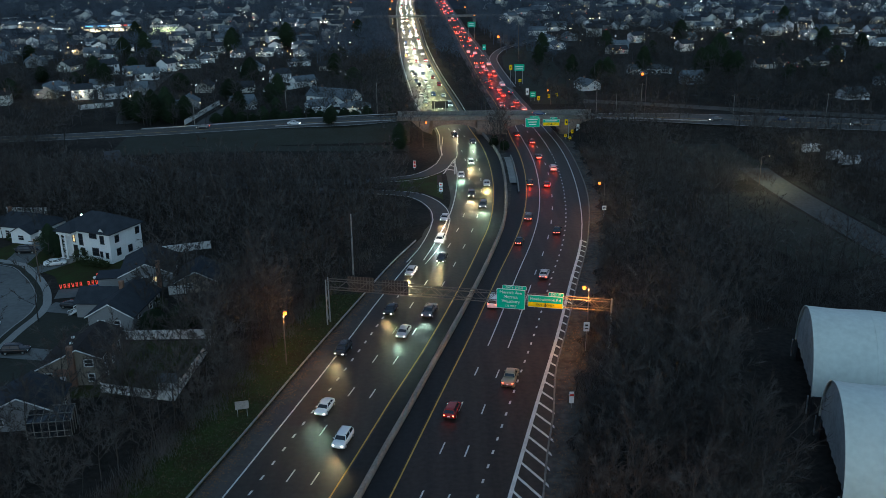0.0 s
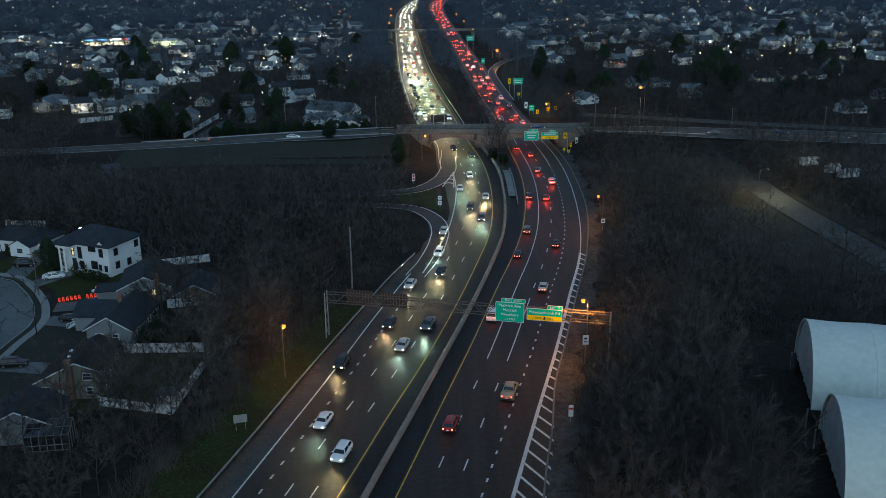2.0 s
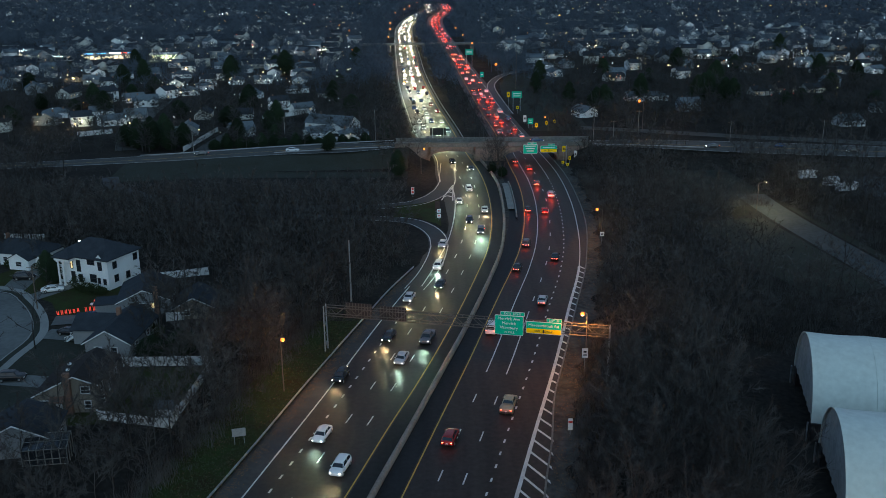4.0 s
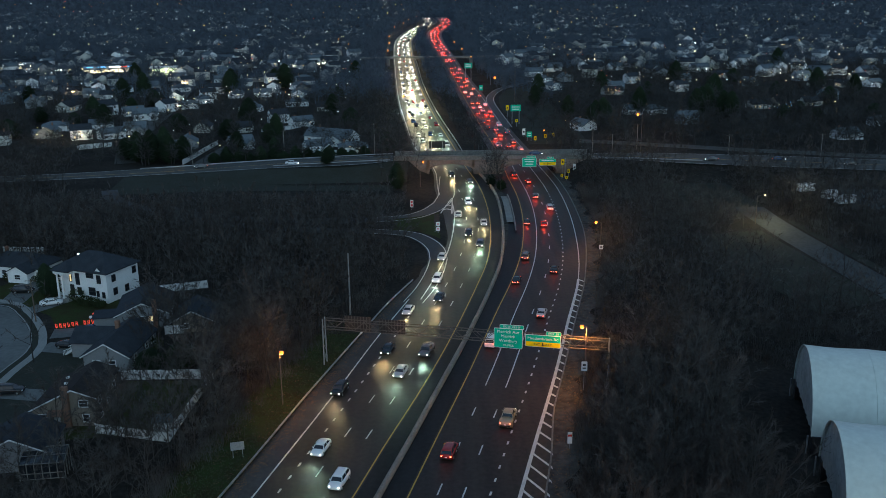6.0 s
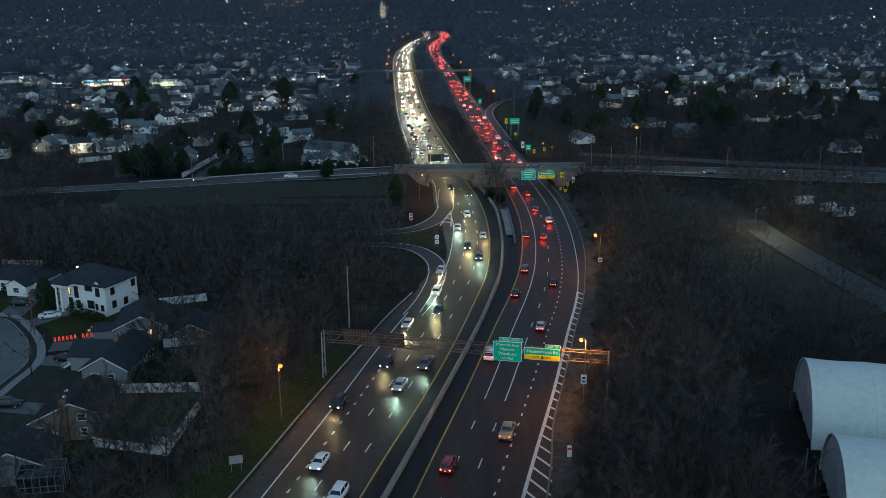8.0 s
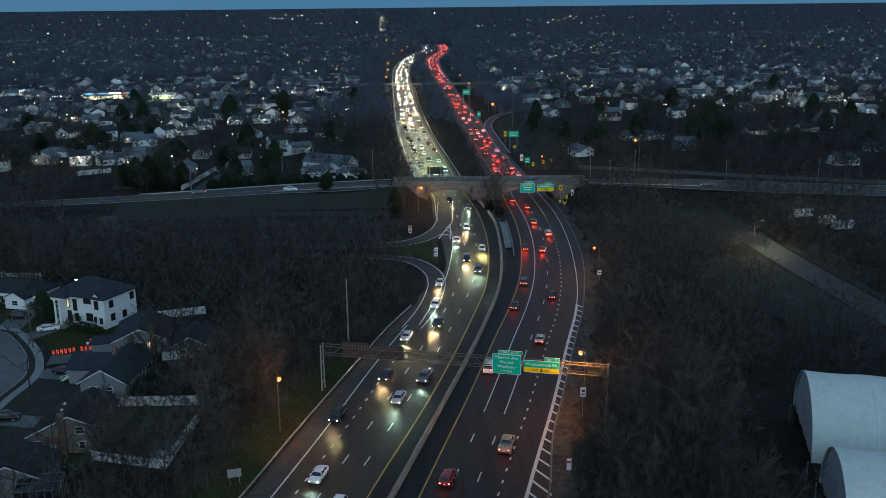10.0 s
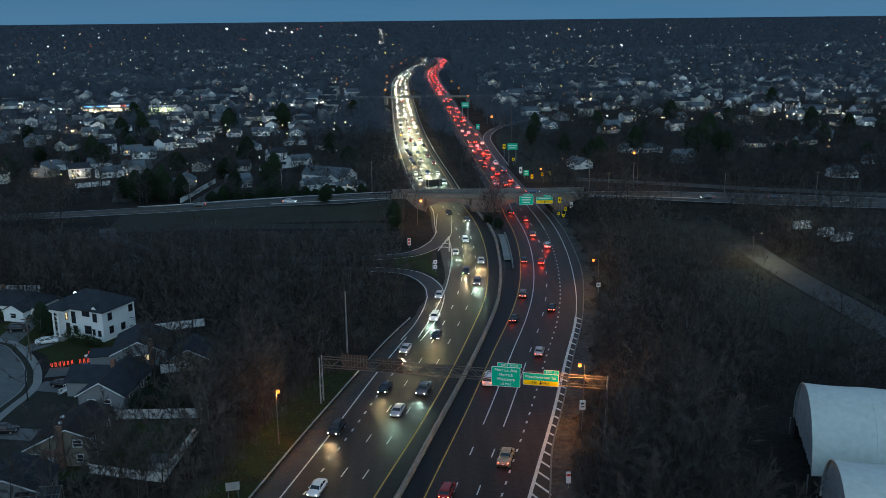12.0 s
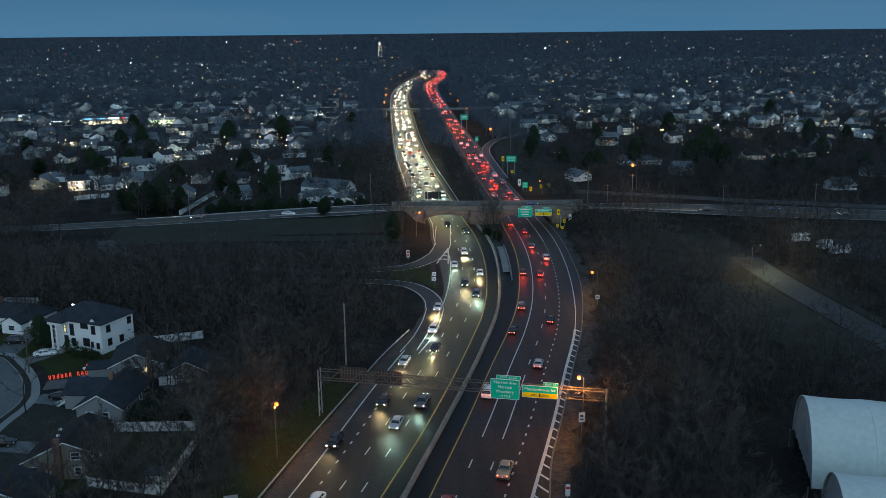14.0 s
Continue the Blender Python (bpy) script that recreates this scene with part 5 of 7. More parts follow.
for x, y, h, w in ((-87.2, 197, 6.6, 2.2), (-40.9, 325.5, 6.0, 3.0), (-15.0, 303, 9.0, 3.2), (-74, 392, 9, 3.6), (-160, 440, 12, 5), (-178, 560, 15, 5.5), (-130, 580, 15, 6), (-205, 630, 15, 6), (-100, 600, 16, 7),
                   (70, 430, 11, 4), (76, 436, 13, 5), (62, 455, 12, 4), (126, 460, 14, 5), (134, 470, 15, 5), (142, 455, 13, 5), (230, 520, 14, 5), (50, 500, 12, 4),
                   (56, 540, 14, 5), (250, 700, 15, 6), (-58, 640, 14, 6), (-48, 156.5, 5.0, 3.2), (-53, 154.5, 4.5, 3.0), (150, 600, 15, 6), (16.5, 306, 4.0, 2.2), (19.5, 300, 3.5, 2.0)):
    ob = copy_thing(first, pose(x, y, ground_z(x, y), 0, 0, (x * 37) % 360))
    ob.scale = (w / 2.4, w / 2.4, h / 7.5)
    ob["label"] = "dark evergreen tree among houses and bare trees"

# ---------------------------------------------------------------- houses
SIDING = {
    "white": material("white_siding", (0.80, 0.81, 0.81), 0.7, vary=0.15, scale=0.3, fine=3),
    "cream": material("cream_siding", (0.56, 0.55, 0.50), 0.7, vary=0.2, scale=0.3, fine=3),
    "grey": material("grey_siding", (0.25, 0.26, 0.27), 0.7, vary=0.2, scale=0.3, fine=3),
    "blue": material("blue_siding", (0.26, 0.33, 0.40), 0.7, vary=0.2, scale=0.3, fine=3),
    "brown": material("tan_siding", (0.25, 0.21, 0.17), 0.75, vary=0.2, scale=0.3, fine=3),
}
ROOFS = {
    "dark": material("dark_shingles", (0.043, 0.050, 0.060), 0.9, vary=0.35, scale=0.6, fine=5, bump=0.2, spec=0.12),
    "grey": material("grey_shingles", (0.140, 0.165, 0.185), 0.9, vary=0.3, scale=0.6, fine=5, bump=0.2, spec=0.12),
    "brown": material("brown_shingles", (0.036, 0.031, 0.030), 0.9, vary=0.3, scale=0.6, fine=5, bump=0.2, spec=0.12),
}
M_TRIM = material("white_trim", (0.78, 0.78, 0.77), 0.6, vary=0.1)
M_PANE = material("dark_pane", (0.02, 0.024, 0.03), 0.08, vary=0.1, spec=0.6)
M_BRICK = material("brick", (0.24, 0.13, 0.09), 0.85, vary=0.35, scale=1.2, fine=7, bump=0.3)


def gable_body(bm, x0, x1, y0, y1, h, rise, axis="x", z0=0.0):
    """Walls with gable ends; the ridge runs along axis."""
    if axis == "x":
        m = (y0 + y1) / 2
        return poly(bm, [(x0, y0, z0), (x0, y1, z0), (x0, y1, h), (x0, m, h + rise), (x0, y0, h)], (x1 - x0, 0, 0))
    m = (x0 + x1) / 2
    return poly(bm, [(x0, y0, z0), (x1, y0, z0), (x1, y0, h), (m, y0, h + rise), (x0, y0, h)], (0, y1 - y0, 0))


def gable_roof(bm, x0, x1, y0, y1, h, rise, axis="x", over=0.4, th=0.16):
    if axis == "x":
        half = (y1 - y0) / 2
        m = (y0 + y1) / 2
        k = rise / half
        for s in (-1, 1):
            e = (m + s * (half + over), h - k * over)
            poly(bm, [(x0 - over, m, h + rise + 0.02), (x0 - over, e[0], e[1] + 0.02), (x0 - over, e[0], e[1] + th + 0.02), (x0 - over, m, h + rise + th + 0.02)],
                 (x1 - x0 + 2 * over, 0, 0))
    else:
        half = (x1 - x0) / 2
        m = (x0 + x1) / 2
        k = rise / half
        for s in (-1, 1):
            e = (m + s * (half + over), h - k * over)
            poly(bm, [(m, y0 - over, h + rise + 0.02), (e[0], y0 - over, e[1] + 0.02), (e[0], y0 - over, e[1] + th + 0.02), (m, y0 - over, h + rise + th + 0.02)],
                 (0, y1 - y0 + 2 * over, 0))
    return bm


def hip_roof(bm, x0, x1, y0, y1, h, rise, over=0.5, th=0.18):
    x0, x1, y0, y1 = x0 - over, x1 + over, y0 - over, y1 + over
    if x1 - x0 > y1 - y0:
        k = (y1 - y0) / 2
        a, b = (x0 + k, (y0 + y1) / 2, h + rise), (x1 - k, (y0 + y1) / 2, h + rise)
    else:
        k = (x1 - x0) / 2
        a, b = ((x0 + x1) / 2, y0 + k, h + rise), ((x0 + x1) / 2, y1 - k, h + rise)
    c = [bm.verts.new((x, y, h)) for x, y in ((x0, y0), (x1, y0), (x1, y1), (x0, y1))]
    d = [bm.verts.new((x, y, h - th)) for x, y in ((x0, y0), (x1, y0), (x1, y1), (x0, y1))]
    A, B = bm.verts.new(a), bm.verts.new(b)
    if x1 - x0 > y1 - y0:
        fs = [(c[0], c[1], B, A), (c[1], c[2], B), (c[2], c[3], A, B), (c[3], c[0], A)]
    else:
        fs = [(c[0], c[1], A), (c[1], c[2], B, A), (c[2], c[3], B), (c[3], c[0], A, B)]
    for q in fs:
        bm.faces.new(q)
    for i in range(4):
        j = (i + 1) % 4
        bm.faces.new((d[i], d[j], c[j], c[i]))
    bm.faces.new(d[::-1])
    return bm


def window(parent, c, w, h, face, pane=None, trim=None):
    """A framed window on a wall that faces -y, +x, -x or +y."""
    ax = face[1] == "y"
    s = -1 if face[0] == "-" else 1
    def sz(a, d, b):
        return (a, d, b) if ax else (d, a, b)
    def at(off, u=0, z=0):
        return (c[0] + u, c[1] + s * off, c[2] + z) if ax else (c[0] + s * off, c[1] + u, c[2] + z)
    bm = bmesh.new()
    t = 0.14
    for u, z, a, b in ((0, h / 2, w + 2 * t, t), (0, -h / 2, w + 2 * t, t), (-w / 2 - t / 2, 0, t, h), (w / 2 + t / 2, 0, t, h), (0, 0, w, 0.06)):
        box(bm, at(0.03, u, z), sz(a, 0.10, b))
    ob = part("window", bm, trim or M_TRIM, parent)
    part("pane", box(bmesh.new(), at(0.012), sz(w, 0.03, h)), pane or M_PANE, ob)
    return ob


def simple_house(wall, roof, w, d, h, rise, storeys, label, wing=False, lit=0, hip=False, porch=False):
    ob = thing("house", label, "house", group="suburban houses")
    bm = bmesh.new()
    if hip:
        box(bm, (0, 0, h / 2), (w, d, h))
    else:
        gable_body(bm, -w / 2, w / 2, -d / 2, d / 2, h, rise)
    part("wall", bm, wall, ob)
    bm = bmesh.new()
    (hip_roof if hip else gable_roof)(bm, -w / 2, w / 2, -d / 2, d / 2, h, rise)
    part("roof", bm, roof, ob)
    if wing:
        bm = gable_body(bmesh.new(), w * 0.08, w * 0.42, -d / 2 - 2.6, 0, h * 0.86, rise * 0.6, "y")
        part("wall", bm, wall, ob)
        bm = gable_roof(bmesh.new(), w * 0.08, w * 0.42, -d / 2 - 2.6, 0, h * 0.86, rise * 0.6, "y")
        part("roof", bm, roof, ob)
    k = 0
    for st in range(storeys):
        for u in ((-0.34, -0.1, 0.3) if not wing else (-0.36, -0.12)):
            k += 1
            window(ob, (w * u, -d / 2, 1.5 + 2.75 * st), 1.1, 1.2, "-y", G_WINDOW if k <= lit else None)
        window(ob, (w / 2, 0, 1.5 + 2.75 * st), 1.0, 1.2, "+x")
    if wing:
        window(ob, (w * 0.25, -d / 2 - 2.6, 1.5), 1.5, 1.2, "-y", G_WINDOW if lit > 1 else None)
    part("door", box(bmesh.new(), (w * 0.03, -d / 2 - 0.03, 1.05), (0.95, 0.08, 2.1), bevel=0.01), M_TRIM, ob)
    part("chimney", box(bmesh.new(), (-w * 0.3, d * 0.1, h + rise * 0.75), (0.7, 0.7, rise * 1.2), bevel=0.03), M_BRICK, ob)
    return ob


PROTOS = [
    simple_house(SIDING["white"], ROOFS["grey"], 12, 8, 3.2, 2.4, 1, "white sided house with a grey gable roof", wing=True),
    simple_house(SIDING["white"], ROOFS["dark"], 10, 8.5, 5.4, 2.4, 2, "white two-storey house with a dark roof", lit=1),
    simple_house(SIDING["cream"], ROOFS["dark"], 13, 8, 3.1, 2.6, 1, "cream ranch house with a dark roof", lit=2),
    simple_house(SIDING["grey"], ROOFS["grey"], 11, 9, 3.4, 3.0, 1, "grey cape house with a grey roof", wing=True),
    simple_house(SIDING["blue"], ROOFS["grey"], 11, 8, 5.2, 2.2, 2, "pale blue two-storey house"),
    simple_house(SIDING["brown"], ROOFS["brown"], 12, 8.5, 3.2, 2.8, 1, "tan house with a brown roof", wing=True, lit=1),
    simple_house(SIDING["white"], ROOFS["grey"], 13, 9, 3.3, 2.2, 1, "low white house with a hipped grey roof", hip=True),
    simple_house(SIDING["cream"], ROOFS["brown"], 10.5, 8.5, 5.4, 2.2, 2, "cream two-storey house with a hipped roof", hip=True, lit=1),
]
long_house = simple_house(SIDING["white"], ROOFS["grey"], 22, 9.5, 3.2, 3.0, 1, "long low white house with a pale grey roof", wing=True)
long_house.matrix_basis = pose(-47, 394, 0, 0, 0, -28)
for i, ob in enumerate(PROTOS):
    ob.matrix_basis = pose(*PROTO_SPOTS[i], 0, 0, 0, 20 + 31 * i)
for x, y, i, a in placed:
    ob = copy_thing(PROTOS[i], pose(x, y, ground_z(x, y), 0, 0, a))
    ob.scale = (0.88, 0.88, 0.84)


more.sort(key=lambda p: p[1])
for x, y in more[:60]:
    ob = copy_thing(PROTOS[r.choice((0, 0, 1, 2, 2, 3, 3, 5, 6, 6, 7))], pose(x, y, ground_z(x, y), 0, 0, r.choice((15, 105, 195, 285)) + r.uniform(-12, 12)))
    ob.scale = (0.88, 0.88, 0.84)
rest = more[60:]
for _ in range(620):
    y = r.uniform(930, 2100)
    x = r.uniform(-0.5, 0.5) * y
    if not left_pave(y) - 40 < x < kerb_r(y) + 40:
        rest.append((x, y))
shapes_w, shapes_r = [], []
for w, d, h, rise in ((12, 8, 3.4, 2.4), (10, 8, 5.6, 2.4), (14, 9, 3.4, 2.8)):
    bm = gable_body(bmesh.new(), -w / 2, w / 2, -d / 2, d / 2, h, rise)
    bmesh.ops.triangulate(bm, faces=bm.faces[:])
    bm.verts.index_update()
    shapes_w.append((np.array([v.co[:] for v in bm.verts]), np.array([[v.index for v in f.verts] for f in bm.faces])))
    bm.free()
    bm = gable_roof(bmesh.new(), -w / 2, w / 2, -d / 2, d / 2, h, rise)
    bmesh.ops.triangulate(bm, faces=bm.faces[:])
    bm.verts.index_update()
    shapes_r.append((np.array([v.co[:] for v in bm.verts]), np.array([[v.index for v in f.verts] for f in bm.faces])))
    bm.free()
for c, (nm, wm, rm) in enumerate((("white", SIDING["white"], ROOFS["grey"]), ("cream", SIDING["cream"], ROOFS["dark"]), ("grey", SIDING["grey"], ROOFS["dark"]))):
    joined("far_houses", shapes_w, rest[c::3], wm, f"small {nm} sided houses of the distant suburb", "houses", 0.9, 1.1, 31 + c)
    joined("far_roofs", shapes_r, rest[c::3], rm, "shingled gable roofs of the distant suburb", "roofs", 0.9, 1.1, 31 + c)

# ---------------------------------------------------------------- near houses, street and gardens
STREET = [(-86, 118), (-86, 140), (-86, 155), (-85.4, 163.5), (-86.7, 168.3), (-89.9, 174.6), (-95.5, 182.3), (-100.5, 186.3), (-125, 193)]
strip("street", *sides_of(smooth_path(STREET), 5.6), 0.02, M_STREET,
      label="pale asphalt residential street bending past driveways", category="street")
for off, w, mat, z, nm, lb in ((-5.62, 0.3, M_SIDEWALK, 0.12, "kerb", "pale concrete kerb of the street"), (-5.92, 1.18, M_DULLGRASS, 0.05, "verge", "grass strip beside the street"),
                               (-7.1, 1.6, M_SIDEWALK, 0.10, "pavement", "pale concrete pavement along the street")):
    P = smooth_path(STREET)
    strip(nm, sides_of(P, off)[0], sides_of(P, off - w)[0], z, mat, label=lb, category=nm)
strip("lawn", [(-105, 199), (-92, 190.5), (-83, 184), (-78.5, 176)], [(-100, 210), (-86, 203), (-72, 194), (-66, 181)], 0.03, M_GRASS,
      label="front lawn of the white house", category="lawn")
strip("lawn", [(-70, 150), (-70, 136), (-66, 128)], [(-55, 150), (-55, 137), (-50, 130)], 0.0, M_GRASS, label="dull front lawn", category="lawn")
strip("lawn", [(-56, 150.5), (-56, 133)], [(-41, 150.5), (-42.5, 130)], 0.01, M_GRASS, label="fenced back lawn in dusk", category="lawn")
strip("lawn", [(-78.6, 149), (-78.6, 157), (-78.6, 164)], [(-66, 147), (-66, 156), (-67.5, 163)], 0.02, M_DULLGRASS, label="dull green front lawn", category="lawn")
strip("lawn", [(-78.6, 126), (-78.6, 137), (-78.6, 144)], [(-66, 130), (-66, 137), (-66, 143)], 0.02, M_DULLGRASS, label="dull green front lawn", category="lawn")
for a, b, w in (((-78.6, 146.6), (-66.5, 144.5), 2.2), ((-78.5, 173.5), (-66, 176), 2.6), ((-77.5, 166.8), (-66.5, 164.5), 2.4), ((-95, 192), (-96, 207), 2.8), ((-89, 186.5), (-84, 194), 2.2)):
    P = smooth_path([a, ((a[0] + b[0]) / 2, (a[1] + b[1]) / 2), b])
    strip("driveway", *sides_of(P, w), 0.07, M_STREET, label="short asphalt driveway beside a house", category="driveway")

# white colonial house with a columned porch
h1 = thing("house", "large white two-storey house with a columned portico", "house", (-73.2, 191.3, 0), -23.5)
part("wall", box(bmesh.new(), (-7, 5.0, 2.8), (14, 10.0, 5.6)), SIDING["white"], h1)
part("roof", hip_roof(bmesh.new(), -14, 0, 0, 10.0, 5.7, 2.5, 0.6), ROOFS["dark"], h1)
part("wall", box(bmesh.new(), (-11.2, -0.9, 5.25), (4.2, 2.0, 0.7)), SIDING["white"], h1)
part("roof", hip_roof(bmesh.new(), -13.3, -9.1, -1.9, 3.5, 5.62, 1.2, 0.35), ROOFS["dark"], h1, "low roof over the portico")
# gablet over the arched window
part("wall", gable_body(bmesh.new(), -2.9, -1.1, -0.12, 1.6, 5.9, 0.7, "y", 3.2), SIDING["white"], h1)
part("roof", gable_roof(bmesh.new(), -2.9, -1.1, -0.12, 2.6, 5.9, 0.7, "y", 0.2, 0.1), ROOFS["dark"], h1, "small gablet roof")
for x in (-12.5, -11.1):
    bm = rod(bmesh.new(), (x, -1.6, 0.3), (x, -1.6, 4.9), 0.26, 0.21, 12)
    box(bm, (x, -1.6, 0.35), (0.65, 0.65, 0.2))
    box(bm, (x, -1.6, 4.8), (0.6, 0.6, 0.2))
    part("column", bm, M_TRIM, h1, "white porch column")
bm = box(bmesh.new(), (-11.2, -1.2, 0.15), (4.6, 2.6, 0.35), bevel=0.02)
box(bm, (-10.6, -2.8, 0.07), (3.4, 0.8, 0.2))
part("step", bm, M_CONCRETE, h1)
part("door", box(bmesh.new(), (-10.0, -0.03, 1.5), (1.2, 0.1, 2.4), bevel=0.02), M_BLACK, h1, "dark front door")
for x, z, w, h, lit in ((-10.2, 4.1, 0.5, 1.7, True), (-8.2, 3.9, 0.9, 2.1, False), (-5.1, 4.9, 0.8, 0.9, False), (-4.1, 4.9, 0.8, 0.9, False), (-7.9, 1.6, 0.9, 1.4, False), (-4.3, 1.9, 1.6, 1.4, False),
                        (-2.7, 1.6, 0.5, 1.0, False), (-1.1, 1.5, 0.6, 1.0, False), (-13.5, 4.3, 0.5, 1.0, False)):
    window(h1, (x, 0, z), w, h, "-y", G_WINDOW if lit else None, M_BLACK)
window(h1, (-2.0, -0.12, 4.4), 0.9, 1.5, "-y", None, M_BLACK)
for y, z, w, h in ((2.2, 4.3, 1.0, 1.2), (8.7, 4.4, 1.0, 1.2), (2.4, 1.8, 1.0, 1.2), (6.0, 1.6, 1.0, 1.2)):
    window(h1, (0, y, z), w, h, "+x", None, M_BLACK)
bm = box(bmesh.new(), (-12.6, 5.6, 6.75), (1.0, 0.35, 0.4), bevel=0.08)
part("floodlight", bm, G_COOL, h1, "glowing floodlight")
part("lamp_arm", rod(bmesh.new(), (-12.6, 5.75, 6.0), (-12.6, 5.7, 6.7), 0.05, sides=5), M_STEEL, h1)
h1.scale = (1, 1, 1.22)


def gable_house(place, turn, w, d, h, rise, wall, roof, label, front=(), right=(), chimney=None, door=None, lit=None, side=None):
    """Ridge along local y, its gable to -y; origin at the front left corner."""
    ob = thing("house", label, "house", place, turn)
    part("wall", gable_body(bmesh.new(), 0, w, 0, d, h, rise, "y"), wall, ob)
    part("roof", gable_roof(bmesh.new(), 0, w, 0, d, h, rise, "y", 0.45), roof, ob)
    bm = bmesh.new()
    for s in (0, 1):
        a = (w / 2, -0.47, h + rise - 0.05)
        b = ((-0.42 if s == 0 else w + 0.42), -0.47, h - rise / (w / 2) * 0.42 - 0.05)
        rod(bm, a, b, 0.11, sides=4)
    part("bargeboard", bm, M_TRIM, ob, "white bargeboards")
    for x, z, ww, hh in front:
        window(ob, (x, 0, z), ww, hh, "-y", lit if lit and x == front[0][0] else None)
    for y, z, ww, hh in right:
        window(ob, (w, y, z), ww, hh, "+x")
    if chimney:
        part("chimney", box(bmesh.new(), chimney[0], chimney[1], bevel=0.04), M_BRICK, ob, "brick chimney")
    if door:
        part("door", box(bmesh.new(), door, (1.0, 0.1, 2.1), bevel=0.02), M_TRIM, ob, "white door")
    return ob


h2 = gable_house((-66.0, 175.4, 0), 11, 10.2, 12.5, 3.1, 2.3, SIDING["grey"], ROOFS["dark"], "grey one-storey house with a dark gable roof",
                 ((6.8, 1.9, 1.0, 1.1), (4.8, 1.9, 0.9, 1.2)), ((4, 1.6, 1.2, 1.2), (8, 1.6, 1.2, 1.2)), ((7.6, -0.3, 3.0), (0.9, 0.7, 6.0)), lit=G_WINDOW)
part("wall", box(bmesh.new(), (-2.2, 2.6, 1.3), (4.4, 4.6, 2.6)), SIDING["grey"], h2)
part("roof", box(bmesh.new(), (-2.3, 2.6, 2.75), (5.0, 5.3, 0.2), bevel=0.03), ROOFS["dark"], h2)
h3 = gable_house((-65.2, 155.2, 0), -4, 8.4, 13.5, 3.0, 2.4, SIDING["grey"], ROOFS["dark"], "grey house with a broad shingled gable roof",
                 ((5.4, 1.4, 1.0, 1.4), (2.4, 1.5, 1.2, 1.2)), ((3, 1.6, 1.0, 1.3), (8.5, 1.7, 1.1, 1.3), (11.5, 1.7, 1.1, 1.3)), ((3.0, 9.0, 5.6), (0.8, 0.8, 1.6)))
part("wall", gable_body(bmesh.new(), -5, 2, 6, 13, 3.0, 1.9, "x"), SIDING["grey"], h3)
part("roof", gable_roof(bmesh.new(), -5, 3, 6, 13, 3.0, 1.9, "x"), ROOFS["dark"], h3)
bm = bmesh.new()
for i in range(5):
    box(bm, (-5.6 - 0.3 * i, 8.0, 0.85 - 0.18 * i), (0.32, 2.2, 0.18))
part("step", bm, M_TRIM, h3, "white porch steps")
for y in (6.8, 9.2):
    bm = bmesh.new()
    rod(bm, (-5.2, y, 1.7), (-7.2, y, 0.9), 0.05, sides=4)
    railing = part("railing", bm, M_TRIM, h3, "white porch railing")
    for i in range(8):
        bm = bmesh.new()
        rod(bm, (-5.2 - 0.28 * i, y, 0.8 - 0.12 * i), (-5.2 - 0.28 * i, y, 1.68 - 0.11 * i), 0.03, sides=4)
        part("baluster", bm, M_TRIM, railing)
h4 = thing("house", "grey-tan split-level house with a brick chimney", "house", (-65.2, 133.4, 0), 1)
SALT = [(0, 3.0), (6.6, 6.3), (10.0, 5.0)]
part("wall", poly(bmesh.new(), [(0, 0, 0), (10, 0, 0)] + [(x, 0, z) for x, z in SALT[::-1]], (0, 10.8, 0)), SIDING["brown"], h4)
for (xa, za), (xb, zb) in (((-0.5, 2.75), SALT[1]), (SALT[1], (10.5, 4.8))):
    part("roof", poly(bmesh.new(), [(xa, -0.45, za + 0.03), (xb, -0.45, zb + 0.03), (xb, -0.45, zb + 0.2), (xa, -0.45, za + 0.2)], (0, 11.7, 0)), ROOFS["brown"], h4)
    part("bargeboard", rod(bmesh.new(), (xa, -0.48, za + 0.05), (xb, -0.48, zb + 0.05), 0.11, sides=4), M_TRIM, h4, "white bargeboard")
for x, z, ww, hh in ((8.2, 3.9, 1.3, 1.2), (1.6, 1.6, 1.2, 1.1), (8.4, 1.4, 0.9, 1.3)):
    window(h4, (x, 0, z), ww, hh, "-y")
for y, z, ww, hh in ((2.2, 3.6, 1.0, 1.4), (2.2, 1.2, 1.0, 1.3), (5.8, 2.2, 0.8, 1.7), (9.0, 2.8, 0.9, 1.7)):
    window(h4, (10, y, z), ww, hh, "+x")
part("chimney", box(bmesh.new(), (5.6, -0.35, 3.5), (1.0, 0.7, 7.0), bevel=0.04), M_BRICK, h4, "brick chimney")
part("door", box(bmesh.new(), (3.8, -0.04, 1.05), (1.0, 0.1, 2.1), bevel=0.02), M_TRIM, h4, "white door")
bm = poly(bmesh.new(), [(2.6, -0.05, 2.9), (2.6, -1.2, 2.3), (2.6, -1.2, 2.2), (2.6, -0.05, 2.8)], (2.3, 0, 0))
part("awning", bm, M_BRICK, h4, "small awning over the side door")
for x, y in ((3.0, 8.0), (4.0, 4.5)):
    part("roof_vent", box(bmesh.new(), (x, y, 3.2 + x * 0.5 + 0.2), (0.5, 0.5, 0.3), bevel=0.04), M_TRIM, h4)
h5 = gable_house((-67.0, 118.6, 0), 8, 10, 8, 3.0, 2.4, SIDING["grey"], ROOFS["dark"], "dark-roofed grey house behind bare trees", ((2, 1.5, 1, 1.2),), ((5.5, 1.5, 1, 1.2),))
sun_room = thing("sunroom", "glazed white-framed sunroom behind bare trees", "sunroom", (-60.2, 116.8, 0), 8)
bm = bmesh.new()
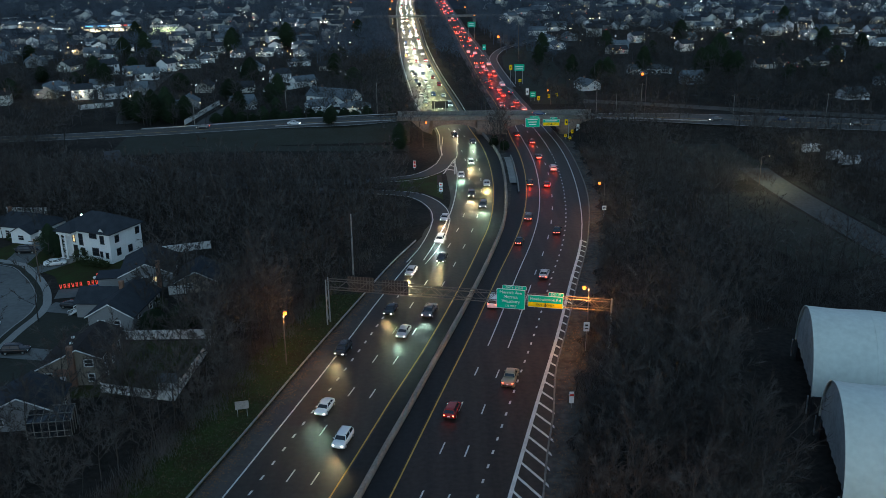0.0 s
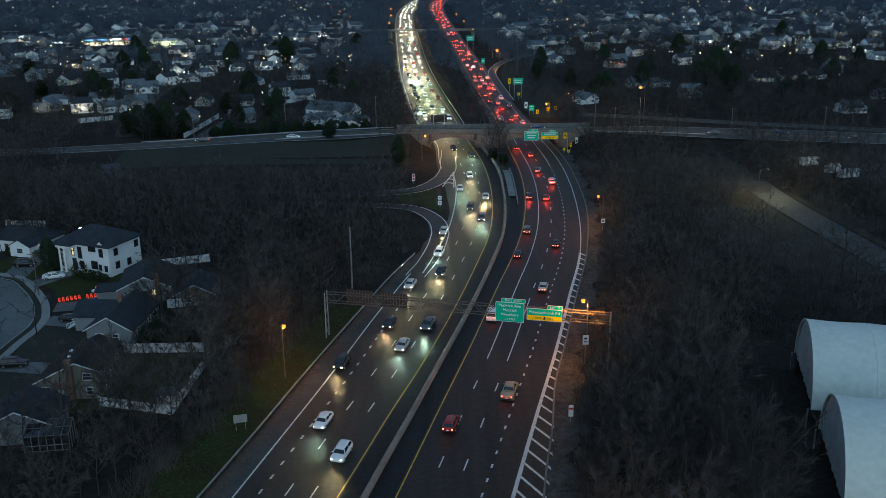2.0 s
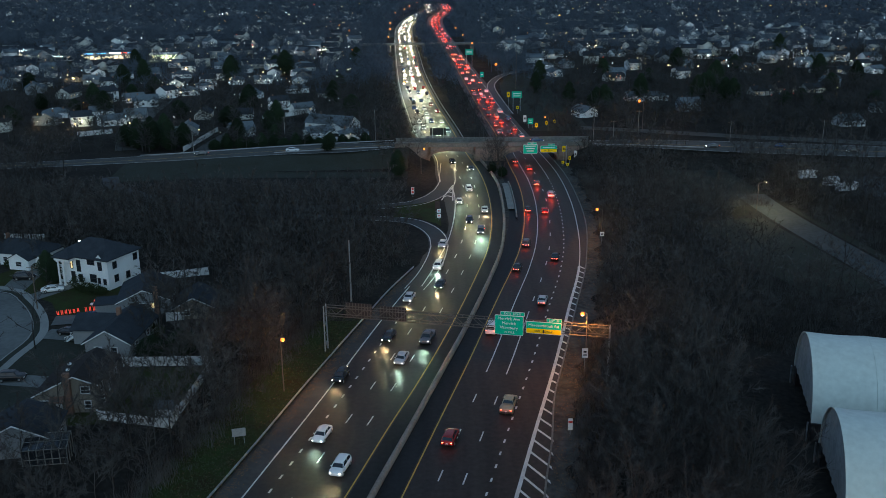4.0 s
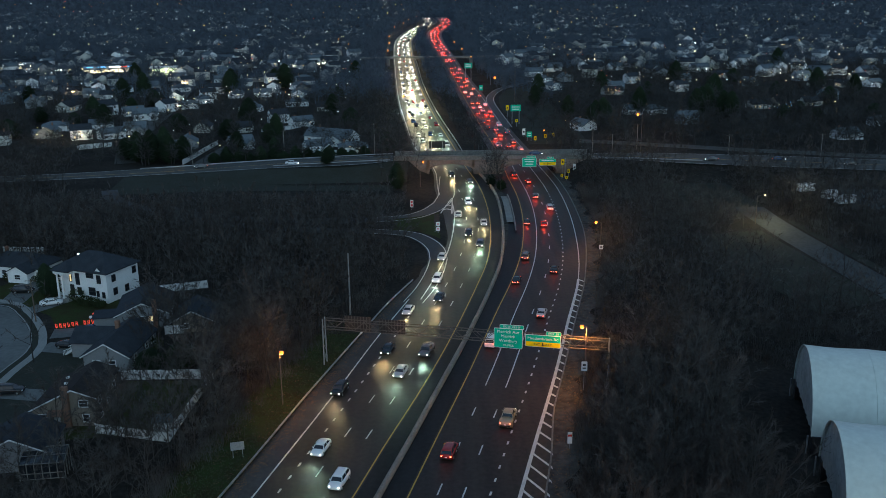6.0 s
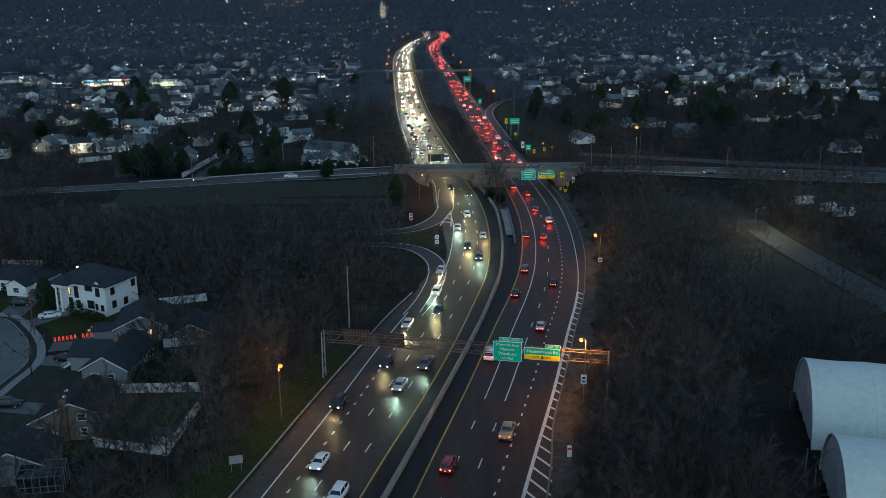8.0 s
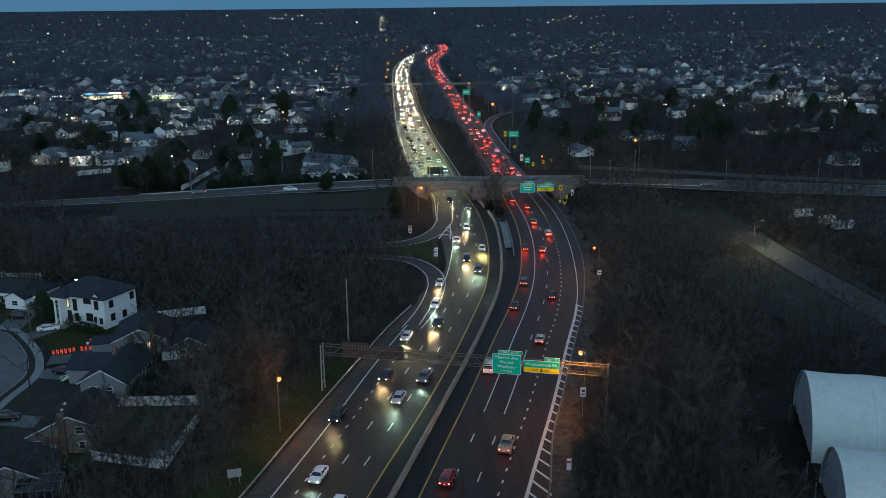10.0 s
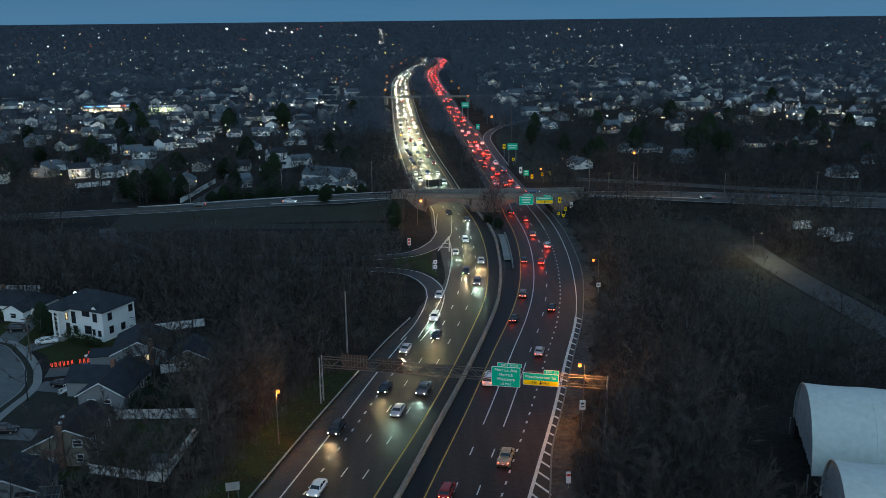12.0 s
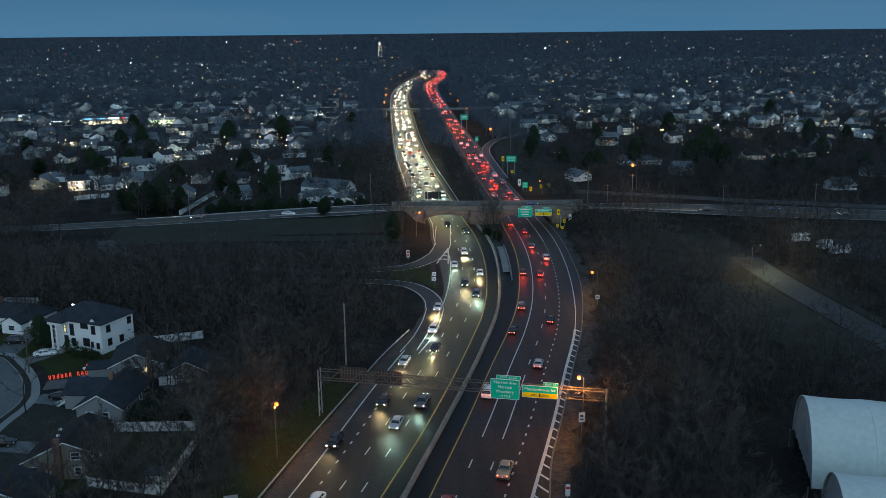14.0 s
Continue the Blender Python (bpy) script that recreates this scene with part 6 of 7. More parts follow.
for i in range(7):
    box(bm, (6.2 * i / 6, 0, 1.25), (0.12, 0.12, 2.5))
    rod(bm, (6.2 * i / 6, 0, 2.5), (6.2 * i / 6, 3.4, 3.4), 0.06, sides=4)
for z in (0.1, 1.0, 2.5):
    box(bm, (3.1, 0, z), (6.3, 0.1, 0.12))
for i in range(4):
    box(bm, (6.2, 3.4 * i / 3, 1.4), (0.12, 0.12, 2.8 + 0.25 * i))
box(bm, (3.1, 3.4, 3.4), (6.3, 0.12, 0.15))
box(bm, (3.1, 1.7, 2.95), (6.3, 0.08, 0.08))
part("frame", bm, M_CONCRETE, sun_room, "white glazing bars")
part("glass", poly(bmesh.new(), [(0.05, 0.02, 2.48), (6.15, 0.02, 2.48), (6.15, 3.38, 3.36), (0.05, 3.38, 3.36)], (0, 0, -0.03)), M_PANE, sun_room)
part("glass", box(bmesh.new(), (3.1, 0.03, 1.25), (6.1, 0.03, 2.4)), M_PANE, sun_room)
gable_house((-54.0, 173.4, 0), 6, 7.5, 9, 2.6, 2.0, SIDING["brown"], ROOFS["dark"], "small dark gabled house behind bare trees", ((2.5, 1.4, 1.0, 1.1),), ((3, 1.4, 1, 1.1),))
h6 = simple_house(SIDING["white"], ROOFS["dark"], 16, 8.5, 3.1, 2.4, 1, "long white one-storey house with a dark hipped roof", wing=True, hip=True)
h6.matrix_basis = pose(-101.5, 214.0, 0, 0, 0, -16)
for x, y, i, a in ((-122, 222, 0, -16), (-118, 160, 3, 60), (-112, 143, 5, 75)):
    copy_thing(PROTOS[i], pose(x, y, 0, 0, 0, a))


def fence(a, b, h, mat, label, z=0.0, every=2.4):
    ob = thing("fence", label, "fence", kind="structure")
    a, b = Vector(a), Vector(b)
    n = max(1, round((b - a).length / every))
    ang = math.degrees(math.atan2(b.y - a.y, b.x - a.x))
    for i in range(n):
        p, q = a + (b - a) * i / n, a + (b - a) * (i + 1) / n
        m = (p + q) / 2
        part("panel", box(bmesh.new(), (m.x, m.y, z + h / 2 + 0.05), ((q - p).length - 0.14, 0.06, h), ang), mat, ob)
    for i in range(n + 1):
        p = a + (b - a) * i / n
        part("post", box(bmesh.new(), (p.x, p.y, z + h / 2 + 0.08), (0.14, 0.14, h + 0.16), ang), mat, ob)
    return ob


WF = M_TRIM
fence((-57.0, 150.9), (-41.0, 151.2), 1.8, WF, "white vinyl garden fence")
fence((-41.0, 150.9), (-42.2, 128.0), 1.8, WF, "white vinyl garden fence along the wood")
fence((-42.4, 127.8), (-54.5, 131.0), 1.6, WF, "white vinyl garden fence")
fence((-54, 201.5), (-65, 197.5), 1.8, WF, "white vinyl fence behind the white house")
fence((-55.5, 172.6), (-52, 173.2), 1.8, WF, "white vinyl fence beside the grey house")
fence((-98.7, 348), (-95.6, 392), 1.9, WF, "long white fence by the side street")
fence((-82, 420), (-66, 436), 2.0, WF, "long white garden fence")
fence((-56, 368), (-40, 364), 2.0, WF, "white fence behind houses by the parkway")
fence((-152, 383), (-140, 390), 2.0, WF, "white fence round a garden")
fence((-114, 231), (-103.5, 230.5), 1.8, WF, "pale fence behind the gardens")
shed = thing("garden_shed", "small pale garden shed inside the fence", "shed", (-44.0, 132.0, 0), 4)
part("wall", gable_body(bmesh.new(), -1.5, 1.5, -1.2, 1.2, 1.9, 0.7), SIDING["white"], shed)
part("roof", gable_roof(bmesh.new(), -1.5, 1.5, -1.2, 1.2, 1.9, 0.7, over=0.2), ROOFS["grey"], shed)
# unreadable lit red letters on the lawn
for i in range(12):
    if i in (6,):
        continue
    x, y = -78.6 + 0.72 * i, 176.2 + 0.27 * i
    ob = thing("lawn_letter", "glowing red plastic lawn letter on stakes", "lawn letter", (x, y, 0.06), 19, "red lawn letters")
    bm = box(bmesh.new(), (-0.14, 0, 0.62), (0.11, 0.06, 0.85 + 0.1 * (i % 2)), tilt=6 * (i % 3 - 1))
    box(bm, (0.14, 0, 0.60), (0.11, 0.06, 0.80 + 0.12 * (i % 3)), tilt=-5 * (i % 2))
    box(bm, (0.0, 0, 0.3 + 0.3 * (i * 2 % 3)), (0.24, 0.06, 0.11))
    part("letter_bar", bm, G_LETTER, ob)
    part("stake", rod(bmesh.new(), (0, 0.05, -0.1), (0, 0.05, 0.6), 0.02, sides=4), M_STEEL, ob)
dec = thing("inflatable_decoration", "red and white inflated lawn decoration, softly lit", "decoration", (-72.3, 180.6, 0.03), 0)
bm = bmesh.new()
bmesh.ops.create_uvsphere(bm, u_segments=12, v_segments=8, radius=0.42, matrix=Matrix.Translation((0.1, 0, 1.45)) @ Matrix.Rotation(0.5, 4, "Y") @ Matrix.Diagonal((1.4, 0.8, 0.9, 1)))
part("upper_lobe", bm, G_LETTER, dec)
bm = bmesh.new()
bmesh.ops.create_uvsphere(bm, u_segments=12, v_segments=8, radius=0.38, matrix=Matrix.Translation((0.35, 0, 0.55)) @ Matrix.Diagonal((0.9, 0.8, 1.6, 1)))
part("body", bm, M_TRIM, dec, "white body")
bm = bmesh.new()
bmesh.ops.create_uvsphere(bm, u_segments=12, v_segments=8, radius=0.4, matrix=Matrix.Translation((-0.75, -0.1, 0.9)) @ Matrix.Diagonal((1.3, 0.8, 0.8, 1)))
part("lower_lobe", bm, M_TRIM, dec, "white lobe")


def shrub(place, w, h, seed):
    ob = thing("shrub", "dark clipped evergreen shrub by the house", "shrub", place, group="shrubs")
    q = np.random.default_rng(seed)
    V, F = [], []
    for i in range(700):
        d = q.normal(0, 1, 3)
        d /= np.linalg.norm(d)
        p = d * q.uniform(0.75, 1.05) * (w / 2, w / 2, h / 2) + (0, 0, h / 2)
        a, b = q.normal(0, 0.16, 3), q.normal(0, 0.16, 3)
        k = len(V)
        V += [p, p + a, p + b]
        F.append((k, k + 1, k + 2))
    raw_object("foliage", np.array(V), np.array(F), M_BUSH, ob)
    part("stem", rod(bmesh.new(), (0, 0, -0.1), (0, 0, h * 0.6), 0.08, 0.04, 6), M_BARK, ob)


for k, (x, y, w, h) in enumerate(((-80.6, 192.6, 3.4, 3.2), (-78.2, 190.8, 3.2, 2.0), (-76.0, 189.8, 3.0, 1.9), (-74.2, 189.2, 2.2, 1.5), (-103, 209, 2.5, 1.6), (-97, 207.5, 2.5, 1.5), (-60.8, 166.5, 3.4, 2.4), (-58.2, 165.0, 3.8, 2.8), (-55.4, 165.4, 3.2, 2.2))):
    shrub((x, y, 0), w, h, k)

# ---------------------------------------------------------------- shops in the far suburb
def shop(place, turn, w, d, h, label, signs, glow):
    ob = thing("shop", label, "shop", place, turn)
    part("wall", box(bmesh.new(), (0, d / 2, h / 2), (w, d, h), bevel=0.05), SIDING["cream"], ob)
    part("roof", box(bmesh.new(), (0, d / 2, h + 0.12), (w + 0.6, d + 0.6, 0.24)), ROOFS["grey"], ob)
    n = int(w // 4)
    for i in range(n):
        part("shopfront", box(bmesh.new(), (-w / 2 + w * (i + 0.5) / n, -0.04, 1.5), (w / n * 0.8, 0.1, 2.2)), glow, ob, "lit shop window")
    for x, ww, mat in signs:
        part("sign_bar", box(bmesh.new(), (x, -0.2, h - 0.55), (ww, 0.25, 0.8)), mat, ob, "glowing shop sign")
    return ob


shop((-252, 716, 0), 14, 38, 16, 5.0, "long row of lit shops with coloured signs", ((-15, 6, G_BLUE), (-6, 7, G_BLUE), (4, 8, G_COOL), (10.5, 4, G_RED), (15.5, 5, G_BLUE)), G_SHOP)
canopy = thing("petrol_station", "brightly lit petrol station canopy", "petrol station", (-206, 700, 0), 14)
part("canopy", box(bmesh.new(), (0, 0, 5.2), (20, 12, 0.9), bevel=0.05), M_TRIM, canopy)
part("light_panel", box(bmesh.new(), (0, 0, 4.7), (19, 11, 0.06)), G_GREENISH, canopy, "bright canopy lighting")
for x in (-7, 0, 7):
    part("column", box(bmesh.new(), (x, 0, 2.4), (0.5, 0.5, 4.7)), M_TRIM, canopy)
    part("pump", box(bmesh.new(), (x, -1.2, 0.9), (0.9, 0.6, 1.8), bevel=0.05), M_TRIM, canopy)
strip("forecourt", [(-218, 690), (-218, 708)], [(-194, 694), (-194, 712)], 0.03, M_SIDEWALK, label="lit concrete forecourt", category="forecourt")
part("shopfront", box(bmesh.new(), (0, 8, 2), (18, 0.4, 3.2)), G_GREENISH, canopy, "lit kiosk front")
l = new("canopy_light", bpy.data.lights.new("canopy_light", "AREA"))
l.data.energy, l.data.shape, l.data.size, l.data.size_y, l.data.color = 900, "RECTANGLE", 18, 10, (0.9, 1.0, 0.7)
l.location = canopy.matrix_basis @ Vector((0, 0, 4.5))
shop((-330, 752, 0), 10, 26, 14, 4.5, "lit low shop building", ((0, 12, G_COOL),), G_SHOP)
shop((-292, 706, 0), 10, 30, 14, 4.0, "low pale shop building", ((0, 16, G_COOL),), M_PANE)

# ---------------------------------------------------------------- distant lights
def lights(name, mat, n, seed, y0, y1, size, label, z0=2.0, z1=6.0, skew=1.6):
    q = random.Random(seed)
    V, F = [], []
    while n:
        if V and q.random() < 0.55:
            x, y = bx + q.gauss(0, 0.035 * by), by + q.gauss(0, 0.03 * by)
        else:
            y = y0 + (y1 - y0) * q.random() ** skew
            x = q.uniform(-0.5, 0.5) * y
            bx, by = x, y
        if left_pave(y) - 25 < x < kerb_r(y) + 30 or y < 540 and x > 0:
            continue
        n -= 1
        s = size * (0.6 + 1.3 * q.random() ** 3) * max(0.8, y / 850)
        z = ground_z(x, y) + q.uniform(z0, z1)
        k = len(V)
        V += [(x + s, y, z), (x - s, y, z), (x, y + s, z), (x, y - s, z), (x, y, z + s), (x, y, z - s)]
        F += [(k + a, k + b, k + c) for a in (0, 1) for b in (2, 3) for c in (4, 5)]
    return tagged(raw_object(name, V, F, mat), label, "lights", kind="stuff")


lights("house_lights", G_FAR_WHITE, 240, 41, 420, 1300, 0.22, "small white porch and yard lights of the suburb", 3.0, 7.0)
lights("house_lights", G_FAR_WARM, 600, 42, 520, 2000, 0.27, "small warm porch and window lights of the suburb", 4.0, 9.0)
lights("house_lights", G_FAR_COOL, 200, 43, 470, 1400, 0.22, "small cool white yard lights of the suburb", 3.0, 7.0)
lights("distant_lights", G_FAR_WHITE, 110, 44, 1300, 4200, 0.22, "scattered white lights in the wooded distance", 8, 22, 1.0)
lights("distant_lights", G_FAR_SODIUM, 110, 45, 500, 3800, 0.26, "scattered amber street lights in the distance", 7, 18, 1.0)
lights("distant_lights", G_RED, 24, 46, 500, 4300, 0.3, "scattered red lights in the distance", 3, 25, 1.0)
q = random.Random(77)
for mat, share, words in ((G_FAR_WARM, 0.34, "warm porch lights on suburban houses"), (G_FAR_WHITE, 0.15, "white yard lights beside suburban houses"), (G_FAR_SODIUM, 0.22, "amber lights on suburban houses"), (G_RED, 0.06, "small red lights between houses")):
    V, F = [], []
    for hx, hy in HOUSE_SPOTS + rest[::5]:
        if q.random() > share:
            continue
        x, y, z, d = hx + q.uniform(-8, 8), hy - q.uniform(6, 10), q.uniform(1.6, 3.6), (0.15 + 0.48 * q.random() ** 3) * max(1.0, hy / 800)
        k = len(V)
        V += [(x + d, y, z), (x - d, y, z), (x, y + d, z), (x, y - d, z), (x, y, z + d), (x, y, z - d)]
        F += [(k + a, k + b, k + c) for a in (0, 1) for b in (2, 3) for c in (4, 5)]
    tagged(raw_object("house_lights", V, F, mat), words, "lights", kind="stuff")
# bright avenue beyond the parkway and a lit crossing on the left
V, F = [], []
for i in range(26):
    y = 1900 + 1500 * rnd.random()
    x, z = -0.059 * y + rnd.uniform(-6, 6), ground_z(0, y) + rnd.uniform(13, 16)
    s = rnd.uniform(0.3, 0.7)
    k = len(V)
    V += [(x + s, y, z), (x - s, y, z), (x, y + s, z), (x, y - s, z), (x, y, z + s), (x, y, z - s)]
    F += [(k + a, k + b, k + c) for a in (0, 1) for b in (2, 3) for c in (4, 5)]
tagged(raw_object("avenue_lights", V, F, G_WHITE), "headlights massed on a distant avenue", "lights", kind="stuff")
V, F = [], []
for i in range(26):
    s = i / 25
    x, y, z = -118 + 52 * s + rnd.uniform(-2, 2), 735 + 60 * s, 1.6
    d = rnd.uniform(0.3, 0.6)
    k = len(V)
    V += [(x + d, y, z), (x - d, y, z), (x, y + d, z), (x, y - d, z), (x, y, z + d), (x, y, z - d)]
    F += [(k + a, k + b, k + c) for a in (0, 1) for b in (2, 3) for c in (4, 5)]
tagged(raw_object("avenue_lights", V, F, G_WHITE), "headlights on a side road in the suburb", "lights", kind="stuff")
for pts, n, mat, words in (([(212, 700), (232, 640), (262, 606)], 16, G_WHITE, "row of white street lights in the suburb"), ([(120, 800), (190, 740)], 9, G_WARM, "row of warm lights along a street"),
                           ([(-330, 705), (-262, 700), (-190, 690)], 14, G_WARM, "row of warm lights before the shops")):
    V, F = [], []
    P = smooth_path(pts, 1.0)
    for i in range(n):
        p = P[int((len(P) - 1) * i / max(1, n - 1))]
        x, y, z, d = p[0] + rnd.uniform(-2, 2), p[1] + rnd.uniform(-3, 3), rnd.uniform(2.5, 5), rnd.uniform(0.22, 0.42)
        k = len(V)
        V += [(x + d, y, z), (x - d, y, z), (x, y + d, z), (x, y - d, z), (x, y, z + d), (x, y, z - d)]
        F += [(k + a, k + b, k + c) for a in (0, 1) for b in (2, 3) for c in (4, 5)]
    tagged(raw_object("street_lights", V, F, mat), words, "lights", kind="stuff")
for pts, w in (([(-122, 352), (-128, 372), (-134, 400), (-140, 440), (-150, 520), (-170, 640)], 4.0), ([(-92, 340), (-91.5, 362), (-88, 400)], 3.2), ([(58, 392), (77, 385), (99, 376), (122, 366), (140, 360), (180, 346), (260, 326)], 4.2),
               ([(222, 720), (240, 640), (285, 580), (330, 540)], 4.0)):
    strip("street", *sides_of(smooth_path(pts, 5.0), w), 0.05, M_CROSSING, label="pale suburban street between houses", category="street")
for cx, cy, n, w, mats in ((-518, 2532, 24, 22, (G_SODIUM, G_RED, G_WHITE)), (-330, 2750, 16, 40, (G_WHITE, G_COOL)), (260, 2900, 18, 60, (G_WHITE, G_COOL)), (-560, 3300, 14, 60, (G_WARM, G_WHITE)),
                           (120, 2300, 14, 50, (G_WARM, G_WHITE)), (1050, 3300, 14, 50, (G_WHITE, G_WARM)), (178, 478, 46, 14, (G_WARM, G_WHITE, G_BLUE, G_RED)), (64, 495, 12, 4, (G_WARM, G_WARM)), (102, 545, 10, 4, (G_WARM, G_RED)), (-66, 690, 14, 6, (G_RED, G_COOL))):
    for m, mat in enumerate(mats):
        V, F = [], []
        for i in range(n // len(mats)):
            x, y, z, d = cx + rnd.gauss(0, w * 0.5), cy + rnd.uniform(-3, 3), ground_z(cx, cy) + rnd.uniform(0.6, 4.2) + (13 if cy > 1500 else 0), rnd.uniform(0.1, 0.2) * max(1, cy / 1600)
            k = len(V)
            V += [(x + d, y, z), (x - d, y, z), (x, y + d, z), (x, y - d, z), (x, y, z + d), (x, y, z - d)]
            F += [(k + a, k + b, k + c) for a in (0, 1) for b in (2, 3) for c in (4, 5)]
        tagged(raw_object("festive_lights" if cy < 1500 else "town_lights", V, F, mat), "festive lights strung over a garden" if cy < 1500 else "cluster of lights in a distant town", "lights", kind="stuff")



def porch_light(place, power, colour, glow, label):
    ob = thing("porch_light", label, "light", place, 0, "house lights")
    bm = bmesh.new()
    bmesh.ops.create_uvsphere(bm, u_segments=8, v_segments=6, radius=0.22)
    part("bulb", bm, glow, ob)
    part("bracket", rod(bmesh.new(), (0, 0.2, 0.1), (0, 0.5, 0.25), 0.05, sides=5), M_STEEL, ob)
    l = new("house_light", bpy.data.lights.new("house_light", "POINT"))
    l.data.energy, l.data.color, l.data.shadow_soft_size = power, colour, 0.25
    l.location = ob.location + Vector((0, -0.5, 0))


for x, y, z, p, c, g_, w in ((-158, 405.5, 3.0, 700, (1.0, 0.86, 0.6), G_WHITE, "floodlight on a white house wall"), (-166, 404, 2.6, 350, (1.0, 0.7, 0.4), G_WARM, "warm porch light on a house"),
                             (-121, 416, 2.6, 500, (0.9, 1.0, 0.75), G_WHITE, "greenish yard light by a garage"), (-136, 401, 2.6, 300, (1.0, 0.75, 0.45), G_WARM, "warm light over a garage door"),
                             (-196, 694, 3, 900, (1.0, 0.85, 0.6), G_WARM, "light on a forecourt"), (-284, 690, 3, 900, (1.0, 0.8, 0.5), G_WARM, "light in front of low shops"),
                             (268, 640, 3, 1200, (1.0, 0.75, 0.4), G_WARM, "warm light on a row of white houses"), (104, 586, 3, 500, (1.0, 0.9, 0.7), G_WHITE, "light on a white house"),
                             (58, 432, 3, 300, (1.0, 0.6, 0.3), G_WARM, "amber light by a white house"), (180, 470, 2.5, 700, (1.0, 0.6, 0.3), G_WARM, "warm light in a decorated garden"),
                             (-232, 548, 2.5, 400, (1.0, 0.6, 0.3), G_WARM, "amber porch light on a house"), (236, 606, 3, 700, (1.0, 0.8, 0.5), G_WARM, "light over a street of houses"),
                             (206, 486, 3, 400, (1.0, 0.65, 0.35), G_WARM, "amber porch light on a house"), (-112, 625, 3, 500, (1.0, 0.95, 0.8), G_WHITE, "light on a white gable")):
    porch_light((x, y, z), p, c, g_, w)
q = random.Random(83)
for x, y in [p for p in HOUSE_SPOTS if p[1] < 760][::3]:
    warm = q.random() < 0.6
    porch_light((x + q.uniform(-4, 4), y - q.uniform(7.0, 9.5), ground_z(x, y) + q.uniform(2.2, 3.2)), q.uniform(200, 800), (1.0, 0.74, 0.42) if warm else (0.86, 1.0, 0.92),
                G_WARM if warm else G_COOL, "warm porch light before a house" if warm else "cool white yard light before a house")

# ---------------------------------------------------------------- cars
PAINTS = {
    "white": material("white_car_paint", (0.72, 0.72, 0.72), 0.25, vary=0.05), "silver": material("silver_car_paint", (0.42, 0.44, 0.46), 0.28, 0.4, vary=0.05),
    "black": material("black_car_paint", (0.015, 0.016, 0.018), 0.2, vary=0.1), "grey": material("grey_car_paint", (0.10, 0.105, 0.115), 0.25, 0.3, vary=0.1),
    "red": material("red_car_paint", (0.22, 0.016, 0.016), 0.22, vary=0.1), "blue": material("blue_car_paint", (0.03, 0.06, 0.14), 0.22, vary=0.1),
    "tan": material("tan_car_paint", (0.34, 0.27, 0.18), 0.3, 0.2, vary=0.1)}
M_TYRE = material("tyre", (0.018, 0.018, 0.018), 0.85, vary=0.2)
M_RIM = material("rim", (0.45, 0.46, 0.47), 0.35, 0.8, vary=0.1)
# body stations: x along the car (front +), half width, underside, belt height
SHAPES = {
    "sedan": (4.7, [(2.35, 0.62, 0.38, 0.62), (2.15, 0.86, 0.26, 0.74), (1.3, 0.91, 0.22, 0.88), (0.6, 0.92, 0.22, 0.94), (-1.4, 0.92, 0.22, 0.98), (-2.1, 0.88, 0.26, 0.98), (-2.35, 0.72, 0.42, 0.88)],
              (1.15, 0.45, -1.0, -1.85, 1.43)),
    "suv": (4.7, [(2.35, 0.66, 0.42, 0.75), (2.15, 0.9, 0.30, 0.92), (1.3, 0.95, 0.26, 1.06), (0.7, 0.96, 0.26, 1.10), (-1.6, 0.96, 0.26, 1.12), (-2.2, 0.93, 0.30, 1.12), (-2.35, 0.84, 0.45, 1.0)],
            (1.2, 0.6, -1.75, -2.2, 1.72)),
    "van": (5.4, [(2.7, 0.72, 0.42, 0.85), (2.5, 0.96, 0.30, 1.05), (1.8, 1.0, 0.28, 1.2), (0.7, 1.0, 0.28, 1.22), (-2.2, 1.0, 0.28, 1.22), (-2.6, 0.99, 0.30, 1.22), (-2.7, 0.95, 0.4, 1.2)],
            (1.9, 1.1, -2.5, -2.66, 2.05)),
    "pickup": (5.6, [(2.8, 0.74, 0.48, 0.88), (2.6, 0.97, 0.36, 1.02), (1.7, 1.0, 0.32, 1.12), (0.9, 1.0, 0.32, 1.14), (-0.9, 1.0, 0.32, 1.14), (-2.7, 1.0, 0.36, 1.14), (-2.8, 0.95, 0.5, 1.1)],
               (1.35, 0.75, -0.55, -0.85, 1.82)),
}


def loft(bm, rings, caps=True):
    """Skin over rings of the same number of points."""
    rows = [[bm.verts.new(p) for p in ring] for ring in rings]
    k = len(rows[0])
    for a, b in zip(rows, rows[1:]):
        for i in range(k):
            bm.faces.new((a[i], a[(i + 1) % k], b[(i + 1) % k], b[i]))
    if caps:
        bm.faces.new(rows[0][::-1])
        bm.faces.new(rows[-1])
    bmesh.ops.recalc_face_normals(bm, faces=bm.faces[:])
    return bm


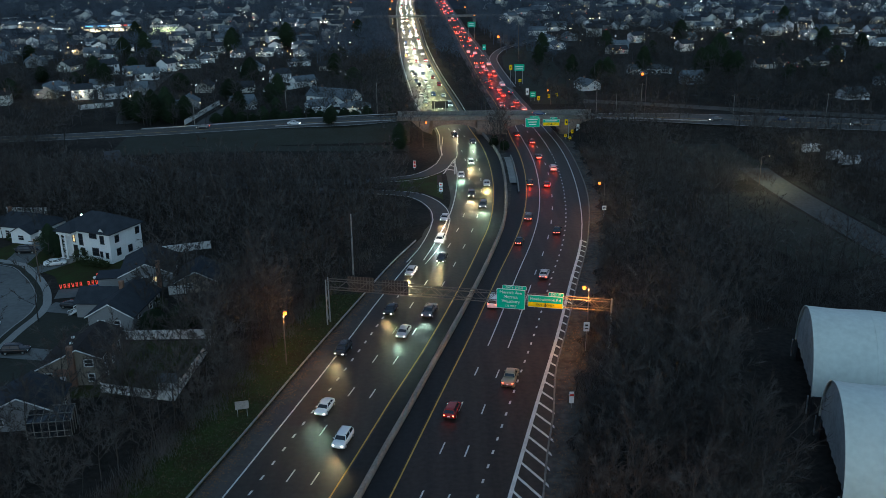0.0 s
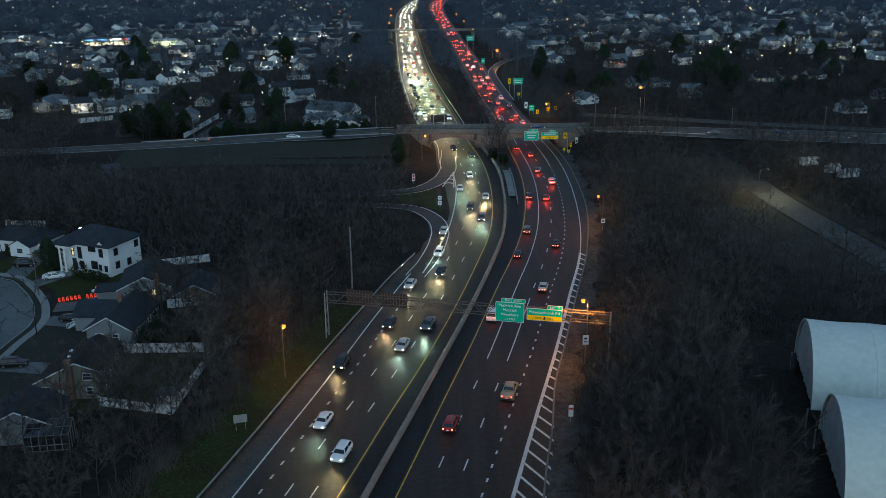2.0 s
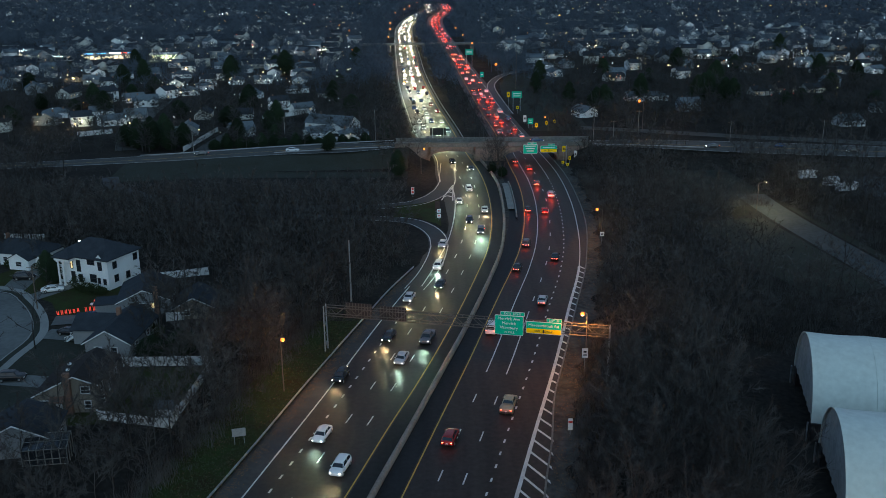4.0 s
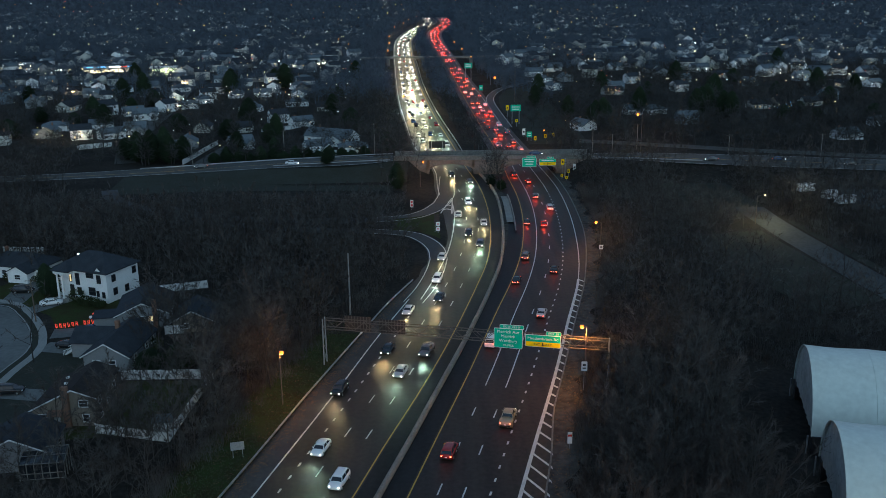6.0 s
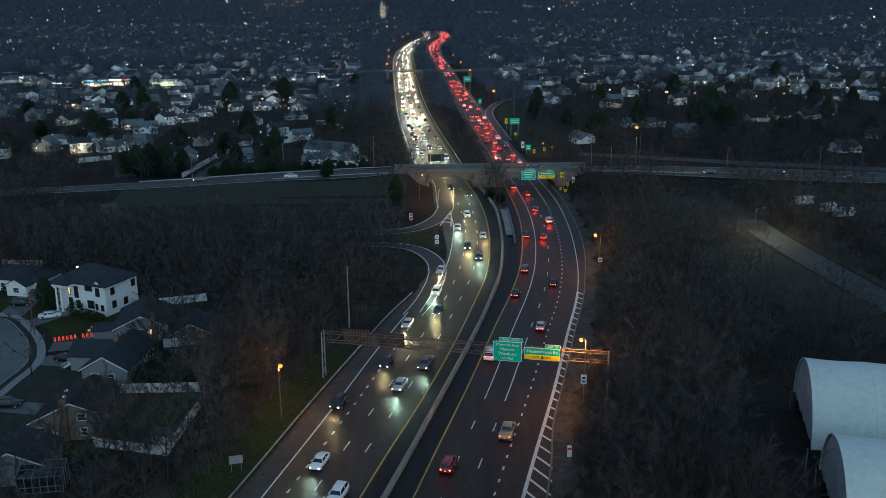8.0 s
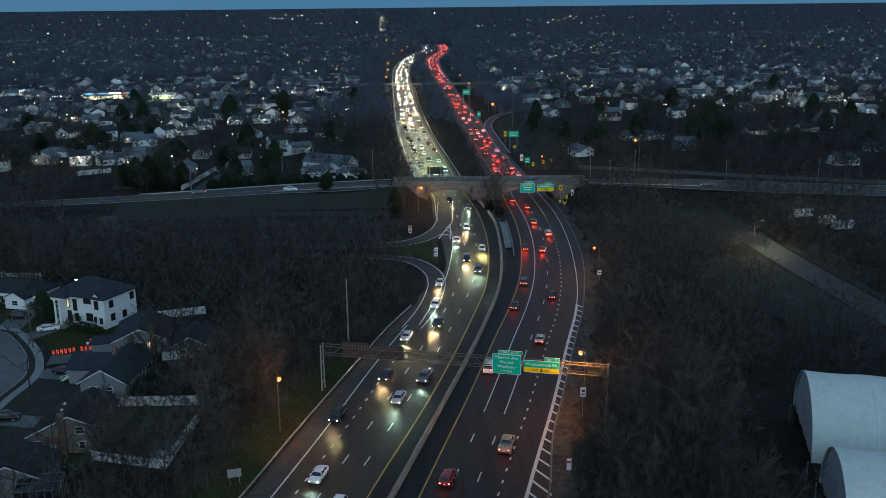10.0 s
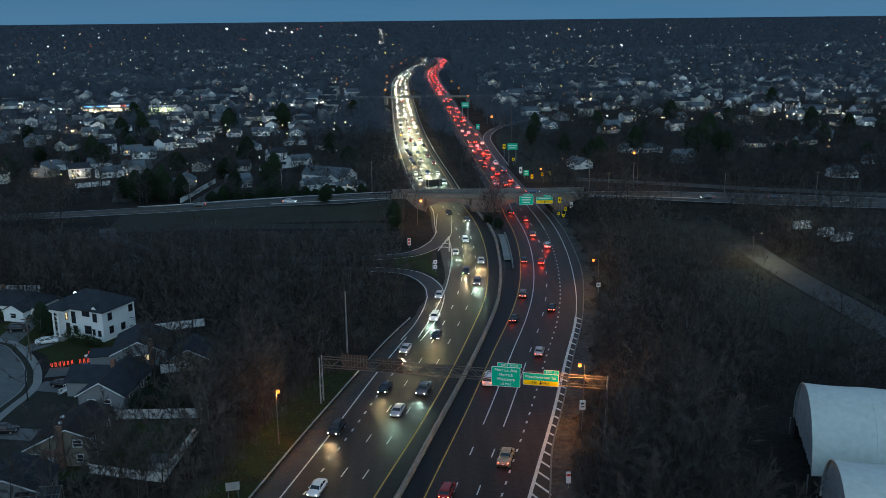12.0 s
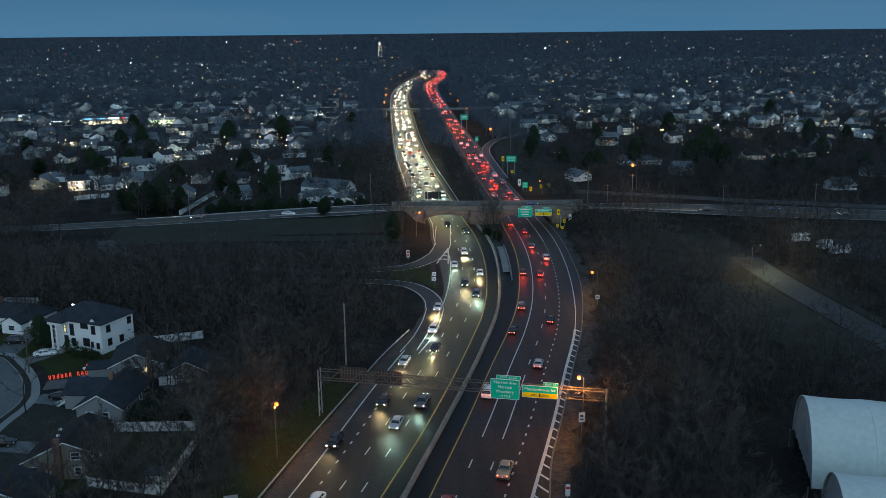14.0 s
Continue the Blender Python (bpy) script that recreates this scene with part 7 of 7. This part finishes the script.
def car(shape, paint, oncoming, label, lamps=True):
    L, st, (w0, r0, r1, w1, top) = SHAPES[shape]
    ob = thing("car", label, "car", group="cars on the parkway")
    order = st[::-1]
    fw, fb, ft = (line_of([(q[0], q[i]) for q in order]) for i in (1, 2, 3))
    rings = []
    for x in [order[0][0], order[0][0] + 0.08] + [order[0][0] + L * k / 12 for k in range(1, 12)] + [order[-1][0] - 0.08, order[-1][0]]:
        w, b, t = fw(x), fb(x), ft(x)
        half = [(w * 0.90, b), (w * 0.99, b + 0.14), (w, (b + t) / 2), (w * 0.97, t - 0.13), (w * 0.88, t - 0.02), (w * 0.45, t + 0.03)]
        rings.append([(x, y, z) for y, z in half] + [(x, -y, z) for y, z in half[::-1]])
    mesh_object("body", loft(bmesh.new(), rings), PAINTS[paint], ob, True)
    hw = st[3][1] * 0.88
    belt = st[3][3] - 0.03
    mid = (r0 + r1) / 2
    bm = bmesh.new()
    q = [bm.verts.new(p) for p in ((w0, -hw, belt), (w0, hw, belt), (w1, hw, belt), (w1, -hw, belt), (r0, -hw * 0.8, top - 0.06), (r0, hw * 0.8, top - 0.06), (r1, hw * 0.8, top - 0.06), (r1, -hw * 0.8, top - 0.06))]
    for a in ((0, 1, 5, 4), (1, 2, 6, 5), (2, 3, 7, 6), (3, 0, 4, 7), (4, 5, 6, 7)):
        bm.faces.new([q[i] for i in a])
    part("glazing", bm, M_PANE, ob, "dark car windows")
    rings = []
    for x, z, k in ((r1 - 0.14, top - 0.13, 0.78), (r1 + 0.05, top - 0.05, 0.82), (r1 + 0.4, top - 0.02, 0.83), (mid, top, 0.83), (r0 - 0.35, top - 0.03, 0.82), (r0 + 0.05, top - 0.07, 0.80), (r0 + 0.16, top - 0.13, 0.77)):
        y = hw * k
        rings.append([(x, y * 1.03, z - 0.07), (x, y, z - 0.01), (x, y * 0.6, z + 0.025), (x, -y * 0.6, z + 0.025), (x, -y, z - 0.01), (x, -y * 1.03, z - 0.07)])
    mesh_object("roof", loft(bmesh.new(), rings), PAINTS[paint], ob, True)
    for s in (-1, 1):
        for xa, xb in ((w0, r0 + 0.05), (w1, r1 - 0.05)):
            part("pillar", rod(bmesh.new(), (xa, s * hw, belt), (xb, s * hw * 0.81, top - 0.1), 0.055, sides=5), PAINTS[paint], ob)
        part("pillar", rod(bmesh.new(), ((w0 + w1) / 2 - 0.1, s * hw * 1.0, belt), (mid - 0.1, s * hw * 0.82, top - 0.1), 0.05, sides=5), PAINTS[paint], ob)
    if shape == "pickup":
        part("load_bed", box(bmesh.new(), (-1.8, 0, 1.13), (1.75, 1.6, 0.05)), M_BLACK, ob)
    wheel = None
    for x in (L * 0.31, -L * 0.31):
        for s in (-1, 1):
            y = s * (st[3][1] - 0.08)
            t = part("wheel", rod(bmesh.new(), (x, y - 0.11, 0.33), (x, y + 0.11, 0.33), 0.33, sides=14), M_TYRE, ob)
            part("rim", rod(bmesh.new(), (x, y + s * 0.05, 0.33), (x, y + s * 0.125, 0.33), 0.2, sides=10), M_RIM, t)
    for s in (-1, 1):
        hx, hwid, hz, tz = st[1][0] + 0.08, st[1][1], st[1][3] - 0.13, st[-1][3] - 0.16
        part("headlight", box(bmesh.new(), (hx + 0.03, s * hwid * 0.74, hz - 0.05), (0.14, 0.28, 0.13), bevel=0.03), G_HEAD if lamps else M_SIGNWHITE, ob, "headlight")
        part("taillight", box(bmesh.new(), (st[-1][0] + 0.02, s * st[-1][1] * 0.80, tz), (0.14, 0.22, 0.17), bevel=0.03), G_TAIL if lamps else M_REDPLASTIC, ob, "red tail light")
        part("mirror", box(bmesh.new(), (w0 - 0.25, s * (st[2][1] + 0.08), belt + 0.08), (0.12, 0.2, 0.13), bevel=0.03), PAINTS[paint], ob)
    part("bumper", box(bmesh.new(), (st[-1][0] + 0.0, 0, 0.5), (0.12, st[-1][1] * 1.7, 0.18), bevel=0.03), M_BLACK if paint != "white" else PAINTS[paint], ob)
    part("number_plate", box(bmesh.new(), (st[-1][0] - 0.05, 0, 0.72), (0.03, 0.32, 0.15)), M_SIGNWHITE, ob, "pale plate without writing")
    return ob


FLEET = {}
WORD = {"sedan": "sedan", "suv": "sport utility car", "van": "van", "pickup": "pickup truck"}


def park(shape, paint, x, y, turn, state, z=0.03, lamps=True):
    key = (shape, paint, lamps)
    m = pose(x, y, z, 0, 0, turn)
    label = f"{paint} {WORD[shape]} {state}"
    if key in FLEET:
        ob = copy_thing(FLEET[key], m)
        ob["label"] = label
        return ob
    FLEET[key] = ob = car(shape, paint, False, label, lamps)
    ob.matrix_basis = m
    if not lamps:
        ob["group"] = "parked cars"
    return ob


def heading(f, y):
    return math.degrees(math.atan2(2.0, f(y + 1) - f(y - 1)))


def beam(x, y, turn, power, size=36, warm=0.8, z=0.75, dip=0.06):
    l = new("headlight_beam", bpy.data.lights.new("headlight_beam", "SPOT"))
    l.data.energy, l.data.spot_size, l.data.spot_blend, l.data.shadow_soft_size = power, radians(size), 1.0, 0.3
    l.data.color = (1.0, 0.76, 0.36) if warm > 0.45 else (0.60, 1.0, 0.80)
    a = radians(turn)
    e = Vector((x, y, z))
    l.matrix_world = look(e, e + Vector((math.cos(a), math.sin(a), -dip))) @ Matrix.Diagonal((2.8, 1, 1, 1))


BEAM = 4400.0
ON_L = [(-19.1, 122.3, "sedan", "white"), (-15.4, 112.8, "suv", "white"), (-18.4, 142.6, "suv", "black"), (-8.3, 149.9, "sedan", "silver"), (-11.1, 160.3, "sedan", "black"),
        (-3.9, 158.8, "pickup", "grey"), (-7.9, 181.4, "sedan", "silver"), (-1.4, 189.5, "sedan", "black"), (-1.8, 202.2, "suv", "white"), (-0.6, 219.8, "sedan", "silver"),
        (9.5, 230.8, "suv", "grey"), (6.9, 241.2, "suv", "black"), (11.6, 252.8, "sedan", "silver"), (4.6, 262.7, "sedan", "silver"), (8.0, 277.8, "suv", "silver"),
        (9.6, 308.5, "sedan", "grey"), (3.6, 318.9, "suv", "black")]
mid_l, mid_r = between(main_l, yellow_l, 0.5), between(yellow_r, edge_r, 0.5)
for k, (x, y, s, p) in enumerate(ON_L):
    t = heading(mid_l, y) + 180
    a = radians(t)
    ln = SHAPES[s][0] / 2
    park(s, p, x - math.cos(a) * ln, y - math.sin(a) * ln, t, "with headlights on, coming along the parkway")
    beam(x + math.cos(a) * 0.4, y + math.sin(a) * 0.4, t, BEAM * (0.42 if y < 165 else 0.85), 46, warm=(k * 7 % 5) / 4)
ON_R = [(0.1, 120.9, "suv", "red"), (9.4, 130.9, "pickup", "tan"), (8.6, 163.3, "van", "white"), (19.9, 178.9, "sedan", "silver"), (16.4, 200.8, "sedan", "black"), (26.1, 208.4, "sedan", "black"),
        (20.3, 219.5, "suv", "grey"), (23.8, 252.9, "sedan", "black"), (28.4, 250.9, "sedan", "red"), (32.3, 269.5, "suv", "silver"), (29.5, 285.1, "sedan", "grey"), (29.4, 307.5, "sedan", "red"),
        (25.4, 319.7, "sedan", "black")]
for k, (x, y, s, p) in enumerate(ON_R):
    t = heading(mid_r, y)
    a = radians(t)
    ln = SHAPES[s][0] / 2
    park(s, p, x + math.cos(a) * ln, y + math.sin(a) * ln, t, "with tail lights on, driving away")
    beam(x + math.cos(a) * (2 * ln + 0.3), y + math.sin(a) * (2 * ln + 0.3), t, BEAM * 0.3, warm=(k * 3 % 5) / 4)
    l = new("tail_light_glow", bpy.data.lights.new("tail_light_glow", "POINT"))
    l.data.energy, l.data.color, l.data.shadow_soft_size = (260 if y > 240 else 36 if y > 190 else 6), (1.0, 0.045, 0.02), 0.3
    l.location = (x - math.cos(a) * 0.5, y - math.sin(a) * 0.5, 0.85)
r = random.Random(4)
kinds = ["sedan", "sedan", "suv", "suv", "suv", "van", "pickup"]
hues = ["white", "silver", "black", "grey", "red", "blue"]
FAR = 500


def far_car():
    """A small plain car: body with a cabin."""
    bm = bmesh.new()
    poly(bm, [(2.3, -0.9, 0.3), (2.35, -0.9, 0.75), (1.2, -0.9, 0.95), (0.5, -0.85, 1.5), (-1.6, -0.85, 1.55), (-2.3, -0.9, 1.0), (-2.3, -0.9, 0.3)], (0, 1.8, 0))
    bmesh.ops.triangulate(bm, faces=bm.faces[:])
    bm.verts.index_update()
    out = np.array([v.co[:] for v in bm.verts]), np.array([[v.index for v in f.verts] for f in bm.faces])
    bm.free()
    return out


def lamps_pair(x, w=0.14):
    V, F = [], []
    for s in (-1, 1):
        k = len(V)
        V += [(x + w, s * 0.62, 0.75), (x - w, s * 0.62, 0.75), (x, s * 0.62 + w, 0.75), (x, s * 0.62 - w, 0.75), (x, s * 0.62, 0.75 + w), (x, s * 0.62, 0.75 - w)]
        F += [(k + a, k + b, k + c) for a in (0, 1) for b in (2, 3) for c in (4, 5)]
    return np.array(V), np.array(F)


CAR_FAR, HEADS, TAILS = far_car(), lamps_pair(2.4, 0.16), lamps_pair(-2.35, 0.22)
far_sets = {}


def far_add(key, shape, x, y, turn):
    v, f = shape
    V, F = far_sets.setdefault(key, ([], []))
    c, sn = math.cos(radians(turn)), math.sin(radians(turn))
    n = sum(len(q) for q in V)
    V.append(np.column_stack([v[:, 0] * c - v[:, 1] * sn + x, v[:, 0] * sn + v[:, 1] * c + y, v[:, 2] + 0.03]))
    F.append(f + n)


count = 0
for lane_i in range(3):
    fl, fr = between(main_l, yellow_l, (lane_i + 0.5) / 3), between(yellow_r, edge_r, (lane_i + 0.5) / 3)
    for f, back, words, y in ((fl, 180, "in the jam of headlights", 352 + 5 * lane_i), (fr, 0, "in the jam of tail lights", 350 + 4 * lane_i)):
        while y < 1600:
            x, t, paint = f(y) + r.uniform(-0.6, 0.6), heading(f, y) + back, r.choice(hues)
            if 738 < y < 768:
                pass
            elif y < FAR:
                park(r.choice(kinds), paint, x, y, t, words)
            else:
                far_add(("far_cars", paint), CAR_FAR, x, y, t)
                far_add(("far_headlights", ""), HEADS, x, y, t)
                far_add(("far_taillights", ""), TAILS, x, y, t)
            if back:
                count += 1
                if count % (1 if y < FAR else 3) == 0:
                    beam(x + 2.8 * math.cos(radians(t)), y - 2.8, t, BEAM * (0.9 if y < FAR else 7.0), 44, warm=r.random() + 0.2)
            elif y < FAR and r.random() < 0.6:
                l = new("tail_light_glow", bpy.data.lights.new("tail_light_glow", "POINT"))
                l.data.energy, l.data.color, l.data.shadow_soft_size = 620, (1.0, 0.045, 0.02), 0.3
                a = radians(t)
                l.location = (x - math.cos(a) * 3.2, y - math.sin(a) * 3.2, 0.9)
            y += r.uniform(9, 31) if back or y < FAR else r.uniform(15, 44)
for (nm, paint), (V, F) in far_sets.items():
    mat = PAINTS[paint] if paint else (G_HEAD if "head" in nm else G_TAIL)
    lb = f"distant {paint} cars in the traffic jam" if paint else ("headlights of the distant traffic jam" if "head" in nm else "tail lights of the distant traffic jam")
    tagged(raw_object(nm, np.vstack(V), np.vstack(F), mat), lb, "cars" if paint else "lights", kind="stuff")
# cars on the crossing road and in the gardens
for x, off, p, d in ((-54, -2.6, "white", 1), (-88, 2.6, "grey", -1), (34, 2.4, "blue", 1), (96, -2.4, "grey", -1), (122, 2.4, "blue", 1), (146, -2.4, "black", -1)):
    sl = (CROSS_Z(x + 2) - CROSS_Z(x - 2)) / 4
    t = math.degrees(math.atan2(crossing_y(x + 1) - crossing_y(x - 1), 2.0))
    park("sedan", p, x, crossing_y(x) + off, t + (0 if d > 0 else 180), "driving on the crossing road", CROSS_Z(x) + 0.1)
    if x in (96, 146, -88):
        beam(x + d * 2.6, crossing_y(x) + off, t + (0 if d > 0 else 180), 3500, z=CROSS_Z(x) + 0.9)
park("sedan", "white", -85.6, 191.0, 20, "parked on the driveway of the white house", 0.09, False)
park("suv", "black", -95.4, 199.5, 5, "parked on a driveway", 0.09, False)
park("sedan", "white", -84.0, 156.5, 80, "parked at the kerb of the street", 0.04, False)
park("suv", "black", -74.5, 145.8, 5, "parked on a driveway", 0.1, False)
park("sedan", "black", -72.4, 166.2, -12, "parked beside the grey house", 0.09, False)
park("sedan", "blue", -70.8, 174.4, 10, "parked on a driveway", 0.09, False)
park("suv", "grey", -82.0, 150.5, 92, "parked at the kerb of the street", 0.04, False)
park("sedan", "black", -81.8, 137.0, 90, "parked at the kerb of the street", 0.04, False)

# ---------------------------------------------------------------- grass tufts and fallen leaves on the verge
def tuft(q, n=5, w=0.22, h=0.22):
    V, F = [], []
    for i in range(n):
        o = np.array([q.normal(0, w), q.normal(0, w), 0])
        a = q.uniform(0, 6.283)
        d = np.array([math.cos(a), math.sin(a), 0]) * 0.09
        k = len(V)
        V += [o - d, o + d, o + np.array([q.normal(0, 0.08), q.normal(0, 0.08), h * q.uniform(0.5, 1.3)])]
        F.append((k, k + 1, k + 2))
    return np.array(V), np.array(F)


def leaf(q, n=4):
    V, F = [], []
    for i in range(n):
        o = np.array([q.normal(0, 0.3), q.normal(0, 0.3), 0.02])
        a = q.uniform(0, 6.283)
        d, e = np.array([math.cos(a), math.sin(a), 0.1]) * 0.1, np.array([-math.sin(a), math.cos(a), 0.1]) * 0.08
        k = len(V)
        V += [o - d, o + e, o + d, o - e]
        F += [(k, k + 1, k + 2), (k, k + 2, k + 3)]
    return np.array(V), np.array(F)


q = np.random.default_rng(51)
M_LEAF = material("fallen_leaves", (0.16, 0.085, 0.040), 0.9, vary=0.5, scale=0.6, fine=3)
M_TUFT = material("grass_blades", (0.040, 0.062, 0.021), 0.9, second=(0.042, 0.036, 0.018), scale=0.25, fine=2)
tufts, leaves = [tuft(q) for _ in range(6)], [leaf(q) for _ in range(6)]
flat = lambda x, y: 0.0
verge = scatter(lambda x, y: guard_l(y) - 9.5 < x < guard_l(y) - 0.4, -60, -8, 84, 178, 0.75, rnd)
joined("grass_tufts", tufts, verge, M_TUFT, "uneven grass tufts on the verge behind the guardrail", "grass", 0.7, 1.5, 61, flat)
litter = [(guard_l(y) + rnd.gauss(0.9, 0.7), y) for y in [84 + 116 * rnd.random() for _ in range(1100)]]
litter += [(x, y) for x, y in verge if rnd.random() < 0.16]
litter += [(kerb_r(y) + rnd.uniform(0.3, 6), y) for y in [84 + 210 * rnd.random() for _ in range(1600)]]
joined("fallen_leaves", leaves, litter, M_LEAF, "brown fallen leaves along shoulder and kerb", "leaves", 0.6, 1.4, 62, lambda x, y: 0.04)
